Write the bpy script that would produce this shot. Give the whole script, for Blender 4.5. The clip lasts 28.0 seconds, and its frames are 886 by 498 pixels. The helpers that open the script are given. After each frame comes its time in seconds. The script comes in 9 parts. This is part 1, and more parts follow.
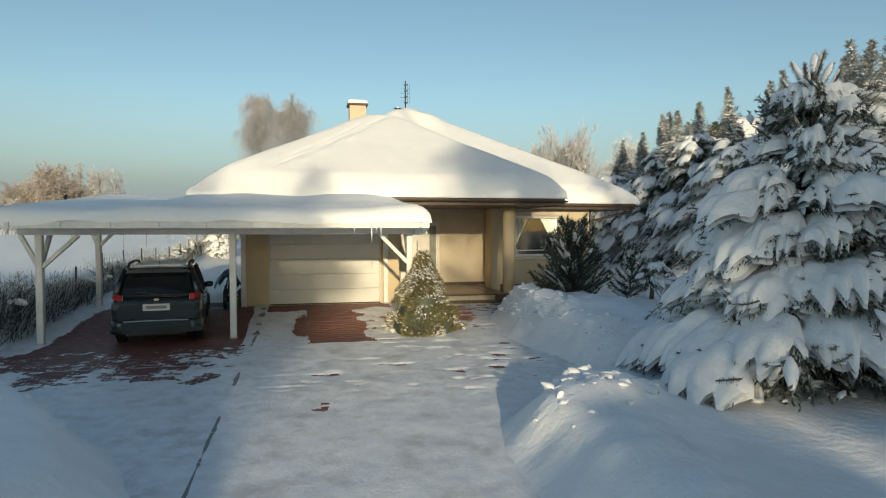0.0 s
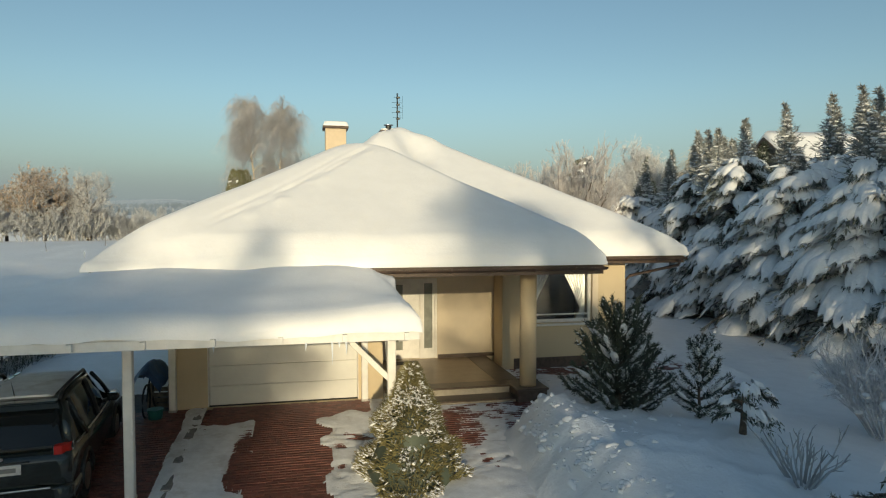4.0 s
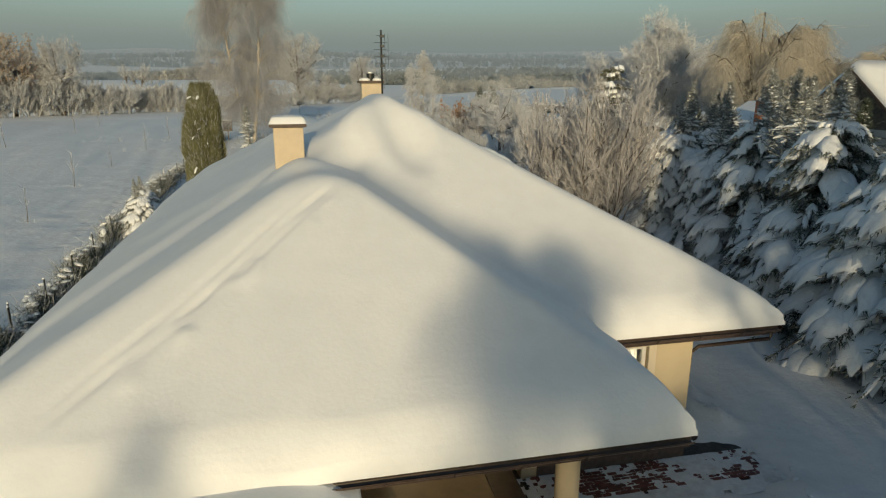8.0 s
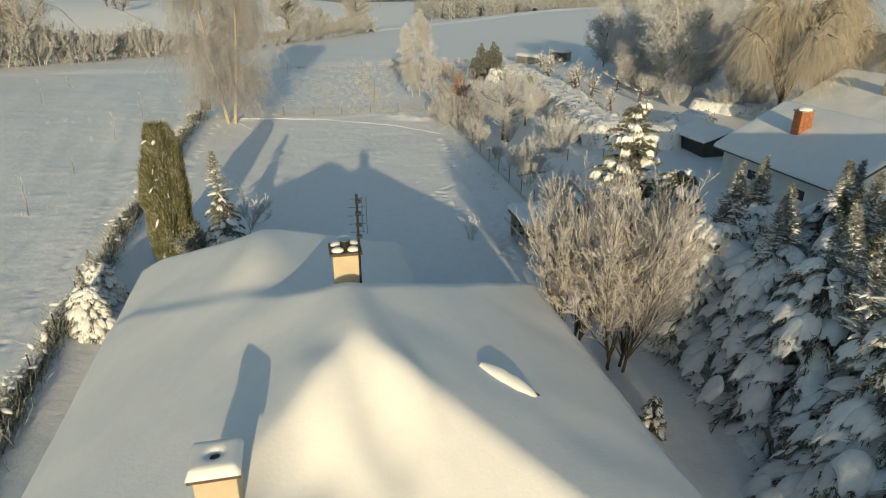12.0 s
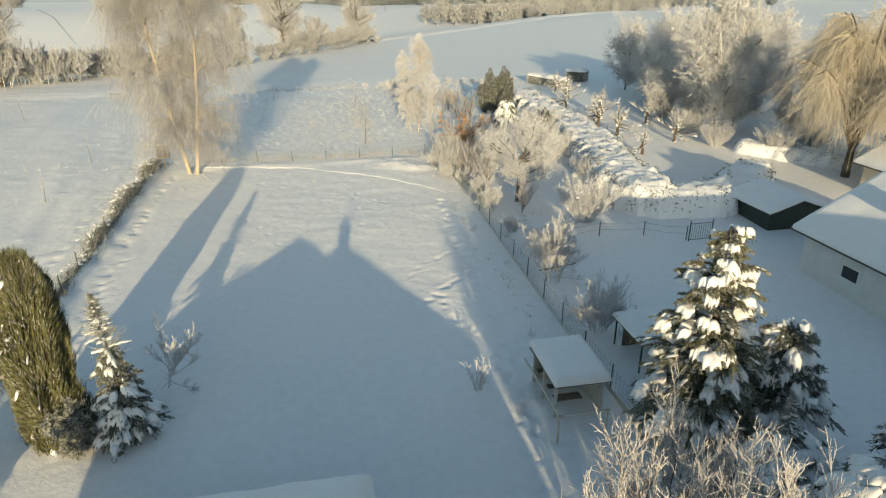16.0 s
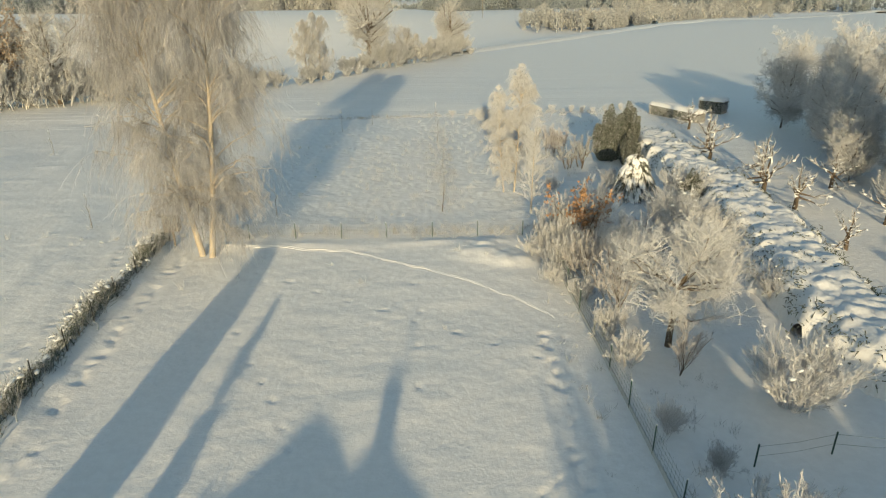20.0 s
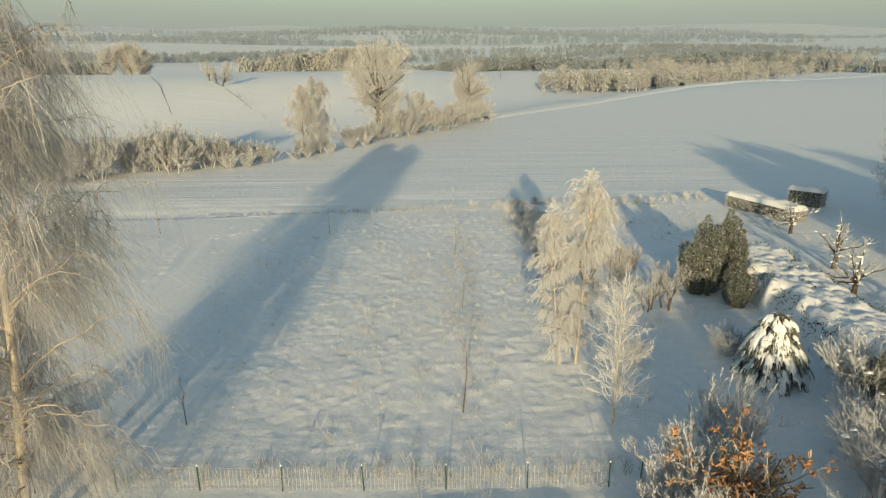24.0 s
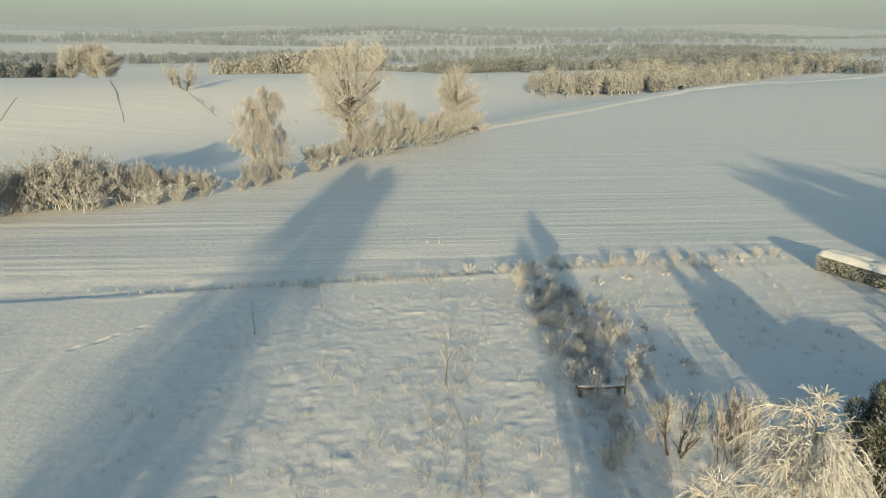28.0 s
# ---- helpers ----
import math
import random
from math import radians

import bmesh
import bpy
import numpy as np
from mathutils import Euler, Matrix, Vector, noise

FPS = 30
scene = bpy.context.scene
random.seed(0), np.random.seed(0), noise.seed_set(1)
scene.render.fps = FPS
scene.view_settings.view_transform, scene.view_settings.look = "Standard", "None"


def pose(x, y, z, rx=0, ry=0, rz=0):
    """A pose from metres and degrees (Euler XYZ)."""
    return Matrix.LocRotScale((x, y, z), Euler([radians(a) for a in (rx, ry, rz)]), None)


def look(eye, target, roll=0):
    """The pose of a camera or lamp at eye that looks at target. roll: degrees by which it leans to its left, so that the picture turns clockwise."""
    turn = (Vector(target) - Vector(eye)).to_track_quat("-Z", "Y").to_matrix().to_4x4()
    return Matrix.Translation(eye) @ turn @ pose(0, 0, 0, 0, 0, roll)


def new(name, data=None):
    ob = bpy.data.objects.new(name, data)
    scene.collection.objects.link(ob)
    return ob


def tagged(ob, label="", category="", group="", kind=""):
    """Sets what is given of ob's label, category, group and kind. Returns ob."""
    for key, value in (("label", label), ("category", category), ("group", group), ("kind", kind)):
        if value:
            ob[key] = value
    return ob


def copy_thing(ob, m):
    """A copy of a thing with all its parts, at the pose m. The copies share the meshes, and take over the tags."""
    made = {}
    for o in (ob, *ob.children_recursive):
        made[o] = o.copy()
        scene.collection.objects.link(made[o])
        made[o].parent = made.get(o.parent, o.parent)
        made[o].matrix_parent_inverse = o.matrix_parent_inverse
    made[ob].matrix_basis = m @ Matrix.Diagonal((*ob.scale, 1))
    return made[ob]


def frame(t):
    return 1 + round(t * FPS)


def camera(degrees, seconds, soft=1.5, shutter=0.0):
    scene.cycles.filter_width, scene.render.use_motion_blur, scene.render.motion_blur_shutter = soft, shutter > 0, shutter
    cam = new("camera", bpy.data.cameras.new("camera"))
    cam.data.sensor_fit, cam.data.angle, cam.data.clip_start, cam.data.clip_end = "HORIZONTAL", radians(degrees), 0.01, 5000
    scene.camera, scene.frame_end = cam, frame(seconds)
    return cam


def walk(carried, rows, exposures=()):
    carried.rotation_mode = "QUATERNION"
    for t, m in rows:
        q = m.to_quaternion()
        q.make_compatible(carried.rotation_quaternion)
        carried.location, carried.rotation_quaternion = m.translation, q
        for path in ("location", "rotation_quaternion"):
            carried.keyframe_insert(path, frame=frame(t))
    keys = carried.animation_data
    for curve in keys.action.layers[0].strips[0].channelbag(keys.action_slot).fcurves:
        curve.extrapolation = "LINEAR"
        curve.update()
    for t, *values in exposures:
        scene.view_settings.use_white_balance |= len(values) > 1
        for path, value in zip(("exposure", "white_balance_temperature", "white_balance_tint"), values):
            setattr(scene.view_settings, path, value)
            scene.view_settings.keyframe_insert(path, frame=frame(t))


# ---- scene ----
cam = camera(69.8, 28.0, 1.15)
METRES, EYE, TILT, LEAN, TURN = 88.0, 2.2, 0.0, 0.0, -12.3
ROWS = [
    (0.0, 0.0, 0.0, 0.0, -0.0, -1.9, 0.06),
    (0.5, 0.0001, 0.006, 0.0002, 0.0, -1.89, 0.06),
    (1.0, 0.0002, 0.0124, 0.0003, 0.0, -1.89, 0.04),
    (1.5, 0.0002, 0.0192, 0.0009, 0.01, -1.87, 0.03),
    (2.0, 0.0003, 0.0259, 0.0033, 0.01, -1.87, 0.03),
    (2.5, 0.0004, 0.0324, 0.0071, 0.02, -1.85, 0.05),
    (3.0, 0.0004, 0.0391, 0.0114, 0.01, -1.84, 0.02),
    (3.5, 0.0004, 0.0461, 0.0157, 0.0, -1.82, 0.02),
    (5.5, 0.001, 0.0768, 0.0307, 0.02, -6.65, 0.04),
    (6.0, 0.0008, 0.0857, 0.0365, 0.01, -8.66, 0.04),
    (6.5, 0.0007, 0.0944, 0.043, 0.01, -10.66, 0.04),
    (7.0, 0.0007, 0.103, 0.0495, 0.0, -12.65, 0.04),
    (7.5, 0.0007, 0.1114, 0.0567, -0.02, -14.19, 0.03),
    (8.0, 0.0007, 0.1194, 0.0644, 0.01, -15.32, -0.01),
    (8.5, 0.0006, 0.1277, 0.0723, -0.02, -16.53, -0.04),
    (9.0, 0.0008, 0.1362, 0.0802, -0.03, -18.1, -0.09),
    (9.5, 0.001, 0.145, 0.088, -0.02, -20.24, -0.08),
    (10.0, 0.0009, 0.1541, 0.0961, -0.02, -22.36, -0.08),
    (10.5, 0.0008, 0.1635, 0.1042, -0.03, -22.65, -0.09),
    (11.0, 0.0008, 0.1729, 0.1124, -0.03, -22.64, -0.1),
    (11.5, 0.0011, 0.1817, 0.1205, -0.04, -22.65, -0.08),
    (12.0, 0.0016, 0.1903, 0.1283, -0.07, -22.67, -0.05),
    (12.5, 0.002, 0.2002, 0.1359, -0.12, -22.74, -0.02),
    (14.5, 0.0044, 0.2687, 0.1477, -0.17, -22.66, 0.01),
    (15.0, 0.0051, 0.2867, 0.1477, -0.05, -22.64, 0.02),
    (15.5, 0.0059, 0.3043, 0.1478, 0.17, -22.63, 0.04),
    (16.0, 0.0063, 0.3214, 0.1481, 0.51, -22.61, 0.06),
    (16.5, 0.0069, 0.3425, 0.1485, 1.75, -22.59, 0.06),
    (17.0, 0.0065, 0.3674, 0.1493, 4.51, -22.56, 0.1),
    (17.5, 0.0045, 0.3893, 0.15, 5.69, -22.49, 0.11),
    (18.0, 0.0026, 0.4128, 0.151, 6.04, -22.47, 0.14),
    (18.5, 0.0007, 0.4373, 0.152, 6.62, -22.4, 0.15),
    (19.0, -0.0021, 0.4639, 0.1535, 7.76, -22.37, 0.17),
    (19.5, -0.0051, 0.4896, 0.1548, 8.28, -22.35, 0.18),
    (20.0, -0.0085, 0.5169, 0.1557, 8.79, -22.31, 0.19),
    (20.5, -0.0124, 0.5432, 0.1567, 9.72, -22.29, 0.18),
    (22.5, -0.0315, 0.6537, 0.1582, 10.61, -20.95, 0.24),
    (23.0, -0.0362, 0.6807, 0.158, 10.5, -19.53, 0.23),
    (23.5, -0.0404, 0.7056, 0.1577, 10.41, -18.15, 0.21),
    (24.0, -0.045, 0.7311, 0.1576, 10.26, -17.44, 0.2),
    (24.5, -0.0489, 0.7554, 0.1577, 10.14, -17.47, 0.17),
    (25.0, -0.0536, 0.7819, 0.158, 9.98, -17.46, 0.14),
    (25.5, -0.058, 0.808, 0.1581, 9.83, -17.44, 0.13),
    (26.0, -0.0626, 0.8342, 0.1584, 9.66, -17.41, 0.14),
    (26.5, -0.0672, 0.8603, 0.1591, 9.47, -17.41, 0.16),
    (27.0, -0.0723, 0.8883, 0.1595, 9.27, -17.39, 0.16),
    (27.5, -0.0772, 0.916, 0.16, 9.08, -17.38, 0.13),
    (28.0, -0.0824, 0.9452, 0.1607, 8.88, -17.41, 0.17),
]
EXPOSURES = [(0.0, 0.15, 7650, 1), (3.0, 0.06, 7650, 0), (6.0, -0.22, 7750, -2), (8.0, -0.42, 7950, -1), (11.0, -0.2, 8450, 0), (14.0, 0.44, 8850, 1), (17.0, 0.53, 8950, 1), (20.0, 0.31, 9200, -1), (25.0, 0.29, 9200, -1), (28.0, 0.28, 9400, -1)]
walk(cam, [(t, pose(0, 0, EYE, TILT, LEAN, TURN) @ pose(METRES * x, METRES * y, METRES * z, 90 + pitch, roll, yaw)) for t, x, y, z, yaw, pitch, roll in ROWS], EXPOSURES)

# ---- world and sun ----
SUN_UP, SUN_AZ = 10.7, 6.0          # degrees above the horizon; light travels this far right of +y
world = bpy.data.worlds.new("winter_sky")
scene.world = world
world.use_nodes = True
wn = world.node_tree
sky = wn.nodes.new("ShaderNodeTexSky")
sky.sky_type, sky.sun_disc = "NISHITA", False
sky.sun_elevation, sky.sun_rotation = radians(SUN_UP), radians(180 + SUN_AZ)
sky.altitude, sky.air_density, sky.dust_density, sky.ozone_density = 200, 1.0, 1.0, 2.5
wn.links.new(sky.outputs[0], wn.nodes["Background"].inputs[0])
wn.nodes["Background"].inputs[1].default_value = 0.15
sun_lamp = new("sun", bpy.data.lights.new("sun", "SUN"))
sun_lamp.data.energy, sun_lamp.data.angle, sun_lamp.data.color = 3.6, radians(0.6), (1.0, 0.845, 0.655)
down, az = radians(SUN_UP), radians(SUN_AZ)
ray_way = Vector((math.sin(az) * math.cos(down), math.cos(az) * math.cos(down), -math.sin(down)))
sun_lamp.matrix_world = look((0, -50, 40), Vector((0, -50, 40)) + ray_way)

# ---- mesh tools ----
rng = np.random.default_rng(7)


def arrays_mesh(name, verts, faces, smooth=False):
    """A mesh from arrays: faces is a list of (n, 3) or (n, 4) index arrays."""
    me = bpy.data.meshes.new(name)
    verts = np.asarray(verts, np.float32)
    faces = [np.asarray(f, np.int32) for f in faces if len(f)]
    me.vertices.add(len(verts))
    me.vertices.foreach_set("co", verts.ravel())
    loops = np.concatenate([f.ravel() for f in faces])
    sizes = np.concatenate([np.full(len(f), f.shape[1], np.int32) for f in faces])
    me.loops.add(len(loops))
    me.loops.foreach_set("vertex_index", loops)
    me.polygons.add(len(sizes))
    me.polygons.foreach_set("loop_start", np.r_[0, np.cumsum(sizes)[:-1]].astype(np.int32))
    me.polygons.foreach_set("use_smooth", np.full(len(sizes), bool(smooth)))
    me.update(calc_edges=True)
    return me


class Build:
    """Collects pieces of one mesh."""

    def __init__(self):
        self.v, self.f, self.n = [], [], 0

    def add(self, verts, *faces):
        self.v.append(np.asarray(verts, float).reshape(-1, 3))
        for f in faces:
            f = np.asarray(f, int)
            if len(f):
                self.f.append(f + self.n)
        self.n += len(self.v[-1])
        return self

    def box(self, x0, x1, y0, y1, z0, z1, bev=0.0, m=None):
        lo, hi = np.array((x0, y0, z0), float), np.array((x1, y1, z1), float)
        bev = min(bev, 0.45 * (hi - lo).min())
        if bev <= 0:
            c = np.array([(x, y, z) for x in (x0, x1) for y in (y0, y1) for z in (z0, z1)], float)
            q = [(0, 1, 3, 2), (4, 6, 7, 5), (0, 4, 5, 1), (2, 3, 7, 6), (0, 2, 6, 4), (1, 5, 7, 3)]
            tris = []
        else:
            c, ids = [], {}
            for s in [(a, b, d) for a in (0, 1) for b in (0, 1) for d in (0, 1)]:
                for ax in range(3):
                    p = np.where(np.array(s) == 1, hi, lo)
                    for k in range(3):
                        if k != ax:
                            p[k] += bev if s[k] == 0 else -bev
                    ids[s, ax] = len(c)
                    c.append(p)
            c, q, tris = np.array(c), [], []
            for ax in range(3):
                u, w = (ax + 1) % 3, (ax + 2) % 3
                for sg in (0, 1):
                    ring = []
                    for a, b in ((0, 0), (1, 0), (1, 1), (0, 1)):
                        s = [0, 0, 0]
                        s[ax], s[u], s[w] = sg, a, b
                        ring.append(ids[tuple(s), ax])
                    q.append(ring if sg else ring[::-1])
                for a in (0, 1):
                    for b in (0, 1):
                        s0, s1 = [0, 0, 0], [0, 0, 0]
                        s0[u] = s1[u] = a
                        s0[w] = s1[w] = b
                        s1[ax] = 1
                        r = [ids[tuple(s0), u], ids[tuple(s1), u], ids[tuple(s1), w], ids[tuple(s0), w]]
                        q.append(r if a == b else r[::-1])
            for s in [(a, b, d) for a in (0, 1) for b in (0, 1) for d in (0, 1)]:
                r = [ids[s, 0], ids[s, 1], ids[s, 2]]
                tris.append(r if sum(s) % 2 else r[::-1])
        if m is not None:
            c = np.array([m @ Vector(p) for p in c])
        return self.add(c, q, tris)

    def tube(self, pts, radii, n=8, caps=True, flat=1.0):
        pts = np.asarray(pts, float)
        radii = np.broadcast_to(np.asarray(radii, float), (len(pts),))
        way = np.gradient(pts, axis=0)
        way /= np.linalg.norm(way, axis=1)[:, None] + 1e-9
        ref = np.array((0, 0, 1.0)) if abs(way[:, 2]).mean() < 0.9 else np.array((1.0, 0, 0))
        a = np.cross(way, ref)
        a /= np.linalg.norm(a, axis=1)[:, None] + 1e-9
        b = np.cross(a, way)
        th = np.arange(n) * 2 * math.pi / n
        ring = pts[:, None] + radii[:, None, None] * (np.cos(th)[None, :, None] * a[:, None] + flat * np.sin(th)[None, :, None] * b[:, None])
        i, j = np.meshgrid(np.arange(len(pts) - 1), np.arange(n), indexing="ij")
        k = (j + 1) % n
        q = np.stack([i * n + j, i * n + k, (i + 1) * n + k, (i + 1) * n + j], -1).reshape(-1, 4)
        v = ring.reshape(-1, 3)
        tr = []
        if caps:
            e = len(v)
            v = np.vstack([v, pts[:1], pts[-1:]])
            last = (len(pts) - 1) * n
            tr = [(e, (t + 1) % n, t) for t in range(n)] + [(e + 1, last + t, last + (t + 1) % n) for t in range(n)]
        return self.add(v, q, tr)

    def sheet(self, v, flip=False):
        """A grid of points, shape (rows, columns, 3), as quads."""
        r, c = v.shape[:2]
        i, j = np.meshgrid(np.arange(r - 1), np.arange(c - 1), indexing="ij")
        q = np.stack([i * c + j, i * c + j + 1, (i + 1) * c + j + 1, (i + 1) * c + j], -1).reshape(-1, 4)
        return self.add(v.reshape(-1, 3), q[:, ::-1] if flip else q)

    def mesh(self, name, smooth=False):
        v = np.vstack(self.v)
        return arrays_mesh(name, v, [np.vstack([f for f in self.f if f.shape[1] == k]) for k in (3, 4) if any(f.shape[1] == k for f in self.f)], smooth)


def part(name, build, material, parent=None, label="", smooth=False):
    """Links what was built as ONE mesh object, under a thing or a part."""
    me = build if isinstance(build, bpy.types.Mesh) else build.mesh(name, smooth)
    if not me.materials:
        me.materials.append(material)
    ob = new(name, me)
    if parent:
        ob.parent = parent
    if label:
        ob["label"] = label
    return ob


def thing(name, label, category, at=(0, 0, 0), turn=0, group="", kind=""):
    ob = new(name)
    ob.empty_display_size = 0.2
    ob.matrix_basis = pose(*at, 0, 0, turn)
    return tagged(ob, label, category, group, kind)


def twigs(P, D, L, r0, r1, k=2, sag=0.0, wob=0.0, n=3):
    """Many thin tapering twigs at once: starts, ways, lengths. Returns verts, quads and tip points."""
    P, D = np.asarray(P, float), np.asarray(D, float)
    m = len(P)
    L, r0, r1, sag = (np.broadcast_to(np.asarray(q, float), (m,)) for q in (L, r0, r1, sag))
    D = D / (np.linalg.norm(D, axis=1)[:, None] + 1e-9)
    s = np.linspace(0, 1, k + 1)
    c = P[:, None] + D[:, None] * (L[:, None] * s)[..., None]
    c[..., 2] -= sag[:, None] * L[:, None] * s[None] ** 2
    if wob:
        c[:, 1:] += rng.normal(0, 1, (m, k, 3)) * (wob * L)[:, None, None] * s[None, 1:, None]
    ref = np.where(np.abs(D[:, 2:3]) < 0.8, np.array([[0, 0, 1.0]]), np.array([[1.0, 0, 0]]))
    a = np.cross(D, ref)
    a /= np.linalg.norm(a, axis=1)[:, None] + 1e-9
    b = np.cross(a, D)
    th = np.arange(n) * 2 * math.pi / n
    rad = r0[:, None] + (r1 - r0)[:, None] * s[None]
    off = np.cos(th)[None, :, None] * a[:, None] + np.sin(th)[None, :, None] * b[:, None]
    v = c[:, :, None] + rad[:, :, None, None] * off[:, None]
    t, i, j = np.meshgrid(np.arange(m), np.arange(k), np.arange(n), indexing="ij")
    base, q = t * (k + 1) * n, (j + 1) % n
    f = np.stack([base + i * n + j, base + i * n + q, base + (i + 1) * n + q, base + (i + 1) * n + j], -1).reshape(-1, 4)
    return v.reshape(-1, 3), f, c[:, -1], c


def spikes(P, D, L, r, sag=0.0, wob=0.0):
    """Many thin pointed shoots at once, bent once on the way."""
    P, D = np.asarray(P, float), np.asarray(D, float)
    m = len(P)
    L, r, sag = (np.broadcast_to(np.asarray(q, float), (m,)) for q in (L, r, sag))
    D = D / (np.linalg.norm(D, axis=1)[:, None] + 1e-9)
    ref = np.where(np.abs(D[:, 2:3]) < 0.8, np.array([[0, 0, 1.0]]), np.array([[1.0, 0, 0]]))
    a = np.cross(D, ref)
    a /= np.linalg.norm(a, axis=1)[:, None] + 1e-9
    b = np.cross(a, D)
    th = np.arange(3) * 2 * math.pi / 3
    off = np.cos(th)[None, :, None] * a[:, None] + np.sin(th)[None, :, None] * b[:, None]
    base = P[:, None] + r[:, None, None] * off
    tip = P + D * L[:, None] - np.stack([0 * L, 0 * L, sag * L], -1) + rng.normal(0, 1, (m, 3)) * wob * L[:, None]
    v = np.concatenate([base, tip[:, None]], 1).reshape(-1, 3)
    o = np.arange(m)[:, None] * 4
    f = np.stack([np.hstack([o + k, o + (k + 1) % 3, o + 3]) for k in range(3)], 1).reshape(-1, 3)
    return v, f


def blobs(P, D, L, R, flat=0.6, seg=4, n=6, sag=0.3):
    """Many rounded, drooping snow lumps at once, fat in the middle and round at both ends."""
    P, D = np.asarray(P, float), np.asarray(D, float)
    m = len(P)
    L, R = (np.broadcast_to(np.asarray(q, float), (m,)) for q in (L, R))
    D = D / (np.linalg.norm(D, axis=1)[:, None] + 1e-9)
    s = np.linspace(0, 1, seg + 1)
    prof = np.clip(np.sin(np.pi * np.clip(s * 0.94 + 0.03, 0, 1)), 0, 1) ** 0.5
    c = P[:, None] + D[:, None] * (L[:, None] * s)[..., None]
    c[..., 2] -= sag * L[:, None] * s[None] ** 2
    a = np.cross(D, np.array([[0, 0, 1.0]]))
    a /= np.linalg.norm(a, axis=1)[:, None] + 1e-9
    b = np.cross(a, D)
    th = np.arange(n) * 2 * math.pi / n
    rad = R[:, None] * prof[None] * rng.uniform(0.85, 1.15, (m, seg + 1))
    off = np.cos(th)[None, :, None] * a[:, None] + flat * np.sin(th)[None, :, None] * b[:, None]
    v = c[:, :, None] + rad[:, :, None, None] * off[:, None]
    t, i, j = np.meshgrid(np.arange(m), np.arange(seg), np.arange(n), indexing="ij")
    base, q = t * (seg + 1) * n, (j + 1) % n
    f = np.stack([base + i * n + j, base + i * n + q, base + (i + 1) * n + q, base + (i + 1) * n + j], -1).reshape(-1, 4)
    return v.reshape(-1, 3), f


def pads(P, D, L, W, thick, droop=0.5, fingers=3.0, nu=7, nv=11, deep=0.12):
    """Many cushions of snow lying on boughs at once: smooth on top, their outer edge hanging in rounded lobes."""
    P, D = np.asarray(P, float), np.asarray(D, float)
    m = len(P)
    L, W, thick = (np.broadcast_to(np.asarray(q, float), (m,))[:, None, None] for q in (L, W, thick))
    D = D / (np.linalg.norm(D, axis=1)[:, None] + 1e-9)
    side = np.cross(D, np.array([[0, 0, 1.0]]))
    side /= np.linalg.norm(side, axis=1)[:, None] + 1e-9
    u, v = np.linspace(0, 1, nu)[None, :, None], np.linspace(-1, 1, nv)[None, None]
    ph, fq = rng.uniform(0, 6.28, (m, 1, 1)), fingers * rng.uniform(0.75, 1.25, (m, 1, 1))
    lobe = np.sin(fq * math.pi * v + ph)
    reach = (1 - 0.42 * np.abs(v) ** 2.2) * (1 + deep * lobe)
    s = u * reach
    wide = 0.5 + 0.5 * np.sin(math.pi * (0.12 + 0.62 * u))
    x = v * wide * (1 + 0.08 * np.sin(5 * u + ph))
    c = P[:, None, None] + D[:, None, None] * (L * s)[..., None] + side[:, None, None] * (W * x)[..., None]
    c[..., 2] -= droop * L * (0.35 * s ** 2 + (0.22 + 0.9 * (deep - 0.12)) * s ** 4) + 0.5 * W * np.abs(x) ** 2.3
    e = np.minimum(np.minimum(1.02 - u, 2.5 * u + 0.25), 1.03 - np.abs(v)) / 0.42
    puff = thick * np.sqrt(1 - (1 - np.clip(e, 0, 1)) ** 2) * (1 + 0.22 * np.sin(4.1 * u + 2 * ph) * np.sin(3.3 * v + ph) + 0.12 * lobe * u) * rng.uniform(0.94, 1.06, (m, nu, nv))
    top, low = c.copy(), c.copy()
    top[..., 2] += puff
    top += D[:, None, None] * (0.3 * puff * u)[..., None]
    top[..., 2] += 0.16 * puff * lattice(top[..., 0] * 5.5 + 3.1 * top[..., 2], top[..., 1] * 5.5 - 2.3 * top[..., 2], 66)
    low[..., 2] -= 0.12 * puff
    a, i, j = np.meshgrid(np.arange(m), np.arange(nu - 1), np.arange(nv - 1), indexing="ij")
    b = a * nu * nv + i * nv + j
    f = np.stack([b, b + 1, b + nv + 1, b + nv], -1).reshape(-1, 4)
    k = m * nu * nv
    return np.vstack([top.reshape(-1, 3), low.reshape(-1, 3)]), np.vstack([f, f[:, ::-1] + k]), c[:, -1, 1::2].reshape(-1, 3)


def fade(a, b, x):
    s = np.clip((x - a) / (b - a), 0, 1)
    return s * s * (3 - 2 * s)


def lattice(x, y, seed=0):
    """Smooth value noise in -1..1 on arrays."""
    xi, yi = np.floor(x).astype(np.int64), np.floor(y).astype(np.int64)
    fx, fy = x - xi, y - yi
    fx, fy = fx * fx * (3 - 2 * fx), fy * fy * (3 - 2 * fy)

    def h(i, j):
        n = (i * 374761393 + j * 668265263 + seed * 974711) & 0xFFFFFFFF
        n = ((n ^ (n >> 13)) * 1274126177) & 0xFFFFFFFF
        return ((n ^ (n >> 16)) & 0xFFFF) / 32767.5 - 1
    return (h(xi, yi) * (1 - fx) + h(xi + 1, yi) * fx) * (1 - fy) + (h(xi, yi + 1) * (1 - fx) + h(xi + 1, yi + 1) * fx) * fy


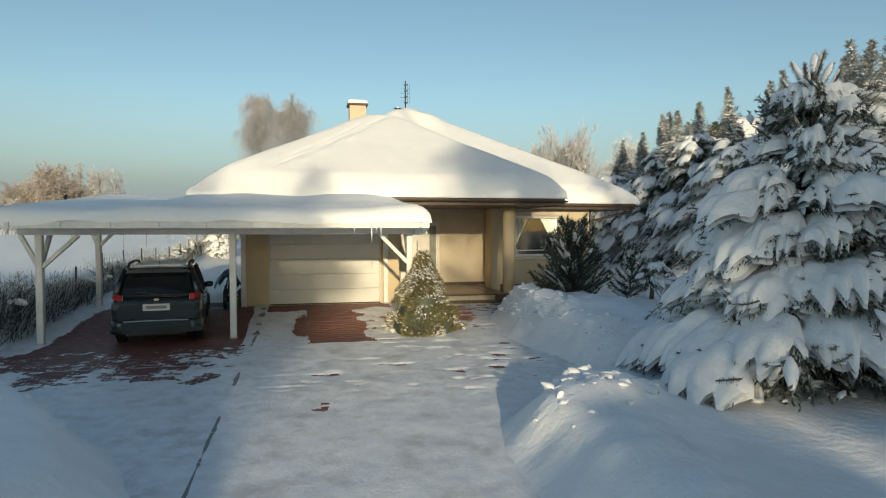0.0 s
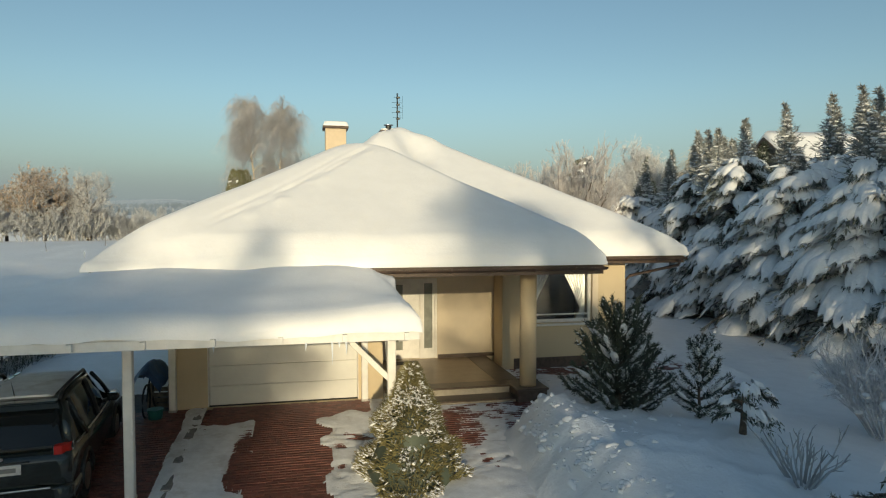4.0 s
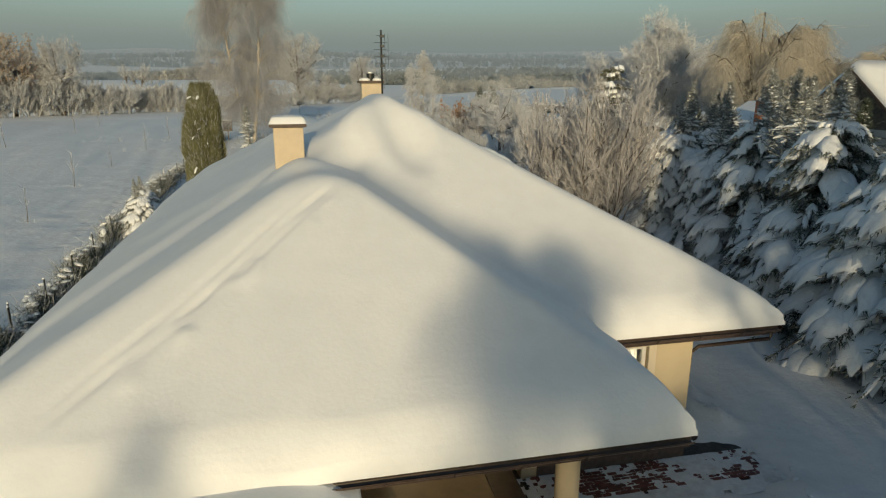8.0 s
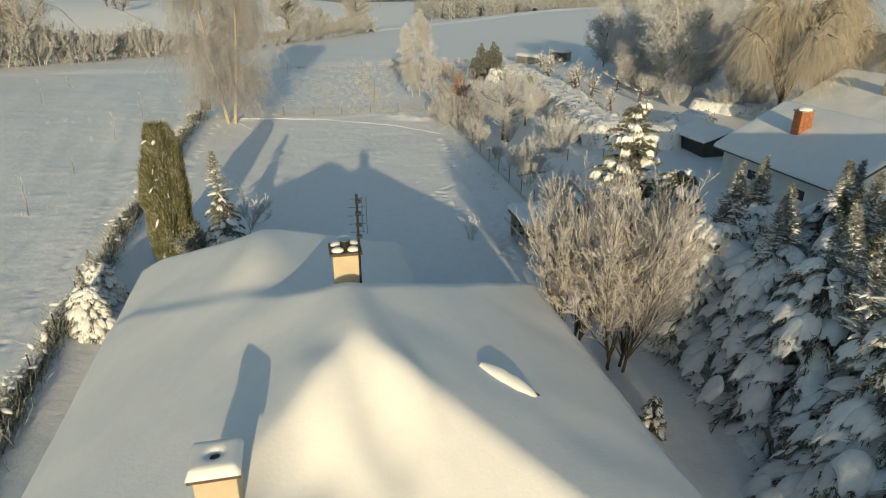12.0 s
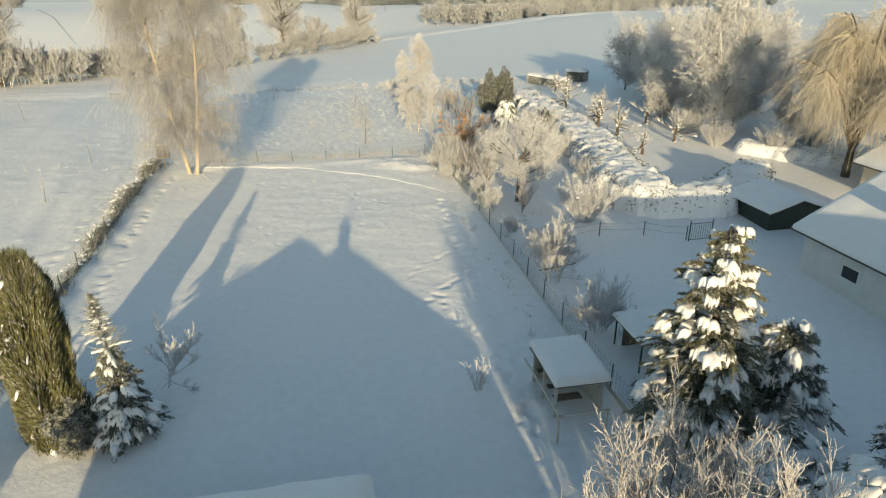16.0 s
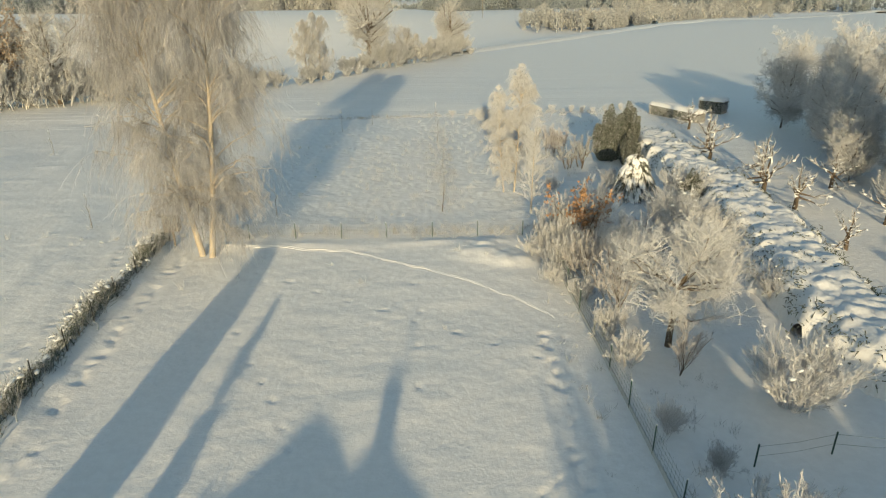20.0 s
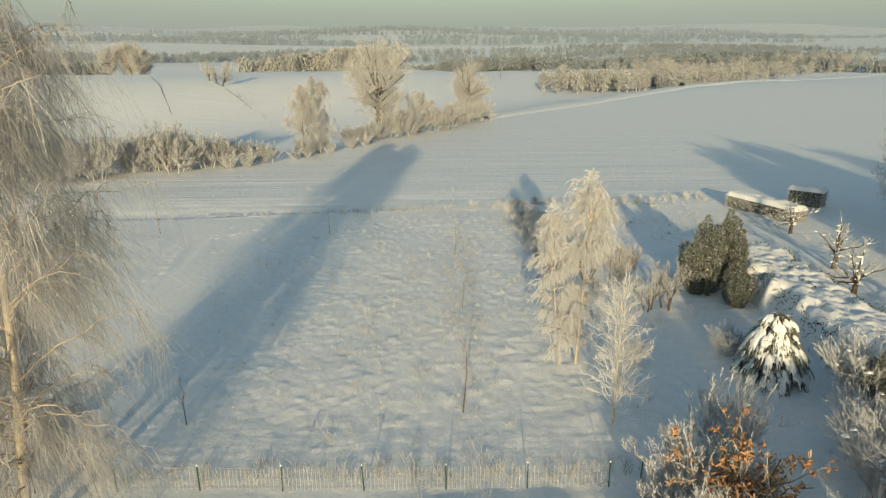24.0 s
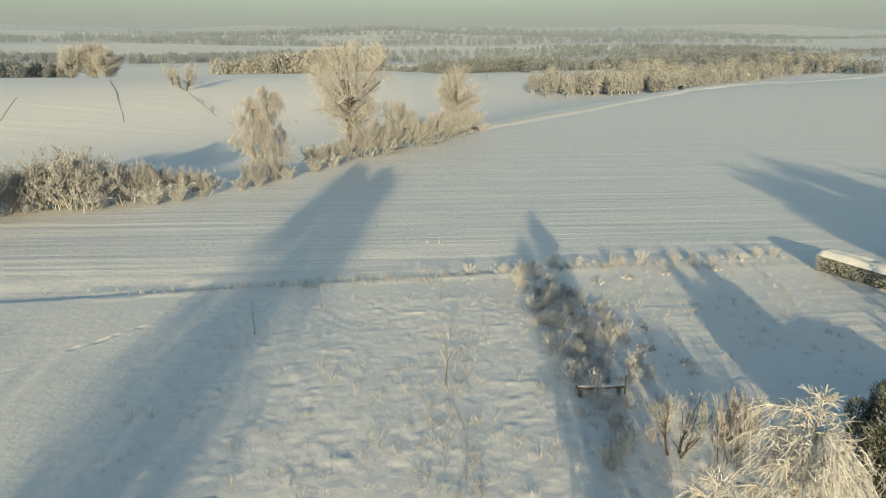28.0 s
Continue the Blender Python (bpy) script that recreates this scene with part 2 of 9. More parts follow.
def rough(x, y, scale, octaves=3, seed=0):
    return sum(lattice(x / scale * 2 ** o + 17.3 * o, y / scale * 2 ** o - 9.1 * o, seed + o) / 2 ** o for o in range(octaves))


def inside(x, y, poly):
    """Signed distance to a polygon, positive inside."""
    d, odd = np.full(np.shape(x), 1e9), np.zeros(np.shape(x), bool)
    for (ax, ay), (bx, by) in zip(poly, poly[1:] + poly[:1]):
        ex, ey = bx - ax, by - ay
        s = np.clip(((x - ax) * ex + (y - ay) * ey) / (ex * ex + ey * ey), 0, 1)
        d = np.minimum(d, np.hypot(x - ax - s * ex, y - ay - s * ey))
        if ay != by:
            odd ^= ((ay > y) != (by > y)) & (x < (bx - ax) * (y - ay) / (by - ay) + ax)
    return np.where(odd, d, -d)


def near_line(x, y, pts):
    """Distance to a broken line."""
    d = np.full(np.shape(x), 1e9)
    for (ax, ay), (bx, by) in zip(pts, pts[1:]):
        ex, ey = bx - ax, by - ay
        s = np.clip(((x - ax) * ex + (y - ay) * ey) / (ex * ex + ey * ey), 0, 1)
        d = np.minimum(d, np.hypot(x - ax - s * ex, y - ay - s * ey))
    return d


# ---- materials ----
def surface(name, colour, rough_=0.6, metal=0.0, vary=0.12, scale=4.0, bump=0.0, bump_scale=30.0, second=None, mix_at=0.5, mix_scale=2.0, sharp=0.12, per_piece=0.0, tint=None, coat=0.0, coords="Object", island=False):
    """A procedural material: a base colour with fine and broad variation, an optional second colour in patches, and relief."""
    m = bpy.data.materials.new(name)
    m.use_nodes = True
    t = m.node_tree
    n, k = t.nodes, t.links
    p = n["Principled BSDF"]
    p.inputs["Roughness"].default_value, p.inputs["Metallic"].default_value = rough_, metal
    p.inputs["Coat Weight"].default_value = coat
    tc = n.new("ShaderNodeTexCoord")
    if coords == "World":
        geo = n.new("ShaderNodeNewGeometry")
        place = geo.outputs["Position"]
    else:
        place = tc.outputs["Object"]

    def noise_node(sc, detail=5.0, rough__=0.6):
        q = n.new("ShaderNodeTexNoise")
        q.inputs["Scale"].default_value, q.inputs["Detail"].default_value, q.inputs["Roughness"].default_value = sc, detail, rough__
        k.new(place, q.inputs["Vector"])
        return q.outputs["Fac"]

    def mix(fac, a, b):
        q = n.new("ShaderNodeMix")
        q.data_type = "RGBA"
        for sock, val in ((q.inputs["Factor"], fac), (q.inputs["A"], a), (q.inputs["B"], b)):
            if isinstance(val, bpy.types.NodeSocket):
                k.new(val, sock)
            else:
                sock.default_value = val if isinstance(val, float) else (*val, 1.0)
        return q.outputs["Result"]

    def ramp(src, lo, hi):
        q = n.new("ShaderNodeMapRange")
        q.interpolation_type = "SMOOTHSTEP"
        q.inputs["From Min"].default_value, q.inputs["From Max"].default_value = lo, hi
        k.new(src, q.inputs["Value"])
        return q.outputs["Result"]

    c = np.array(colour)
    dark, light = tuple(np.clip(c * (1 - vary), 0, 1)), tuple(np.clip(c * (1 + vary), 0, 1))
    col = mix(ramp(noise_node(scale), 0.3, 0.7), dark, light)
    if tint:
        col = mix(ramp(noise_node(scale * 0.13, 2.0), 0.35, 0.7), col, tint)
    if second:
        col = mix(ramp(noise_node(mix_scale, 6.0, 0.65), mix_at - sharp, mix_at + sharp), col, second)
    if per_piece:
        if island:
            r = n.new("ShaderNodeNewGeometry").outputs["Random Per Island"]
        else:
            r = n.new("ShaderNodeObjectInfo").outputs["Random"]
        hsv = n.new("ShaderNodeHueSaturation")
        k.new(col, hsv.inputs["Color"])
        mr = n.new("ShaderNodeMapRange")
        mr.inputs["To Min"].default_value, mr.inputs["To Max"].default_value = 1 - per_piece, 1 + per_piece
        k.new(r, mr.inputs["Value"])
        k.new(mr.outputs["Result"], hsv.inputs["Value"])
        col = hsv.outputs["Color"]
    k.new(col, p.inputs["Base Color"])
    if bump:
        b = n.new("ShaderNodeBump")
        b.inputs["Strength"].default_value, b.inputs["Distance"].default_value = 1.0, bump
        k.new(noise_node(bump_scale, 6.0), b.inputs["Height"])
        k.new(b.outputs["Normal"], p.inputs["Normal"])
    return m


def glass_like(name, colour=(0.02, 0.025, 0.03), rough_=0.03):
    m = surface(name, colour, rough_, vary=0.05)
    m.node_tree.nodes["Principled BSDF"].inputs["IOR"].default_value = 1.5
    return m




def furrowed(name):
    """Snow whose far field shows the ploughed lines under it."""
    m = surface(name, (0.86, 0.87, 0.89), 0.55, vary=0.03, scale=3.0, bump=0.012, bump_scale=9.0, coords="World")
    t = m.node_tree
    n, k = t.nodes, t.links
    p = n["Principled BSDF"]
    old = p.inputs["Normal"].links[0].from_node

    def calc(op, a, b=0.0, c=0.0):
        q = n.new("ShaderNodeMath")
        q.operation = op
        for s, val in zip(q.inputs, (a, b, c)):
            if isinstance(val, bpy.types.NodeSocket):
                k.new(val, s)
            else:
                s.default_value = val
        return q.outputs[0]
    sep = n.new("ShaderNodeSeparateXYZ")
    pos = n.new("ShaderNodeNewGeometry").outputs["Position"]
    k.new(pos, sep.inputs[0])
    x, y = sep.outputs["X"], sep.outputs["Y"]
    stretch = n.new("ShaderNodeMapping")
    stretch.inputs["Scale"].default_value = (0.02, 0.22, 0.2)
    k.new(pos, stretch.inputs["Vector"])
    nz = n.new("ShaderNodeTexNoise")
    nz.inputs["Scale"].default_value, nz.inputs["Detail"].default_value = 1.0, 5.0
    k.new(stretch.outputs[0], nz.inputs["Vector"])
    fine = n.new("ShaderNodeMapping")
    fine.inputs["Rotation"].default_value = (0, 0, radians(-3))
    fine.inputs["Scale"].default_value = (0.03, 1.1, 0.2)
    k.new(pos, fine.inputs["Vector"])
    ln_ = n.new("ShaderNodeTexNoise")
    ln_.inputs["Scale"].default_value, ln_.inputs["Detail"].default_value = 1.0, 3.0
    k.new(fine.outputs[0], ln_.inputs["Vector"])
    line = calc("MULTIPLY", ln_.outputs["Fac"], nz.outputs["Fac"])
    mask = n.new("ShaderNodeMapRange")
    mask.interpolation_type = "SMOOTHSTEP"
    mask.inputs["From Min"].default_value, mask.inputs["From Max"].default_value = 123.5, 127.0
    k.new(y, mask.inputs["Value"])
    h = calc("MULTIPLY", mask.outputs["Result"], calc("ADD", calc("MULTIPLY", line, 2.0), calc("MULTIPLY", nz.outputs["Fac"], 0.9)))
    b = n.new("ShaderNodeBump")
    b.inputs["Strength"].default_value, b.inputs["Distance"].default_value = 1.0, 0.09
    k.new(h, b.inputs["Height"])
    med = n.new("ShaderNodeTexNoise")
    med.inputs["Scale"].default_value, med.inputs["Detail"].default_value, med.inputs["Roughness"].default_value = 2.2, 8.0, 0.62
    k.new(pos, med.inputs["Vector"])
    b2 = n.new("ShaderNodeBump")
    b2.inputs["Strength"].default_value, b2.inputs["Distance"].default_value = 0.8, 0.05
    k.new(med.outputs["Fac"], b2.inputs["Height"])
    k.new(old.outputs["Normal"], b2.inputs["Normal"])
    k.new(b2.outputs["Normal"], b.inputs["Normal"])
    k.new(b.outputs["Normal"], p.inputs["Normal"])
    return m


GROUND_SNOW = furrowed("ground_snow")
SNOW_ROOF = surface("roof_snow", (0.87, 0.875, 0.885), 0.5, vary=0.02, scale=2.0, bump=0.006, bump_scale=14.0, coords="World")
SNOW_TREE = surface("tree_snow", (0.84, 0.855, 0.88), 0.6, vary=0.05, scale=6.0, bump=0.012, bump_scale=22.0, coords="World")
SNOW_PACKED = surface("packed_snow", (0.78, 0.80, 0.83), 0.45, vary=0.08, scale=5.0, second=(0.58, 0.57, 0.57), mix_at=0.6, mix_scale=2.2, bump=0.01, bump_scale=20.0, coords="World")
PAVER = surface("red_paver", (0.15, 0.05, 0.04), 0.55, vary=0.25, scale=9.0, bump=0.003, bump_scale=60.0, per_piece=0.25, tint=(0.13, 0.055, 0.05))
PAVER_J = surface("red_paver_joined", (0.15, 0.05, 0.04), 0.55, vary=0.25, scale=9.0, bump=0.003, bump_scale=60.0, per_piece=0.25, island=True)
KERB = surface("grey_kerb", (0.22, 0.215, 0.21), 0.8, vary=0.15, scale=12.0, bump=0.003, bump_scale=80.0)
BED = surface("paving_bed", (0.09, 0.08, 0.075), 0.9, vary=0.3, scale=14.0, bump=0.004, bump_scale=50.0)
RENDER = surface("cream_render", (0.62, 0.50, 0.33), 0.85, vary=0.05, scale=1.3, bump=0.0025, bump_scale=160.0, tint=(0.58, 0.48, 0.33))
RENDER_PALE = surface("pale_render", (0.66, 0.57, 0.44), 0.85, vary=0.05, scale=1.3, bump=0.0025, bump_scale=160.0)
PLINTH = surface("brown_plinth", (0.10, 0.07, 0.055), 0.7, vary=0.25, scale=8.0, bump=0.004, bump_scale=45.0)
WHITE_PAINT = surface("white_paint", (0.76, 0.74, 0.70), 0.45, vary=0.06, scale=5.0, bump=0.0012, bump_scale=40.0)
GARAGE = surface("garage_white", (0.67, 0.665, 0.63), 0.42, vary=0.04, scale=2.5, bump=0.0008, bump_scale=90.0)
TRIM_BROWN = surface("brown_gutter", (0.075, 0.05, 0.038), 0.4, vary=0.18, scale=7.0)
SOFFIT = surface("soffit_wood", (0.16, 0.10, 0.06), 0.6, vary=0.2, scale=10.0)
TILE = surface("porch_tile", (0.24, 0.17, 0.10), 0.32, vary=0.12, scale=3.0, bump=0.001, bump_scale=60.0)
TILE_EDGE = surface("porch_edge_tile", (0.10, 0.072, 0.055), 0.35, vary=0.18, scale=5.0)
STEP = surface("step_front", (0.42, 0.37, 0.29), 0.7, vary=0.12, scale=6.0, bump=0.002, bump_scale=60.0)
GLASS = glass_like("window_glass")
ROOM = surface("dim_room", (0.10, 0.095, 0.09), 0.9, vary=0.2, scale=2.0)
CLEAR_PANE = surface("clear_pane", (0.92, 0.95, 0.95), 0.02, vary=0.01)
CLEAR_PANE.node_tree.nodes["Principled BSDF"].inputs["Transmission Weight"].default_value = 1.0
FROST_GLASS = surface("frosted_glass", (0.24, 0.25, 0.22), 0.25, vary=0.2, scale=3.0)
STEEL = surface("brushed_steel", (0.55, 0.54, 0.52), 0.3, metal=1.0, vary=0.08, scale=20.0)
CHIMNEY = surface("chimney_render", (0.58, 0.475, 0.345), 0.85, vary=0.07, scale=3.0, bump=0.003, bump_scale=90.0)
DARK_METAL = surface("dark_metal", (0.04, 0.042, 0.042), 0.45, metal=0.6, vary=0.2, scale=12.0)
GREEN_METAL = surface("green_post", (0.018, 0.06, 0.045), 0.5, vary=0.2, scale=12.0)
WIRE = surface("fence_wire", (0.20, 0.23, 0.22), 0.6, vary=0.15, scale=20.0)
CONCRETE = surface("concrete_panel", (0.27, 0.265, 0.25), 0.85, vary=0.15, scale=6.0, bump=0.004, bump_scale=50.0)
PALE_CONCRETE = surface("pale_concrete_board", (0.52, 0.52, 0.51), 0.85, vary=0.12, scale=5.0, bump=0.003, bump_scale=50.0)
BARK = surface("bark", (0.10, 0.075, 0.055), 0.9, vary=0.35, scale=14.0, bump=0.008, bump_scale=40.0)
BIRCH_BARK = surface("birch_bark", (0.45, 0.39, 0.32), 0.8, vary=0.2, scale=10.0, second=(0.10, 0.08, 0.06), mix_at=0.66, mix_scale=6.0, sharp=0.05, bump=0.004, bump_scale=30.0)
BIRCH_TWIG = surface("frosted_birch_twigs", (0.40, 0.40, 0.42), 0.85, vary=0.25, scale=0.6, per_piece=0.35, island=True)
FROST = surface("frosted_twigs", (0.46, 0.465, 0.48), 0.8, vary=0.22, scale=3.0, per_piece=0.22, island=True)
FROST_WHITE = surface("white_frosted_twigs", (0.56, 0.57, 0.595), 0.8, vary=0.14, scale=3.0, per_piece=0.15, island=True)
FROST_GREY = surface("grey_frosted_twigs", (0.385, 0.395, 0.41), 0.85, vary=0.22, scale=2.0, per_piece=0.2, island=True)
FROST_HEDGE = surface("frosted_hedge_twigs", (0.41, 0.425, 0.45), 0.85, vary=0.2, scale=0.6, per_piece=0.2, island=True)
FROST_LILAC = surface("frosted_lilac_twigs", (0.49, 0.472, 0.478), 0.85, vary=0.2, scale=2.0, per_piece=0.2, island=True)
WILLOW = surface("frosted_willow", (0.50, 0.46, 0.40), 0.85, vary=0.2, scale=0.4, per_piece=0.2, island=True, tint=(0.46, 0.41, 0.33))
RUST_LEAF = surface("rust_leaves", (0.36, 0.20, 0.11), 0.8, vary=0.35, scale=2.0, per_piece=0.35, island=True)
OAK_LEAF = surface("frosted_oak_leaves", (0.34, 0.235, 0.16), 0.85, vary=0.3, scale=0.8, per_piece=0.3, island=True)
NEEDLE = surface("spruce_needles", (0.055, 0.07, 0.05), 0.7, vary=0.35, scale=2.5, per_piece=0.35, island=True)
NEEDLE_FROST = surface("frosted_needles", (0.27, 0.285, 0.28), 0.8, vary=0.35, scale=2.5, per_piece=0.35, island=True)
THUJA = surface("thuja_green", (0.11, 0.112, 0.05), 0.75, vary=0.3, scale=1.6, per_piece=0.35, island=True)
OLIVE = surface("olive_needles", (0.17, 0.15, 0.065), 0.75, vary=0.3, scale=4.0, per_piece=0.4, island=True)
BRICK = surface("orange_brick", (0.42, 0.15, 0.07), 0.8, vary=0.2, scale=14.0, bump=0.004, bump_scale=60.0, per_piece=0.2)
NB_WALL = surface("neighbour_wall", (0.68, 0.67, 0.65), 0.85, vary=0.05, scale=1.5, bump=0.002, bump_scale=120.0)
GREEN_BOARD = surface("dark_green_boards", (0.035, 0.05, 0.04), 0.6, vary=0.2, scale=9.0)
OLD_WOOD = surface("weathered_wood", (0.17, 0.14, 0.11), 0.85, vary=0.3, scale=9.0, bump=0.004, bump_scale=35.0)
PALE_WOOD = surface("pale_boards", (0.55, 0.52, 0.46), 0.7, vary=0.15, scale=8.0)
CAR_PAINT = surface("dark_green_paint", (0.018, 0.025, 0.024), 0.22, metal=0.25, vary=0.12, scale=3.0, coat=0.6)
CAR_GLASS = glass_like("car_glass", (0.012, 0.014, 0.014), 0.04)
RUBBER = surface("rubber", (0.02, 0.02, 0.02), 0.8, vary=0.2, scale=14.0, bump=0.002, bump_scale=60.0)
PLASTIC = surface("black_plastic", (0.025, 0.026, 0.027), 0.55, vary=0.15, scale=10.0)
RED_LENS = surface("red_lens", (0.42, 0.02, 0.015), 0.12, vary=0.1, scale=20.0)
CLEAR_LENS = surface("clear_lens", (0.62, 0.58, 0.55), 0.12, vary=0.1, scale=20.0)
PLATE = surface("plate_white", (0.62, 0.60, 0.58), 0.4, vary=0.06, scale=20.0)
BLUE_PLASTIC = surface("blue_tarp", (0.03, 0.09, 0.22), 0.5, vary=0.25, scale=8.0, bump=0.01, bump_scale=12.0)
TEAL_PLASTIC = surface("teal_plastic", (0.02, 0.16, 0.14), 0.4, vary=0.1, scale=8.0)
CURTAIN = surface("net_curtain", (0.8, 0.8, 0.79), 0.9, vary=0.1, scale=10.0)
ICE = surface("ice", (0.75, 0.8, 0.85), 0.1, vary=0.05)

# ---- the ground: one sheet of snow-covered land to the horizon ----
DRIVE = [(-6.6, 19.8), (-5.7, 13.4), (-4.7, 11.1), (-3.25, 9.4), (-2.4, 8.2), (-1.7, 7.1), (-1.1, 5.4), (-1.1, -14.0), (1.9, -14.0), (1.9, 6.5), (2.25, 7.6), (3.0, 8.3), (3.9, 9.1), (4.5, 9.9), (4.5, 11.6), (4.35, 13.7), (4.6, 16.4), (6.0, 17.4), (6.5, 19.9), (11.3, 19.9), (11.3, 21.0), (2.7, 22.0), (-1.9, 19.0), (-1.9, 20.5)]
PAVE_Z = -0.27


def pave(y):
    """Height of the paving, rising gently to the garage."""
    return PAVE_Z + 0.25 * fade(14.5, 18.9, np.asarray(y, float))


def hedge_y(x):
    return np.interp(x, [-120, -60, -28, -19, -11, -5, 5, 14, 24, 60, 400], [84, 122, 145, 149.5, 155, 165, 181, 193, 212, 268, 640])


def mound(x, y, cx, cy, rx, ry, h, turn=0.0):
    c, s = math.cos(radians(turn)), math.sin(radians(turn))
    u, w = ((x - cx) * c + (y - cy) * s) / rx, (-(x - cx) * s + (y - cy) * c) / ry
    return h * np.exp(-(u * u + w * w) ** 1.3)


TRAILS = [  # trodden lines through the garden: points, width
    ([(-4.1, 48.0), (-4.2, 56.0), (-4.7, 63.0), (-4.6, 70.0), (-4.9, 78.0), (-4.4, 80.6)], 0.36, 0.10),
    ([(15.2, 70.0), (14.8, 64.0), (14.9, 57.0), (14.4, 51.0), (13.6, 46.0), (12.9, 41.0)], 0.34, 0.12),
    ([(12.6, 56.6), (12.5, 53.7), (13.2, 51.6), (13.8, 49.0), (13.7, 45.0)], 0.24, 0.12),
    ([(14.7, 58.5), (12.6, 56.6), (11.4, 55.5)], 0.16, 0.14),
    ([(15.5, 62.0), (15.3, 56.0), (15.0, 52.0), (14.2, 46.5), (13.4, 42.5)], 0.7, 0.07),
    ([(-4.0, 118.0), (-9.5, 113.0), (-8.5, 106.0), (-12.0, 98.0)], 0.16, 0.12),
    ([(-9.0, 40.0), (-8.6, 60.0), (-8.0, 78.0), (-9.0, 90.0)], 0.22, 0.10),
]


def print_marks():
    """Single prints of animal tracks: place, turn, length."""
    marks = []
    for pts, step in (([(0.3, 73.0), (0.94, 71.1), (1.73, 69.4), (2.83, 67.3), (3.67, 65.2), (4.5, 63.0), (5.4, 60.8)], 1.55),
                      ([(0.6, 77.8), (2.53, 76.5), (4.53, 75.05), (6.76, 73.7), (8.55, 72.5), (10.4, 71.3), (12.1, 70.1), (13.6, 69.3), (15.0, 68.2)], 2.1),
                      ([(16.1, 69.7), (15.6, 67.5), (15.2, 65.4), (14.7, 63.0), (14.6, 60.5), (14.4, 57.5)], 1.2),
                      ([(14.5, 61.6), (13.05, 60.5), (11.7, 59.3), (10.8, 58.2)], 0.9),
                      ([(9.3, 76.0), (9.6, 73.0), (9.3, 69.5), (9.2, 66.0), (9.3, 63.3)], 3.2),
                      ([(8.5, 53.2), (10.4, 54.6), (11.7, 55.7)], 1.5)):
        cum = np.r_[0, np.cumsum([math.dist(p, q) for p, q in zip(pts, pts[1:])])]
        for d in np.arange(0, cum[-1], step):
            x, y = np.interp(d, cum, [p[0] for p in pts]), np.interp(d, cum, [p[1] for p in pts])
            x1, y1 = np.interp(d + 0.2, cum, [p[0] for p in pts]), np.interp(d + 0.2, cum, [p[1] for p in pts])
            j = math.sin(37.1 * d + 5.3 * step)
            marks.append((x + 0.10 * j, y + 0.12 * math.cos(51 * d), math.degrees(math.atan2(y1 - y, x1 - x + 1e-6)) + 18 * j, 0.30 + 0.08 * j))
    return marks


MARKS = print_marks()


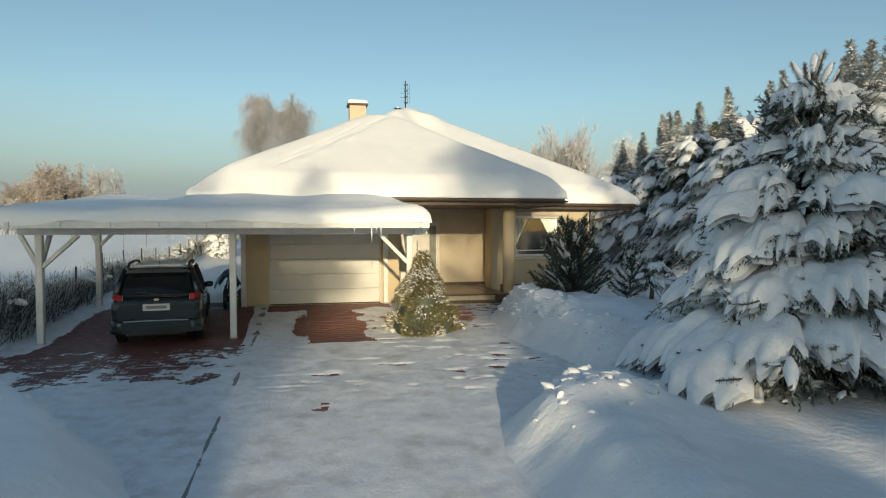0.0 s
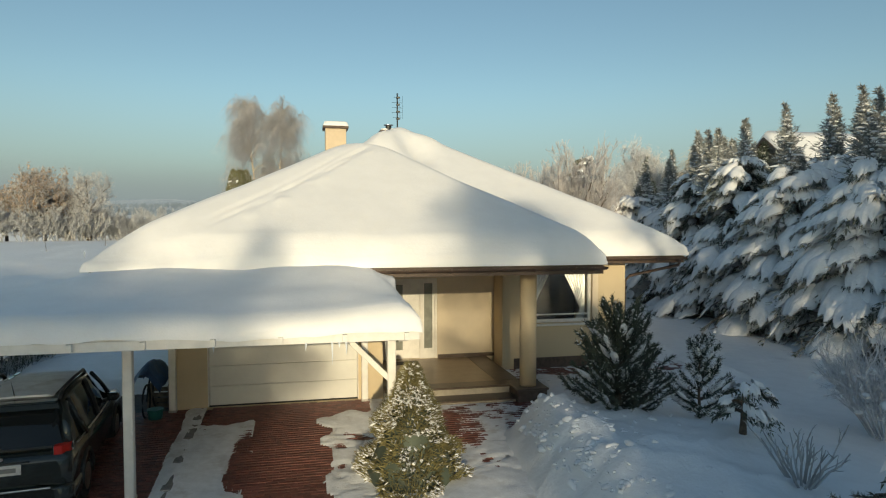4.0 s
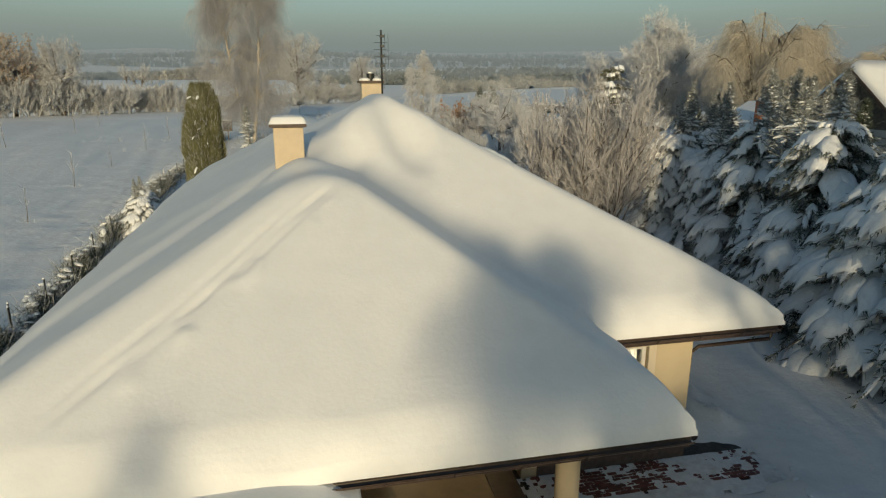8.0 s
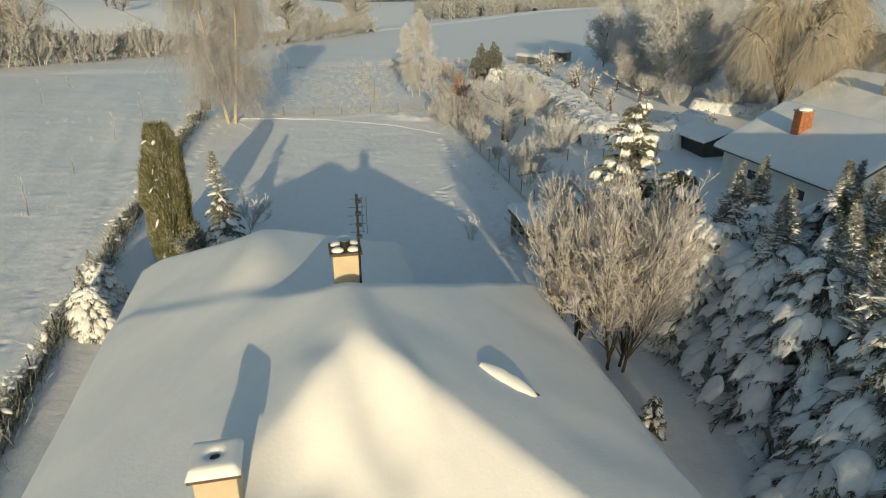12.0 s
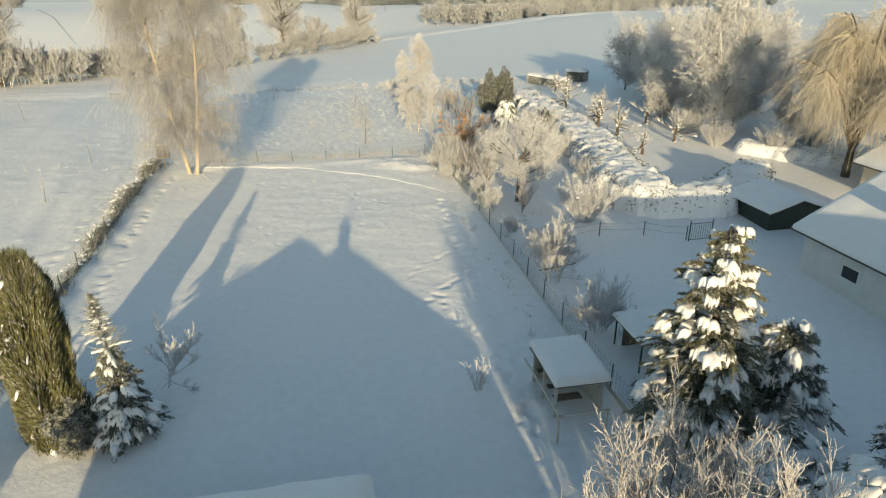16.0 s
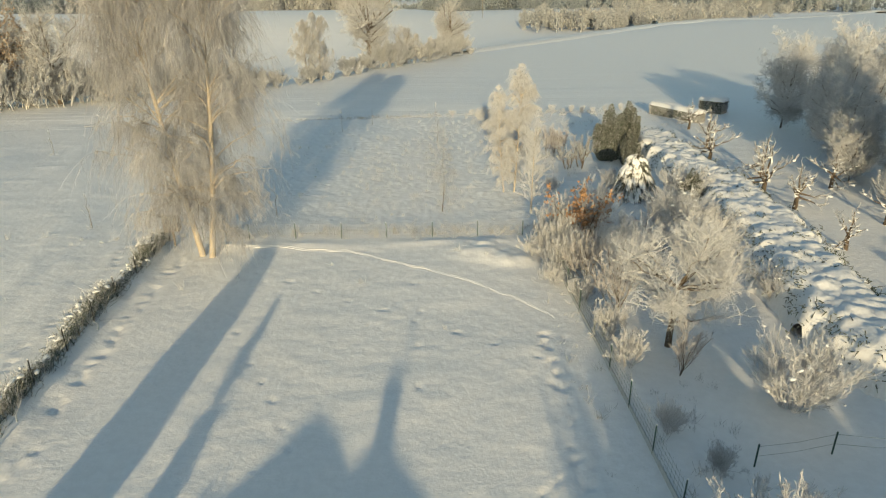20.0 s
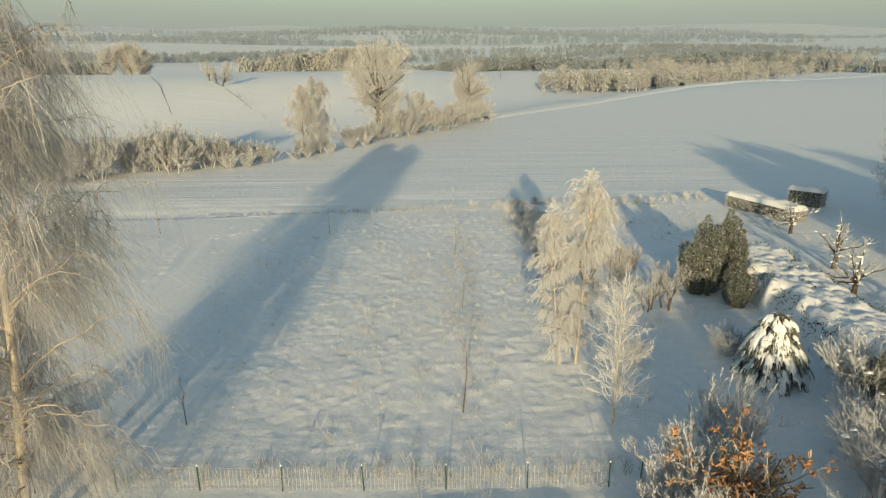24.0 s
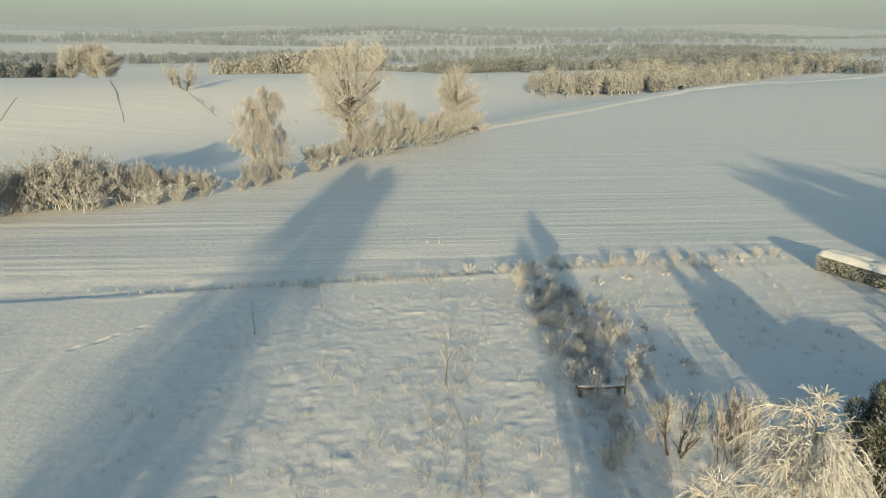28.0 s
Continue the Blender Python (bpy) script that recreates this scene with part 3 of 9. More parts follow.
def land(x, y):
    """Height of the snow surface."""
    x, y = np.asarray(x, float), np.asarray(y, float)
    z = np.interp(y, [-80, 8, 18, 24, 36, 48, 65, 85, 105, 125, 160, 230], [0.15, 0.05, 0.1, 0.15, 0.25, 0.5, 0.8, 1.1, 1.2, 1.0, 0.6, 0.2])
    z = z + 0.05 * rough(x, y, 6.0, 2, 3)
    # rolling country past the hedge
    d = y - hedge_y(x)
    far = np.hypot(x, y)
    z = z - 7.0 * fade(4, 70, d) * (1 - fade(110, 215, d)) - 15.0 * fade(300, 560, d)
    z = z + 5.5 * fade(90, 250, d) * (1 - fade(290, 520, d)) * (1 - fade(0, 60, x))
    z = z + np.interp(far, [520, 900, 1500, 2500, 3400, 4600], [0, 8, 26, 62, 105, 150]) * (1 + 0.35 * lattice(x / 900, y / 900, 17)) * (y > 0)
    z = z + fade(250, 1100, far) * (9.0 * rough(x, y, 620.0, 2, 11))
    z = z - 6.0 * fade(60, 300, x) * fade(400, 800, far)
    z = z + 2.2 * fade(60, 260, x) * (1 - fade(330, 520, far)) * fade(90, 180, y)
    # tussocks of the meadow past the back fence
    meadow = fade(83.2, 85.5, y) * (1 - fade(120, 123, y)) * fade(-6, 0, x) * (1 - fade(40, 46, x))
    z = z + meadow * 0.022 * np.clip(rough(x, y, 1.0, 2, 21), -0.2, 1.3)
    lumps = np.maximum(lattice(x / 0.55, y / 0.8, 91), 0) ** 3
    z = z + meadow * 0.085 * lumps * (lattice(x / 3.0, y / 3.0, 5) > -0.2)
    z = z + meadow * 0.085 * np.maximum(lattice(x / 0.3, y / 0.34, 95) - 0.15, 0) ** 2 - meadow * 0.05 * np.maximum(lattice(x / 0.45, y / 0.45, 96) - 0.3, 0)
    z = z - 0.05 * fade(41, 44, y) * (1 - fade(81, 82.6, y)) * np.maximum(lattice(x / 0.5, y / 0.42, 97) - 0.55, 0) * (lattice(x / 4, y / 4, 98) > -0.1)
    field = fade(122, 126, y) * (1 - fade(0, 3, d))
    z = z + field * 0.6 * (0.008 * np.sin((y - 0.05 * x) * 2 * math.pi / 2.1 + 2.5 * lattice(x / 40, y / 9, 4)) + 0.03 * lattice(x / 30, (y - 0.05 * x) / 1.6, 6) + 0.02 * lattice(x / 14, y / 0.8, 12))
    ditch = y - 124.4 - 0.11 * (x - 5)
    z = z - (0.2 + 0.08 * lattice(x / 2.0, y / 2.0, 77)) * fade(-0.1, 0.3, ditch) * (1 - fade(1.5, 9, ditch)) * (1 - fade(16, 20, x)) * fade(-60, -25, x) + 0.06 * np.exp(-((ditch + 0.5) / 0.4) ** 2) * np.clip(0.4 + lattice(x / 1.5, y, 78), 0, 1.2)
    left = (1 - fade(-8.5, -7.2, x)) * fade(20, 40, y) * (1 - fade(112, 122, y)) * fade(-90, -50, x)
    z = z + left * (0.05 * lattice((x + 0.15 * y) / 1.1, y / 9, 23) + 0.10 * lattice((x + 0.15 * y) / 3.2, y / 16, 24) + 0.05 * np.maximum(lattice(x / 0.9, y / 1.1, 25), 0))
    lawn = fade(41, 44, y) * (1 - fade(81, 82.6, y)) * fade(-4.5, -2.5, x) * (1 - fade(15.5, 17, x))
    z = z + lawn * 0.018 * rough(x, y, 0.9, 2, 31)
    # verge banks along the left fence and the back fence
    z = z + 0.35 * np.exp(-((x + 6.3) / 0.9) ** 2) * fade(30, 44, y) * (1 - fade(79, 84, y)) * (0.8 + 0.5 * lattice(x, y / 1.3, 8))
    z = z + 0.10 * np.exp(-((y - 81.9) / 0.6) ** 2) * fade(-5, -3, x) * (1 - fade(16, 18, x)) * (0.8 + 0.5 * lattice(x / 1.2, y, 9))
    z = z + (mound(x, y, 13.4, 80.5, 1.7, 1.4, 0.34) + mound(x, y, 14.9, 78.9, 1.3, 0.9, 0.24)) * (0.9 + 0.35 * lattice(x * 1.7, y * 1.7, 93))
    # trodden trails
    for pts, width, depth in TRAILS:
        dd = near_line(x + 0.35 * lattice(x / 2.2, y / 2.2, 43), y + 0.35 * lattice(x / 2.2, y / 2.2, 44), pts)
        steps = np.clip(0.08 + 2.6 * (lattice(x * 3.1, y * 3.1, 40) - 0.08), 0, 1)
        depth = depth * 0.85
        z = z - depth * np.exp(-(dd / width) ** 2) * steps + 0.12 * depth * np.exp(-((dd - 1.8 * width) / width) ** 2)
    for cx, cy, turn, ln in MARKS:
        near = (np.abs(x - cx) < 1.2) & (np.abs(y - cy) < 1.2)
        if near.any():
            z = z - near * (mound(x, y, cx, cy, 0.8 * ln, 0.11, 0.10, turn) - 0.6 * mound(x, y, cx, cy, ln * 1.2, 0.26, 0.04, turn))
    # banks shovelled aside in front of the house
    right_bank = mound(x, y, 6.2, 14.3, 1.9, 2.1, 0.32) + mound(x, y, 5.4, 15.7, 0.9, 1.2, 0.26) + mound(x, y, 5.9, 11.6, 1.3, 2.4, 0.24, 12) + mound(x, y, 8.0, 12.0, 2.0, 3.0, 0.20) + mound(x, y, 3.35, 7.0, 0.95, 1.1, 0.36, 30) + mound(x, y, 2.8, 4.6, 0.8, 1.8, 0.26)
    right_bank = right_bank + (0.05 * rough(x, y, 0.55, 3, 51) + 0.20 * np.maximum(lattice(x / 0.36, y / 0.33, 53) - 0.2, 0) + 0.05 * np.maximum(lattice(x / 0.8, y / 0.8, 54), 0)) * fade(0.08, 0.3, right_bank)
    left_bank = mound(x, y, -4.6, 8.2, 2.2, 2.4, 0.5, 25) + mound(x, y, -2.6, 5.2, 1.6, 2.4, 0.42, 20) + mound(x, y, -7.2, 14.0, 1.1, 4.0, 0.35)
    z = z + right_bank + left_bank
    z = z + 0.3 * np.exp(-((x - 11.4) / 0.45) ** 2) * fade(17, 19, y) * (1 - fade(24, 26, y)) * (0.7 + 0.6 * lattice(x * 2, y * 1.6, 61))
    # the cleared drive, and the ground under the house
    s = inside(x, y, DRIVE)
    clear = fade(-0.95, 0.15, s + 0.10 * rough(x, y, 0.5, 3, 71) + 0.16 * lattice(x / 2.2, y / 2.2, 72))
    z = z * (1 - clear) + (pave(y) - 0.12) * clear
    under = fade(-0.3, 0.1, np.minimum(np.minimum(x + 1.6, 9.7 - x), np.minimum(y - np.where(x > 2.6, 21.9, 18.95), 38 - y)))
    return z * (1 - under) - 0.35 * under


def spread(lo, hi, step, far_lo, far_hi, grow=1.17):
    mid = list(np.arange(lo, hi + step / 2, step))
    a, s = [lo], step
    while a[-1] > far_lo:
        s = min(s * (grow if a[-1] < lo - 24 else 1.055), 160)
        a.append(a[-1] - s)
    b, s = [hi], step
    while b[-1] < far_hi:
        s = min(s * grow, 160)
        b.append(b[-1] + s)
    return np.array(a[:0:-1] + mid + b[1:])


gx, gy = spread(-8.0, 22.0, 0.14, -3600, 3600), spread(3.0, 128.0, 0.15, -900, 4600)
X, Y = np.meshgrid(gx, gy)
tagged(part("ground", Build().sheet(np.dstack([X, Y, land(X, Y)])), GROUND_SNOW, smooth=True), "snow-covered garden, meadow and rolling winter fields", "ground", kind="structure")


def clods():
    """Broken lumps of shovelled snow along the cleared drive."""
    P = []
    for cx, cy, sx, sy, m in ((5.0, 15.2, 0.35, 0.9, 150), (5.2, 13.2, 0.4, 1.0, 150), (5.6, 10.9, 0.5, 0.9, 130), (3.4, 7.2, 0.6, 0.6, 130), (6.2, 14.5, 0.9, 1.0, 110), (-5.6, 10.6, 0.8, 1.2, 90), (-2.9, 7.6, 0.8, 0.7, 80), (11.4, 20.5, 0.3, 1.5, 60)):
        P.append(np.stack([rng.normal(cx, sx, m), rng.normal(cy, sy, m)], -1))
    P = np.vstack(P)
    P = P[inside(P[:, 0], P[:, 1], DRIVE) < -0.45]
    r = 0.025 + 0.05 * rng.uniform(0, 1, len(P)) ** 2.5
    C = np.hstack([P, (land(P[:, 0], P[:, 1]) - 0.45 * r)[:, None]])
    D = rng.normal(0, 1, C.shape) * (1, 1, 0.3)
    tagged(part("snow_clods", Build().add(*blobs(C - 0.5 * r[:, None] * D, D, r * rng.uniform(1.8, 4.0, len(P)), r * rng.uniform(0.9, 1.5, len(P)), 0.6, 4, 6, 0.1)), SNOW_TREE, smooth=True), "broken clods of shovelled snow on the banks", "snow", kind="stuff")


clods()


def furrow(label, pts):
    """A thin beaten path in the lawn snow: two low rims beside a shallow groove."""
    cum = np.r_[0, np.cumsum([math.dist(p, q) for p, q in zip(pts, pts[1:])])]
    d = np.arange(0, cum[-1], 0.22)
    x, y = np.interp(d, cum, [p[0] for p in pts]), np.interp(d, cum, [p[1] for p in pts])
    x, y = x + 0.06 * lattice(d / 0.6, 0 * d, 61), y + 0.10 * lattice(d / 0.8, 0 * d, 62)
    b = Build()
    for k in (-1, 1):
        yy = y + 0.09 * k
        w = 0.022 + 0.012 * lattice(d / 0.35, 0 * d, 63 + k)
        b.tube(np.stack([x, yy, land(x, yy) - 0.004], -1), w, 6, caps=False)
    tagged(part("snow_path", b, GROUND_SNOW, smooth=True), label, "snow", kind="stuff")


furrow("thin beaten animal path across the lawn snow", [(-2.58, 82.0), (-0.96, 81.69), (1.12, 81.6), (2.88, 81.0), (5.1, 81.05), (6.32, 80.28), (7.49, 79.36), (10.17, 77.82), (11.96, 76.47), (14.2, 74.4), (16.2, 71.9)])
furrow("short beaten animal path from the birch", [(-2.78, 81.18), (-2.0, 79.4), (-1.0, 77.21)])


def snow_at(x, y):
    return float(land(np.array([x]), np.array([y]))[0])


# haze painted as glowing see-through sheets before the horizon, thinning upwards into the sky
def haze_glow_sheet(d=4400.0, thick=0.96, low=-20.0, high=980.0):
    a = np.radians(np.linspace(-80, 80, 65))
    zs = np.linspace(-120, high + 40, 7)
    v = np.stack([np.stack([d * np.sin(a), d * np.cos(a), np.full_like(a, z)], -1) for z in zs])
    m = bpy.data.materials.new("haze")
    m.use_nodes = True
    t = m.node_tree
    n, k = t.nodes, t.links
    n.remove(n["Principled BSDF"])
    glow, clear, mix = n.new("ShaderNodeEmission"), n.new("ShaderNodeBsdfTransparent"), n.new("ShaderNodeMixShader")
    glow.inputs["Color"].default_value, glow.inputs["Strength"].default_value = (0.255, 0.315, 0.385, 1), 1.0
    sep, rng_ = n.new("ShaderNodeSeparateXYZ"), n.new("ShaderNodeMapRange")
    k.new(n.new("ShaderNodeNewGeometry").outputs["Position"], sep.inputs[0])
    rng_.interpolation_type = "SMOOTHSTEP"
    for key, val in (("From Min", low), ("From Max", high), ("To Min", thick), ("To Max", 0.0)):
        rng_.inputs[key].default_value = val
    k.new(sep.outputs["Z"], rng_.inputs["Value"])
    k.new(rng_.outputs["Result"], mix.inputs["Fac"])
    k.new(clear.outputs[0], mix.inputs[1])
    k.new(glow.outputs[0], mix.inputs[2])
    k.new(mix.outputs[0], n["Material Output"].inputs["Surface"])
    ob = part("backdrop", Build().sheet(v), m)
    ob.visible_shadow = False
    return tagged(ob, "glowing grey sheet standing in for haze before the far horizon", "backdrop", kind="structure")


haze_glow_sheet()
# nearer glowing sheets stand among the far hills to pale them
haze_glow_sheet(3100.0, 0.5, 60.0, 330.0)
haze_glow_sheet(2000.0, 0.42, 20.0, 190.0)
haze_glow_sheet(1050.0, 0.24, 0.0, 95.0)

# ---- the house ----
EAVE = [(-2.8, 17.2), (7.35, 17.2), (7.35, 20.45), (11.4, 20.45), (11.4, 35.9), (7.3, 35.9), (7.3, 40.8), (-2.8, 40.8)]
EAVE_Z = 3.04


def soft_min(a, b, k):
    h = np.clip(0.5 + 0.5 * (b - a) / k, 0, 1)
    return b * (1 - h) + a * h - k * h * (1 - h)


def hip(x, y, x0, x1, y0, y1, pitch, k):
    """Height of a hip roof over its eaves; pitch: left, right, front, back; k: rounding across and along."""
    across = soft_min(pitch[0] * (x - x0), pitch[1] * (x1 - x), k[0])
    return soft_min(across, soft_min(pitch[2] * (y - y0), pitch[3] * (y1 - y), 0.3), k[1])


def roof_rise(x, y):
    a = hip(x, y, -2.8, 7.35, 17.2, 40.8, (0.53, 0.60, 0.565, 0.56), (0.95, 0.16))
    b = hip(x, y, -2.8, 11.4, 20.45, 35.9, (0.53, 0.55, 0.585, 0.575), (0.35, 0.2))
    return -soft_min(-a, -b, 0.5)


def snow_mantle(x, y):
    d = inside(x, y, SNOW_EDGE)
    u = np.clip(d / 0.5, 0, 1)
    t = 0.40 * (1 - 0.45 * (1 - fade(-2.9, -0.4, x)) * (1 - fade(0.2, 1.2, d))) * np.sqrt(1 - (1 - u) ** 2) * (1 + 0.12 * rough(x, y, 2.6, 2, 81) + 0.25 * (1 - u) * rough(x, y, 0.9, 2, 89))
    z = EAVE_Z + np.maximum(roof_rise(x, y), 0) + 0.07 + t
    # wind-drifted rolls beside the chimneys and below the ridge
    z = z + mound(x, y, 2.2, 23.5, 0.7, 0.6, 0.16) - mound(x, y, 3.1, 24.3, 0.35, 0.9, 0.16, -30) + mound(x, y, 3.7, 26.0, 0.5, 1.2, 0.18, 14)
    z = z - mound(x, y, 4.75, 25.3, 0.5, 0.9, 0.2, 10) + mound(x, y, 5.25, 25.9, 0.35, 1.2, 0.1, 8) + mound(x, y, 4.3, 28.2, 0.55, 1.6, 0.16) + mound(x, y, 2.0, 34.4, 0.9, 1.9, 0.30)
    # tracks of snow that slid along the front left hip
    off = (x + 0.75) - 0.93 * (y - 17.87)
    slid = fade(17.5, 18.4, y) * (1 - fade(21.2, 21.9, y))
    for at, deep, wide in ((-0.22, 0.04, 0.07), (0.0, 0.055, 0.08), (0.18, 0.035, 0.07)):
        z = z - slid * deep * np.exp(-((off - at - 0.06 * lattice(y / 1.3, 0 * y, 7)) / wide) ** 2) * np.clip(0.8 + 0.8 * lattice(y * 1.7, 0 * y, int(at * 100) + 50), 0.1, 1.3)
    z = z + slid * 0.06 * np.maximum(lattice(x * 3.3, y * 3.3, 57), 0) * np.exp(-((off - 0.35) / 0.3) ** 2)
    return z


def axis_points(stops, step, edge=(0.04, 0.1, 0.18, 0.28, 0.4)):
    pts = set()
    for a, b in zip(stops, stops[1:]):
        for q in np.linspace(a, b, max(2, int((b - a) / step) + 1)):
            pts.add(round(float(q), 4))
    for s in stops:
        for e in edge:
            for q in (s - e, s + e):
                if stops[0] <= q <= stops[-1]:
                    pts.add(round(float(q), 4))
    return np.array(sorted(pts))


def mantle(name, poly, height, floor, step, material, parent, label, sag=0.0, seed=0):
    """A snow blanket over a roof outline, closed down its sides to the roof."""
    xs = axis_points(sorted({p[0] for p in poly}), step)
    ys = axis_points(sorted({p[1] for p in poly}), step)
    Xg, Yg = np.meshgrid(xs, ys)
    Z = height(Xg, Yg)
    cx, cy = (Xg[:-1, :-1] + Xg[1:, 1:]) / 2, (Yg[:-1, :-1] + Yg[1:, 1:]) / 2
    keep = inside(cx, cy, poly) > 0
    c = Xg.shape[1]
    i, j = np.nonzero(keep)
    q = np.stack([i * c + j, i * c + j + 1, (i + 1) * c + j + 1, (i + 1) * c + j], -1)
    edges = {}
    for f in q:
        for a, b in zip(f, np.roll(f, -1)):
            if (b, a) in edges:
                del edges[b, a]
            else:
                edges[a, b] = 1
    v = np.dstack([Xg, Yg, Z]).reshape(-1, 3)
    low = {}
    extra = []
    for a in {k for e in edges for k in e}:
        low[a] = len(v) + len(extra)
        p = v[a]
        wave = sag * (0.5 + 0.5 * float(rough(p[0] * 1.0, p[1] * 1.0, 0.9, 3, seed + 3)))
        extra.append((p[0], p[1], float(floor(p[0], p[1])) - wave))
    side = [(a, low[a], low[b], b) for a, b in edges]
    used = np.unique(np.r_[q.ravel(), np.array(side).ravel()])
    v = np.vstack([v, extra])
    remap = -np.ones(len(v), int)
    remap[used] = np.arange(len(used))
    return part(name, arrays_mesh(name, v[used], [remap[q], remap[np.array(side)]], True), material, parent, label)


house = thing("house", "single-storey cream house with a thickly snow-covered hip roof", "house", kind="structure")
SNOW_EDGE = [(-2.93, 17.14), (7.42, 17.14), (7.42, 20.4), (11.53, 20.4), (11.53, 36.03), (7.43, 36.03), (7.43, 40.93), (-2.93, 40.93)]
mantle("roof_snow", SNOW_EDGE, snow_mantle, lambda x, y: EAVE_Z, 0.06, SNOW_ROOF, house, "thick smooth snow blanket on the roof")


def wall_run(b, a, c, z0, z1, holes, thick, axis):
    """A wall along x (axis 'x' at y=thick[0]..thick[1]) or along y, cut by rectangular holes (u0, u1, z0, z1)."""
    cuts = sorted({a, c, *[h[0] for h in holes], *[h[1] for h in holes]})
    for u0, u1 in zip(cuts, cuts[1:]):
        gaps = sorted([(h[2], h[3]) for h in holes if h[0] < (u0 + u1) / 2 < h[1]])
        z = z0
        for g0, g1 in gaps + [(z1, z1)]:
            if g0 - z > 0.001:
                if axis == "x":
                    b.box(u0, u1, *thick, z, g0)
                else:
                    b.box(*thick, u0, u1, z, g0)
            z = g1
    return b


TOP = 2.86
DOOR = (3.25, 4.62, 0.2, 2.42)
WIN = (6.95, 8.85, 1.2, 2.62)
part("garage_wall", wall_run(Build(), -1.75, 2.75, -0.3, TOP, [(-1.0, 2.2, -0.02, 2.2)], (18.75, 19.1), "x"), RENDER, house)
part("garage_side_wall", wall_run(Build(), 19.1, 21.7, -0.3, TOP, [], (2.45, 2.75), "y"), RENDER_PALE, house)
part("entrance_wall", wall_run(Build(), 2.75, 6.55, -0.3, TOP, [DOOR], (21.7, 22.05), "x"), RENDER_PALE, house)
part("return_wall", Build().box(6.25, 6.55, 20.9, 21.7, -0.3, TOP), RENDER, house)
part("window_wall", wall_run(Build(), 6.55, 9.85, -0.3, TOP, [WIN], (20.9, 21.25), "x"), RENDER, house)
part("side_wall", Build().box(9.5, 9.85, 21.25, 35.2, -0.3, TOP), RENDER, house)
part("side_wall", Build().box(-1.75, -1.4, 19.1, 39.9, -0.3, TOP), RENDER, house)
part("back_wall", Build().box(-1.4, 6.3, 39.55, 39.9, -0.3, TOP), RENDER, house)
part("back_wall", Build().box(6.3, 9.5, 34.85, 35.2, -0.3, TOP).box(5.95, 6.3, 34.85, 39.55, -0.3, TOP), RENDER, house)
part("plinth", Build().box(6.57, 9.87, 20.86, 20.9, -0.3, 0.26, 0.01).box(9.85, 9.89, 20.86, 35.2, -0.3, 0.26, 0.01), PLINTH, house, "dark brown plinth strip")
soffit = Build()
soffit.box(-2.78, 7.33, 17.22, 20.47, 2.86, 2.93).box(-2.78, 11.38, 20.47, 35.88, 2.86, 2.93).box(-2.78, 7.28, 35.88, 40.78, 2.86, 2.93)
part("soffit", soffit, SOFFIT, house)


def along(a, b):
    """Matrix whose x runs from a to b in plan, its y to the outside (right hand), at a."""
    ang = math.degrees(math.atan2(b[1] - a[1], b[0] - a[0]))
    return pose(a[0], a[1], 0, 0, 0, ang), math.hypot(b[0] - a[0], b[1] - a[1])


for a, b in zip(EAVE, EAVE[1:] + EAVE[:1]):
    m, ln = along(a, b)
    if ln < 0.5:
        continue
    part("fascia", Build().box(0, ln, 0.003, 0.03, 2.84, 3.03, m=m), TRIM_BROWN, house)
    g = Build()
    prof = [(0.0 - 0.075 + 0.056 * math.cos(t) + 0.012, 0.0 + 0.062 * math.sin(t)) for t in np.linspace(math.pi, 2 * math.pi, 7)]
    prof = prof + [(u * 0.9 - 0.0075, w * 0.9) for u, w in prof[::-1]]
    ring = np.array([[(x, u, 2.985 + w) for u, w in prof] for x in (0, ln)])
    ring = np.array([[m @ Vector(p) for p in r] for r in ring])
    ring = np.concatenate([ring, ring[:, :1]], 1)
    g.sheet(ring)
    gut = part("gutter", g, TRIM_BROWN, house, "brown half-round gutter")
    for k in range(int(ln / 0.9)):
        x = 0.45 + 0.9 * k
        part("bracket", Build().tube([m @ Vector((x, -0.155 + 0.0 * 1, 3.0)), m @ Vector((x, -0.15, 2.95)), m @ Vector((x, -0.075, 2.905)), m @ Vector((x, 0.0, 2.95)), m @ Vector((x, 0.003, 3.01))], 0.011, 5), TRIM_BROWN, gut)

# downpipe by the right-hand corner
part("downpipe", Build().tube([(11.2, 20.35, 2.93), (11.2, 20.38, 2.78), (10.05, 21.0, 2.45), (9.93, 21.05, 2.3), (9.93, 21.05, 0.1)], 0.04, 8), TRIM_BROWN, house, "brown downpipe with a long swan neck", smooth=True)

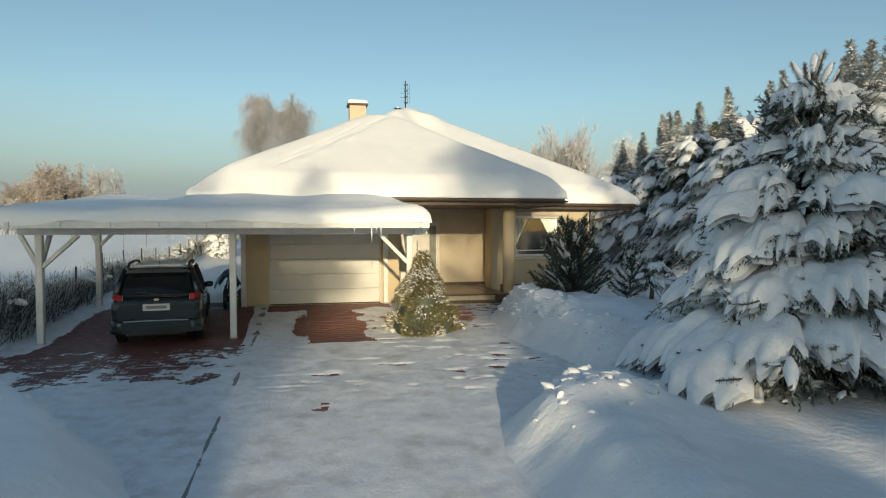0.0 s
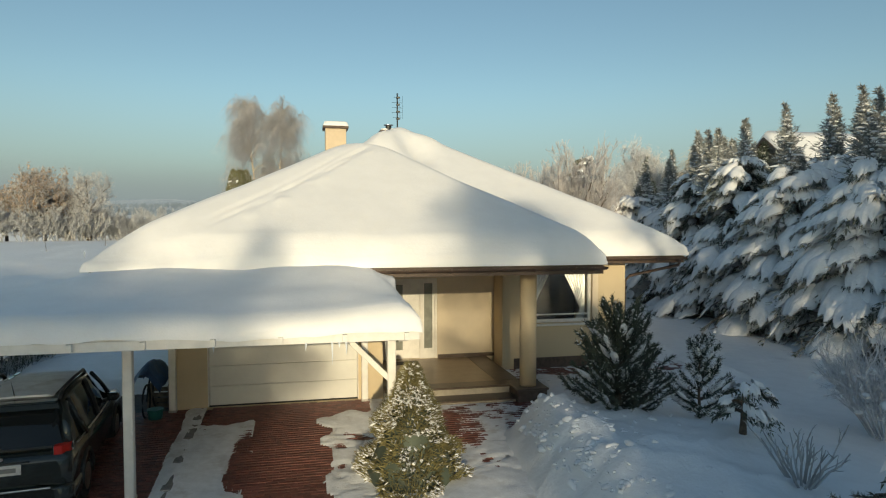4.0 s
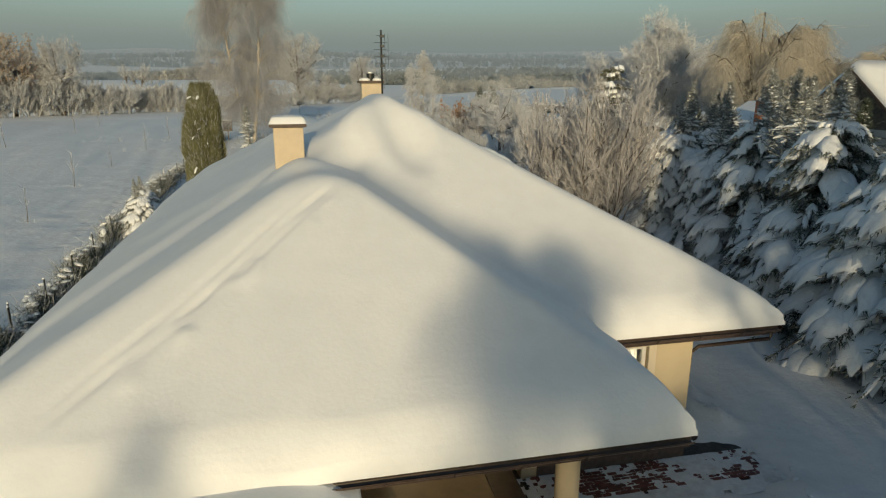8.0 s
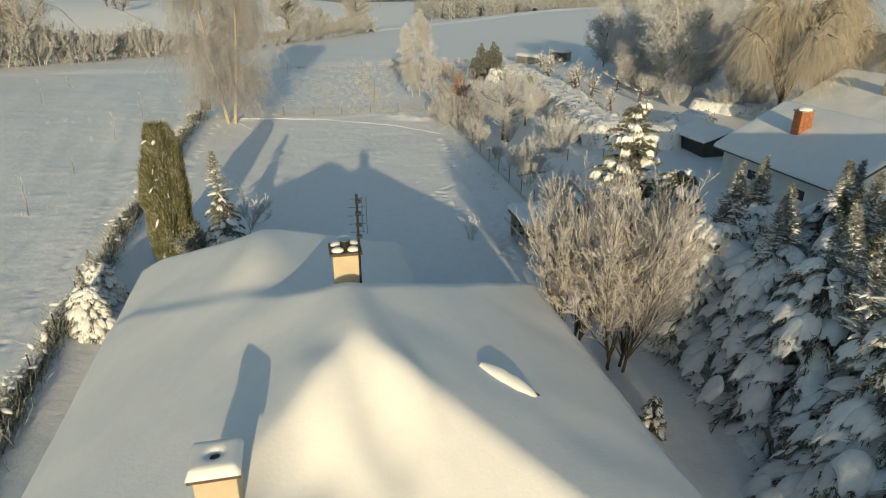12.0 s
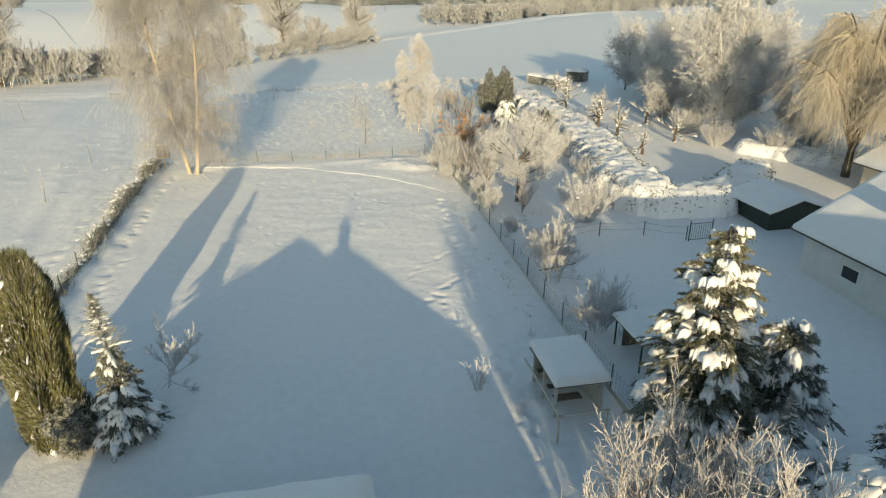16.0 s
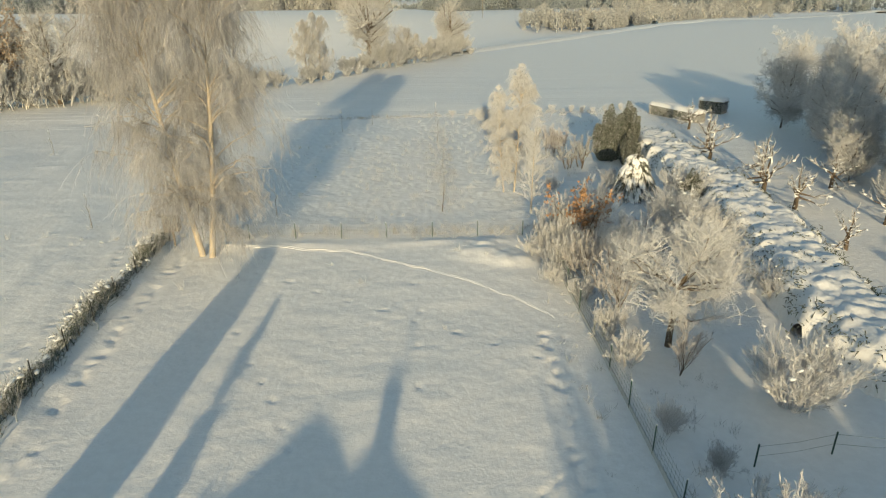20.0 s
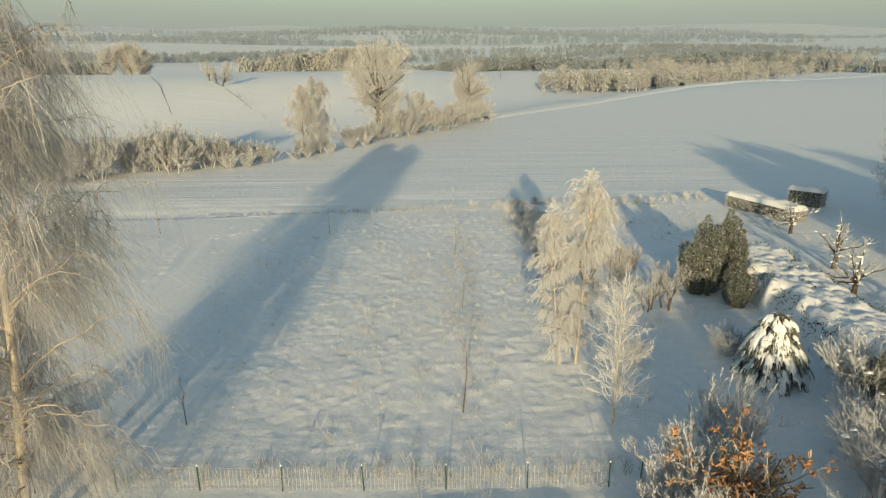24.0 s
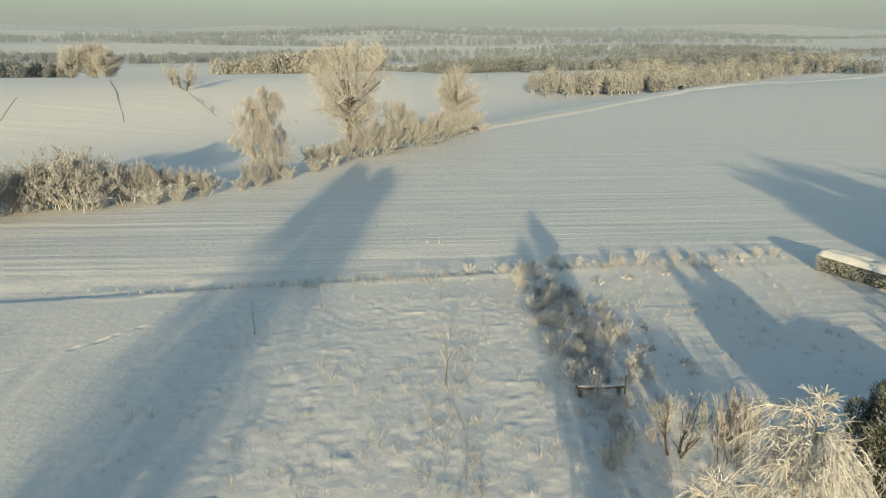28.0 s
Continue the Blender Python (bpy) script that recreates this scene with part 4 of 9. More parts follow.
# chimneys
def chimney(at, size, top, base, label, hole):
    ch = thing("chimney", label, "chimney", (at[0], at[1], base))
    w, d = size
    h = top - base
    part("shaft", Build().box(-w / 2, w / 2, -d / 2, d / 2, 0, h - 0.12, 0.012), CHIMNEY, ch)
    part("cap", Build().box(-w / 2 - 0.07, w / 2 + 0.07, -d / 2 - 0.07, d / 2 + 0.07, h - 0.12, h - 0.05, 0.01), PLINTH, ch, "dark brown cover slab")
    if hole:
        part("flue", Build().tube([(0, 0, h - 0.05), (0, 0, h + 0.16)], [0.12, 0.12], 14), DARK_METAL, ch, "dark round flue")
        part("flue_cowl", Build().tube([(0, 0, h + 0.18), (0, 0, h + 0.2), (0, 0, h + 0.215)], [0.2, 0.2, 0.03], 16), STEEL, ch, "steel ring cowl")
        for sx, sy in ((-1, -1), (1, -1), (-1, 1), (1, 1)):
            part("snow_tuft", Build().add(*blobs([(sx * w * 0.3 - 0.14, sy * d * 0.3, h - 0.03)], [(1, 0, 0)], 0.28, 0.13, 0.6, 6, 10, 0.0)), SNOW_ROOF, ch, smooth=True)
    else:
        xs = np.linspace(-w / 2 - 0.08, w / 2 + 0.08, 15)
        ys = np.linspace(-d / 2 - 0.08, d / 2 + 0.08, 15)
        Xc, Yc = np.meshgrid(xs, ys)
        e = np.minimum(np.minimum(Xc - xs[0], xs[-1] - Xc), np.minimum(Yc - ys[0], ys[-1] - Yc))
        z = h - 0.05 + 0.15 * np.sqrt(np.clip(1 - (1 - np.clip(e / 0.12, 0, 1)) ** 2, 0, 1)) - 0.13 * np.exp(-((Xc / 0.10) ** 2 + (Yc / 0.10) ** 2) ** 2)
        part("snow_cap", Build().sheet(np.dstack([Xc, Yc, z])), SNOW_ROOF, ch, "rounded snow cap with a melted hole", smooth=True)
        part("flue", Build().tube([(0, 0, h - 0.04), (0, 0, h + 0.02)], 0.085, 14), DARK_METAL, ch)
    return ch


chimney((2.0, 24.45), (0.62, 0.62), 6.93, 5.2, "cream rendered chimney with a thick snow cap", False)
chimney((4.42, 30.45), (0.62, 0.62), 7.75, 6.4, "short cream chimney with a round steel flue", True)

mast = thing("antenna", "grey aerial mast with fine crossing elements behind the ridge", "antenna", (4.72, 30.0, 6.6))
part("mast", Build().tube([(0, 0, 0), (0, 0, 2.55)], 0.028, 8), DARK_METAL, mast)
for k, (z, w) in enumerate(((2.4, 0.12), (2.2, 0.2), (2.0, 0.2), (1.8, 0.2), (1.6, 0.16))):
    part("reflector", Build().tube([(-w, 0.12, z), (w, 0.12, z)], 0.006, 5), DARK_METAL, mast)
for k in range(4):
    part("clamp", Build().box(-0.04, 0.09, -0.05, 0.05, 1.5 + 0.28 * k, 1.57 + 0.28 * k, 0.008), DARK_METAL, mast)
for k in range(2):
    x = 0.12 + 0.1 * k
    part("grid", Build().tube([(x, 0.1, 1.55), (x, 0.1, 2.45)], 0.005, 4), DARK_METAL, mast)

# garage door
gd = tagged(thing("garage_door", "white sectional garage door with wide horizontal panels", "garage door"), kind="structure")
gz = [0.0, 0.42, 0.86, 1.3, 1.74, 2.18]
for a, b in zip(gz, gz[1:]):
    part("panel", Build().box(-0.98, 2.18, 18.872, 18.9, a + 0.004, b - 0.004, 0.008), GARAGE, gd)
part("seal", Build().box(-0.99, 2.19, 18.85, 18.9, -0.03, 0.006), RUBBER, gd)
for x0, x1 in ((-1.0, -0.985), (2.185, 2.2)):
    part("jamb", Build().box(x0, x1, 18.76, 18.95, 0, 2.2), WHITE_PAINT, gd)
part("backing", Build().box(-0.99, 2.19, 18.903, 18.96, 0, 2.19), GARAGE, gd)

# front door with side lights
fd = tagged(thing("door_1", "pale cream front door with slim frosted side panels and long steel handle", "door"), kind="structure")
x0, x1 = DOOR[0], DOOR[1]
yd = 21.76
f = Build()
for a, b in ((x0, x0 + 0.07), (x1 - 0.07, x1), (4.13, 4.2)):
    f.box(a, b, yd - 0.03, yd + 0.08, 0.2, 2.42, 0.008)
f.box(x0, x1, yd - 0.028, yd + 0.078, 2.35, 2.42, 0.008)
part("door_frame", f, WHITE_PAINT, fd)
leaf = part("door_leaf", Build().box(x0 + 0.07, 4.13, yd, yd + 0.06, 0.21, 2.35, 0.006), WHITE_PAINT, fd)
part("door_glass", Build().box(3.42, 3.66, yd - 0.006, yd + 0.01, 0.45, 2.25, 0.003), FROST_GLASS, leaf, "tall frosted pane")
part("side_panel", Build().box(4.2, x1 - 0.07, yd, yd + 0.05, 0.2, 2.35, 0.006), WHITE_PAINT, fd)
part("side_glass", Build().box(4.26, 4.49, yd - 0.008, yd + 0.01, 0.48, 2.28, 0.003), FROST_GLASS, fd, "tall frosted side pane")
part("pull_handle", Build().tube([(3.82, yd - 0.06, 0.85), (3.82, yd - 0.06, 1.75)], 0.014, 8).tube([(3.82, yd, 0.95), (3.82, yd - 0.06, 0.95)], 0.009, 6).tube([(3.82, yd, 1.65), (3.82, yd - 0.06, 1.65)], 0.009, 6), STEEL, leaf, "long steel bar handle")
part("lever", Build().box(4.0, 4.04, yd - 0.015, yd, 1.12, 1.36, 0.006).tube([(4.02, yd - 0.01, 1.25), (4.02, yd - 0.05, 1.25), (3.92, yd - 0.055, 1.25)], 0.01, 6), DARK_METAL, leaf)

# big window: frame, glass, reveal trim, sill
wd = tagged(thing("window_1", "wide white-framed window with pale surround and net curtains inside", "window"), kind="structure")
wx0, wx1, wz0, wz1 = WIN
s = Build()
s.box(wx0 - 0.17, wx0, 20.86, 20.9, wz0 - 0.02, wz1 + 0.13, 0.006).box(wx1, wx1 + 0.17, 20.86, 20.9, wz0 - 0.02, wz1 + 0.13, 0.006).box(wx0, wx1, 20.86, 20.9, wz1, wz1 + 0.13, 0.006)
part("surround", s, RENDER_PALE, wd, "pale surround band")
s = Build()
s.box(wx0, wx0 + 0.09, 20.97, 21.06, wz0, wz1, 0.008).box(wx1 - 0.09, wx1, 20.97, 21.06, wz0, wz1, 0.008).box(wx0 + 0.09, wx1 - 0.09, 20.972, 21.058, wz1 - 0.09, wz1, 0.008).box(wx0 + 0.09, wx1 - 0.09, 20.972, 21.058, wz0, wz0 + 0.09, 0.008)
part("window_frame", s, WHITE_PAINT, wd)
part("pane", Build().box(wx0 + 0.09, wx1 - 0.09, 21.01, 21.03, wz0 + 0.09, wz1 - 0.09), CLEAR_PANE, wd).visible_shadow = False
for sgn, xe in ((1, wx0 + 0.1), (-1, wx1 - 0.1)):
    us, ws = np.meshgrid(np.linspace(0, 1, 40), np.linspace(0, 1, 18))
    reach = 0.16 + 0.66 * np.abs(ws - 0.22) ** 1.1
    part("curtain", Build().sheet(np.dstack([xe + sgn * us * np.minimum(reach, 0.82), 21.16 + 0.02 * np.sin(us * 42) + 0 * ws, wz0 + 0.06 + ws * (wz1 - wz0 - 0.1)])), CURTAIN, wd, "gathered white net curtain", smooth=True)
part("room_back", Build().box(6.6, 9.45, 23.4, 23.5, 0.2, TOP).box(6.56, 6.6, 21.3, 23.5, 0.2, TOP).box(6.6, 9.45, 21.3, 23.4, 0.15, 0.2), ROOM, wd, "dim room wall")
part("window_mullion", Build().box(wx0 + 0.09, wx1 - 0.09, 20.985, 21.045, wz0 + 0.2, wz0 + 0.235), WHITE_PAINT, wd)
part("window_sill", Build().box(wx0 - 0.2, wx1 + 0.2, 20.78, 20.96, wz0 - 0.07, wz0 - 0.022, 0.01), WHITE_PAINT, wd, "white outer sill")

# porch: tiled floor, dark border, two steps, column
porch = tagged(thing("porch", "tiled entrance porch with dark edge tiles and two broad steps", "porch"), kind="structure")
part("slab", Build().box(2.75, 6.0, 18.5, 21.7, -0.4, 0.16), STEP, porch)
part("floor_tile", Build().box(2.77, 5.45, 18.92, 21.68, 0.16, 0.2, 0.004), TILE, porch)
part("border_tile", Build().box(2.77, 6.02, 18.46, 18.915, 0.158, 0.204, 0.008), TILE_EDGE, porch)
part("border_tile", Build().box(5.455, 6.02, 18.92, 21.68, 0.158, 0.204, 0.008), TILE_EDGE, porch)
part("skirting", Build().box(4.63, 6.24, 21.675, 21.7, 0.2, 0.3, 0.004), TILE_EDGE, porch)
part("step", Build().box(2.75, 5.95, 18.05, 18.5, -0.4, -0.02), STEP, porch)
part("step_tread", Build().box(2.74, 5.98, 18.02, 18.5, -0.02, 0.02, 0.006), TILE_EDGE, porch)
part("doormat", Build().box(3.3, 4.0, 21.0, 21.4, 0.2, 0.215, 0.004), RUBBER, porch)
col = tagged(thing("porch_column", "round cream column on a square brown tiled base", "column", (6.0, 18.2, 0)), kind="structure")
part("shaft", Build().tube([(0, 0, 0.24), (0, 0, 2.86)], 0.19, 28), RENDER, col, smooth=True)
part("base", Build().box(-0.34, 0.34, -0.34, 0.34, -0.35, 0.2, 0.012), PLINTH, col)
part("base_cap", Build().box(-0.37, 0.37, -0.37, 0.37, 0.2, 0.245, 0.01), TILE_EDGE, col)

# ---- carport ----
cp = tagged(thing("carport", "white timber carport with braced posts and a wavy snow blanket", "carport"), kind="structure")
CP = [(-5.95, 13.75), (2.75, 13.75), (2.75, 17.3), (-2.7, 17.3), (-2.7, 20.6), (-5.95, 20.6)]


def deck(y):
    return 2.36 + 0.075 * (y - 13.75)


def cp_snow(x, y):
    d = inside(x, y, CP)
    d = np.where((y > 16.6) & (x > -3.4), 0.5, d)
    u = np.clip(d / 0.42, 0, 1)
    t = 0.27 * np.sqrt(1 - (1 - u) ** 2) * (1 + 0.2 * rough(x, y, 1.3, 2, 85))
    drift = np.clip(EAVE_Z + 0.04 - deck(y) - 0.30, 0, 1) * fade(15.4, 17.25, y + 0.35 * lattice(x / 1.1, y / 1.4, 19)) * fade(-3.3, -2.6, x) * (1 - fade(2.25, 2.75, x))
    return deck(y) + 0.03 + t + drift


mantle("roof_snow", CP, cp_snow, lambda x, y: deck(y) + 0.01, 0.14, SNOW_ROOF, cp, "wavy snow blanket overhanging the edge", sag=0.13, seed=4)
part("roof_deck", Build().add(np.array([(x, y, deck(y) + dz) for dz in (-0.04, 0.0) for x, y in [(-5.9, 13.8), (2.7, 13.8), (2.7, 17.25), (-5.9, 17.25)]]), [(0, 3, 2, 1), (4, 5, 6, 7), (0, 1, 5, 4), (1, 2, 6, 5), (2, 3, 7, 6), (3, 0, 4, 7)]), WHITE_PAINT, cp)
part("roof_deck", Build().add(np.array([(x, y, deck(y) + dz) for dz in (-0.04, 0.0) for x, y in [(-5.9, 17.25), (-2.75, 17.25), (-2.75, 20.55), (-5.9, 20.55)]]), [(0, 3, 2, 1), (4, 5, 6, 7), (0, 1, 5, 4), (1, 2, 6, 5), (2, 3, 7, 6), (3, 0, 4, 7)]), WHITE_PAINT, cp)
part("fascia_board", Build().box(-5.9, 2.7, 13.77, 13.8, 2.2, 2.335, 0.004), WHITE_PAINT, cp)
part("beam", Build().box(-5.85, 2.85, 14.78, 14.92, 2.06, 2.25, 0.01), WHITE_PAINT, cp)
part("beam", Build().box(-5.85, -2.75, 19.22, 19.36, 2.4, 2.58, 0.01), WHITE_PAINT, cp)
part("wall_plate", Build().box(-1.75, 2.75, 18.6, 18.74, 2.24, 2.42, 0.008), WHITE_PAINT, cp)
for k in range(10):
    x = -5.6 + 0.9 * k
    y1 = 18.6 if x > -2.5 else 20.4
    z0, z1 = deck(13.72) - 0.14, deck(y1) - 0.14
    b = Build().add(np.array([(x + dx, y, z + dz) for dx in (-0.035, 0.035) for y, z in ((13.7, z0), (y1, z1)) for dz in (0, 0.1)]), [(0, 1, 3, 2), (4, 6, 7, 5), (0, 4, 5, 1), (2, 3, 7, 6), (0, 2, 6, 4), (1, 5, 7, 3)])
    part("rafter", b, WHITE_PAINT, cp)


def strut(b, p, q, w):
    """A square bar from p to q."""
    p, q = Vector(p), Vector(q)
    m = Matrix.Translation(p) @ (q - p).to_track_quat("Z", "Y").to_matrix().to_4x4()
    return b.box(-w / 2, w / 2, -w / 2, w / 2, 0, (q - p).length, 0.008, m)


for x, y, top, braces in ((-5.45, 14.85, 2.06, ((0.75, 0), (-0.35, 0), (0, 0.6))), (-5.6, 19.29, 2.4, ((0.7, 0), (-0.3, 0))), (-1.57, 14.85, 2.06, ()), (2.42, 14.85, 2.06, ((-0.7, 0), (0, 0.6))), (2.33, 18.66, 2.24, ()), (-1.68, 18.66, 2.24, ())):
    z0 = float(pave(y)) - 0.02
    post = part("post", Build().box(x - 0.07, x + 0.07, y - 0.07, y + 0.07, z0, top, 0.012), WHITE_PAINT, cp)
    part("post_foot", Build().box(x - 0.08, x + 0.08, y - 0.08, y + 0.08, z0 - 0.02, z0 + 0.06, 0.006), STEEL, post)
    for dx, dy in braces:
        part("brace", strut(Build(), (x, y, top - 0.72), (x + dx, y + dy, top - 0.01 + 0.03 * dy), 0.09), WHITE_PAINT, post)
part("bracket_box", Build().box(2.5, 2.68, 14.62, 14.78, 2.02, 2.2, 0.02), WHITE_PAINT, cp)
for x, ln in ((1.42, 0.34), (1.62, 0.2), (1.05, 0.12), (-0.2, 0.1), (1.52, 0.1)):
    part("icicle", Build().tube([(x, 13.76, 2.22), (x + 0.004, 13.76, 2.22 - ln * 0.5), (x, 13.76, 2.22 - ln)], [0.018, 0.011, 0.002], 6), ICE, cp, "thin hanging icicle")

# ---- plants ----
def grow(seeds, levels):
    """Branches level by level. seeds: (starts, ways, lengths). Returns the pieces of each level."""
    P, D, L = (np.asarray(q, float) for q in seeds)
    out = []
    for n, lv in enumerate(levels):
        if n:
            m = lv["n"]
            s = rng.uniform(lv.get("s0", 0.3), 1.0, (len(P), m))
            kk = C.shape[1] - 1
            i = np.clip((s * kk).astype(int), 0, kk - 1)
            t = (s * kk - i)[..., None]
            rows = np.arange(len(P))[:, None]
            start = C[rows, i] * (1 - t) + C[rows, i + 1] * t
            way = D[:, None] * lv.get("keep", 0.6) + rng.normal(0, 1, (len(P), m, 3)) * lv["spread"]
            way[..., 2] += lv.get("up", 0.0)
            size = rng.uniform(*lv["len"], (len(P), m)) * (1 - lv.get("taper", 0.5) * s)
            if lv.get("rel"):
                size = size * L[:, None]
            P, D, L = start.reshape(-1, 3), way.reshape(-1, 3), size.ravel()
            D /= np.linalg.norm(D, axis=1)[:, None] + 1e-9
        if lv.get("last"):
            out.append(spikes(P, D, L, lv["r"][0], lv.get("sag", 0.0), lv.get("wob", 0.03)))
            break
        v, f, tips, C = twigs(P, D, L, lv["r"][0], lv["r"][1], lv.get("k", 3), lv.get("sag", 0.0), lv.get("wob", 0.03), lv.get("sides", 3))
        out.append((v, f))
    return out


def plant(name, label, category, pieces, at=(0, 0, 0), group=""):
    """pieces: (part name, list of (verts, faces), material, smooth)"""
    ob = thing(name, label, category, at, group=group)
    for pn, geo, mat, smooth in pieces:
        b = Build()
        for v, f in geo:
            b.add(v, f)
        if b.n:
            q = part(pn, b, mat, ob, smooth=smooth)
            if pn != "trunk":
                q["kind"] = "stuff"
    return ob


def to_height(g, h):
    """Scales grown pieces so that the plant stands h tall."""
    k = h / max(v[:, 2].max() for v, f in g)
    return [(v * k, f) for v, f in g]


def sink(x, y, d=0.05):
    return (x, y, snow_at(x, y) - d)


def frosted_tree(name, label, h, trunk, spread, n1=12, n2=9, n3=9, mat=None, thick=1.0, droop=0.0, up=0.25, leaves=None, tw=0.012, snow=0):
    lv = [dict(r=(0.12 * thick, 0.06 * thick), k=4, wob=0.02, sides=8),
          dict(n=n1, len=(h * 0.55, h * 0.8), taper=0.15, s0=0.55, keep=0.75, spread=spread, up=0.1, r=(0.05 * thick, 0.014), k=5, sides=5, wob=0.05),
          dict(n=n2, len=(0.35, 0.6), rel=True, taper=0.45, s0=0.2, keep=0.8, spread=0.55, up=up, sag=droop, r=(0.018 * thick, tw), k=3, sides=4, wob=0.06),
          dict(n=n3, len=(0.2, 0.5), rel=True, taper=0.3, s0=0.12, keep=0.7, spread=0.55, up=up, sag=droop, r=(tw, tw * 0.4), k=2, wob=0.06, last=True)]
    g = to_height(grow(([(0, 0, 0)], [(0.03, 0.02, 1)], [trunk]), lv), h)
    pieces = [("trunk", [g[0]], BARK, True), ("limb_set", [g[1]], BARK, True), ("crown", [g[2], g[3]], mat or FROST, False)]
    if snow:
        Q = np.vstack([g[0][0], g[1][0]])
        Q = Q[rng.integers(0, len(Q), snow)]
        pieces.append(("snow_load", [blobs(Q + (0, 0, 0.04), rng.normal(0, 1, Q.shape) * (1, 1, 0.4), rng.uniform(0.15, 0.4, snow), rng.uniform(0.05, 0.11, snow), 0.6, 4, 6, 0.1)], SNOW_TREE, True))
    if leaves:
        P = g[3][0][rng.integers(0, len(g[3][0]), leaves[1])]
        D = rng.normal(0, 1, P.shape)
        v, f, _, _ = twigs(P, D, rng.uniform(0.08, 0.2, len(P)), 0.05, 0.02, 1)
        pieces.append(("leaves", [(v, f)], leaves[0], False))
    return plant(name, label, "tree", pieces)


def crown_tree(name, label, h, trunk, rx, n2=160, n3=2600, tw=0.03, mat=None, limbs=12, thick=1.0, leaves=None, low=0.0, spray=5, tip_mat=None):
    """A full rounded crown: limbs rise into it, branches fill it, fine frosted sprays stand off the branches."""
    def fill(n, inner):
        d = rng.normal(0, 1, (n, 3))
        d /= np.linalg.norm(d, axis=1)[:, None]
        rr = rng.uniform(inner, 1, n) ** 0.5
        lump = 1 + 0.16 * np.sin(3.1 * np.arctan2(d[:, 1], d[:, 0]) + 2 * d[:, 2]) + 0.10 * np.sin(7 * d[:, 0] + 5 * d[:, 2])
        mid, half = (trunk * (1 - low) + h) / 2, (h - trunk * (1 - low)) / 2
        return np.stack([rx * rr * lump * d[:, 0], rx * rr * lump * d[:, 1], mid + half * rr * d[:, 2] * (0.92 + 0.5 * (lump - 1))], -1)

    def link(ends, pts, r0, r1, k, sides, wob):
        """Bent branches from the best lower point to each end."""
        d = np.linalg.norm(ends[:, None] - pts[None], axis=2) + 0.9 * np.maximum(pts[None, :, 2] - ends[:, None, 2] + 0.1 * h, 0)
        st = pts[d.argmin(1)]
        w = ends - st
        return twigs(st, w, np.linalg.norm(w, axis=1), r0, r1, k, -0.06, wob, sides)
    tr = twigs([(0, 0, -0.3)], [(0.04, 0.02, 1)], [trunk + 0.3 + 0.25 * h], 0.030 * h * thick, 0.016 * h * thick, 6, 0, 0.012, 8)
    lb = link(fill(limbs, 0.3), tr[3].reshape(-1, 3)[2:], 0.012 * h * thick, 0.004 * h, 6, 6, 0.035)
    mid = link(fill(n2, 0.15), lb[3][:, 2:].reshape(-1, 3), 0.005 * h, max(tw, 0.0018 * h), 4, 4, 0.05)
    node = np.vstack([mid[3][:, 1:].reshape(-1, 3), lb[3][:, 3:].reshape(-1, 3)])
    tip = node[rng.integers(0, len(node), n3)]
    out = tip - (0, 0, trunk + 0.3 * (h - trunk))
    out /= np.linalg.norm(out, axis=1)[:, None] + 1e-6
    fine = twigs(tip, 0.35 * out + rng.normal(0, 0.75, tip.shape) + (0, 0, 0.2), rng.uniform(0.05, 0.12, n3) * h ** 0.85 * 1.3, tw, tw * 0.5, 2, 0, 0.08)
    S = np.repeat(fine[3][:, 1:], spray, 0).reshape(-1, 3)
    D = np.repeat(np.repeat(out, spray, 0), 2, 0)
    sp = spikes(S, 0.25 * D + rng.normal(0, 0.75, S.shape) + (0, 0, 0.15), rng.uniform(0.025, 0.06, len(S)) * h ** 0.85 * 1.2, tw * 0.75)
    pieces = [("trunk", [tr[:2]], BARK, True), ("limb_set", [lb[:2]], BARK, True), ("crown", [mid[:2], fine[:2]], mat or FROST, False), ("frost_spray", [sp], tip_mat or mat or FROST, False)]
    if leaves:
        P = S[rng.integers(0, len(S), leaves[1])]
        pieces.append(("leafage", [spikes(P, rng.normal(0, 1, P.shape), rng.uniform(0.15, 0.4, len(P)), 0.08)], leaves[0], False))
    return plant(name, label, "tree", pieces)


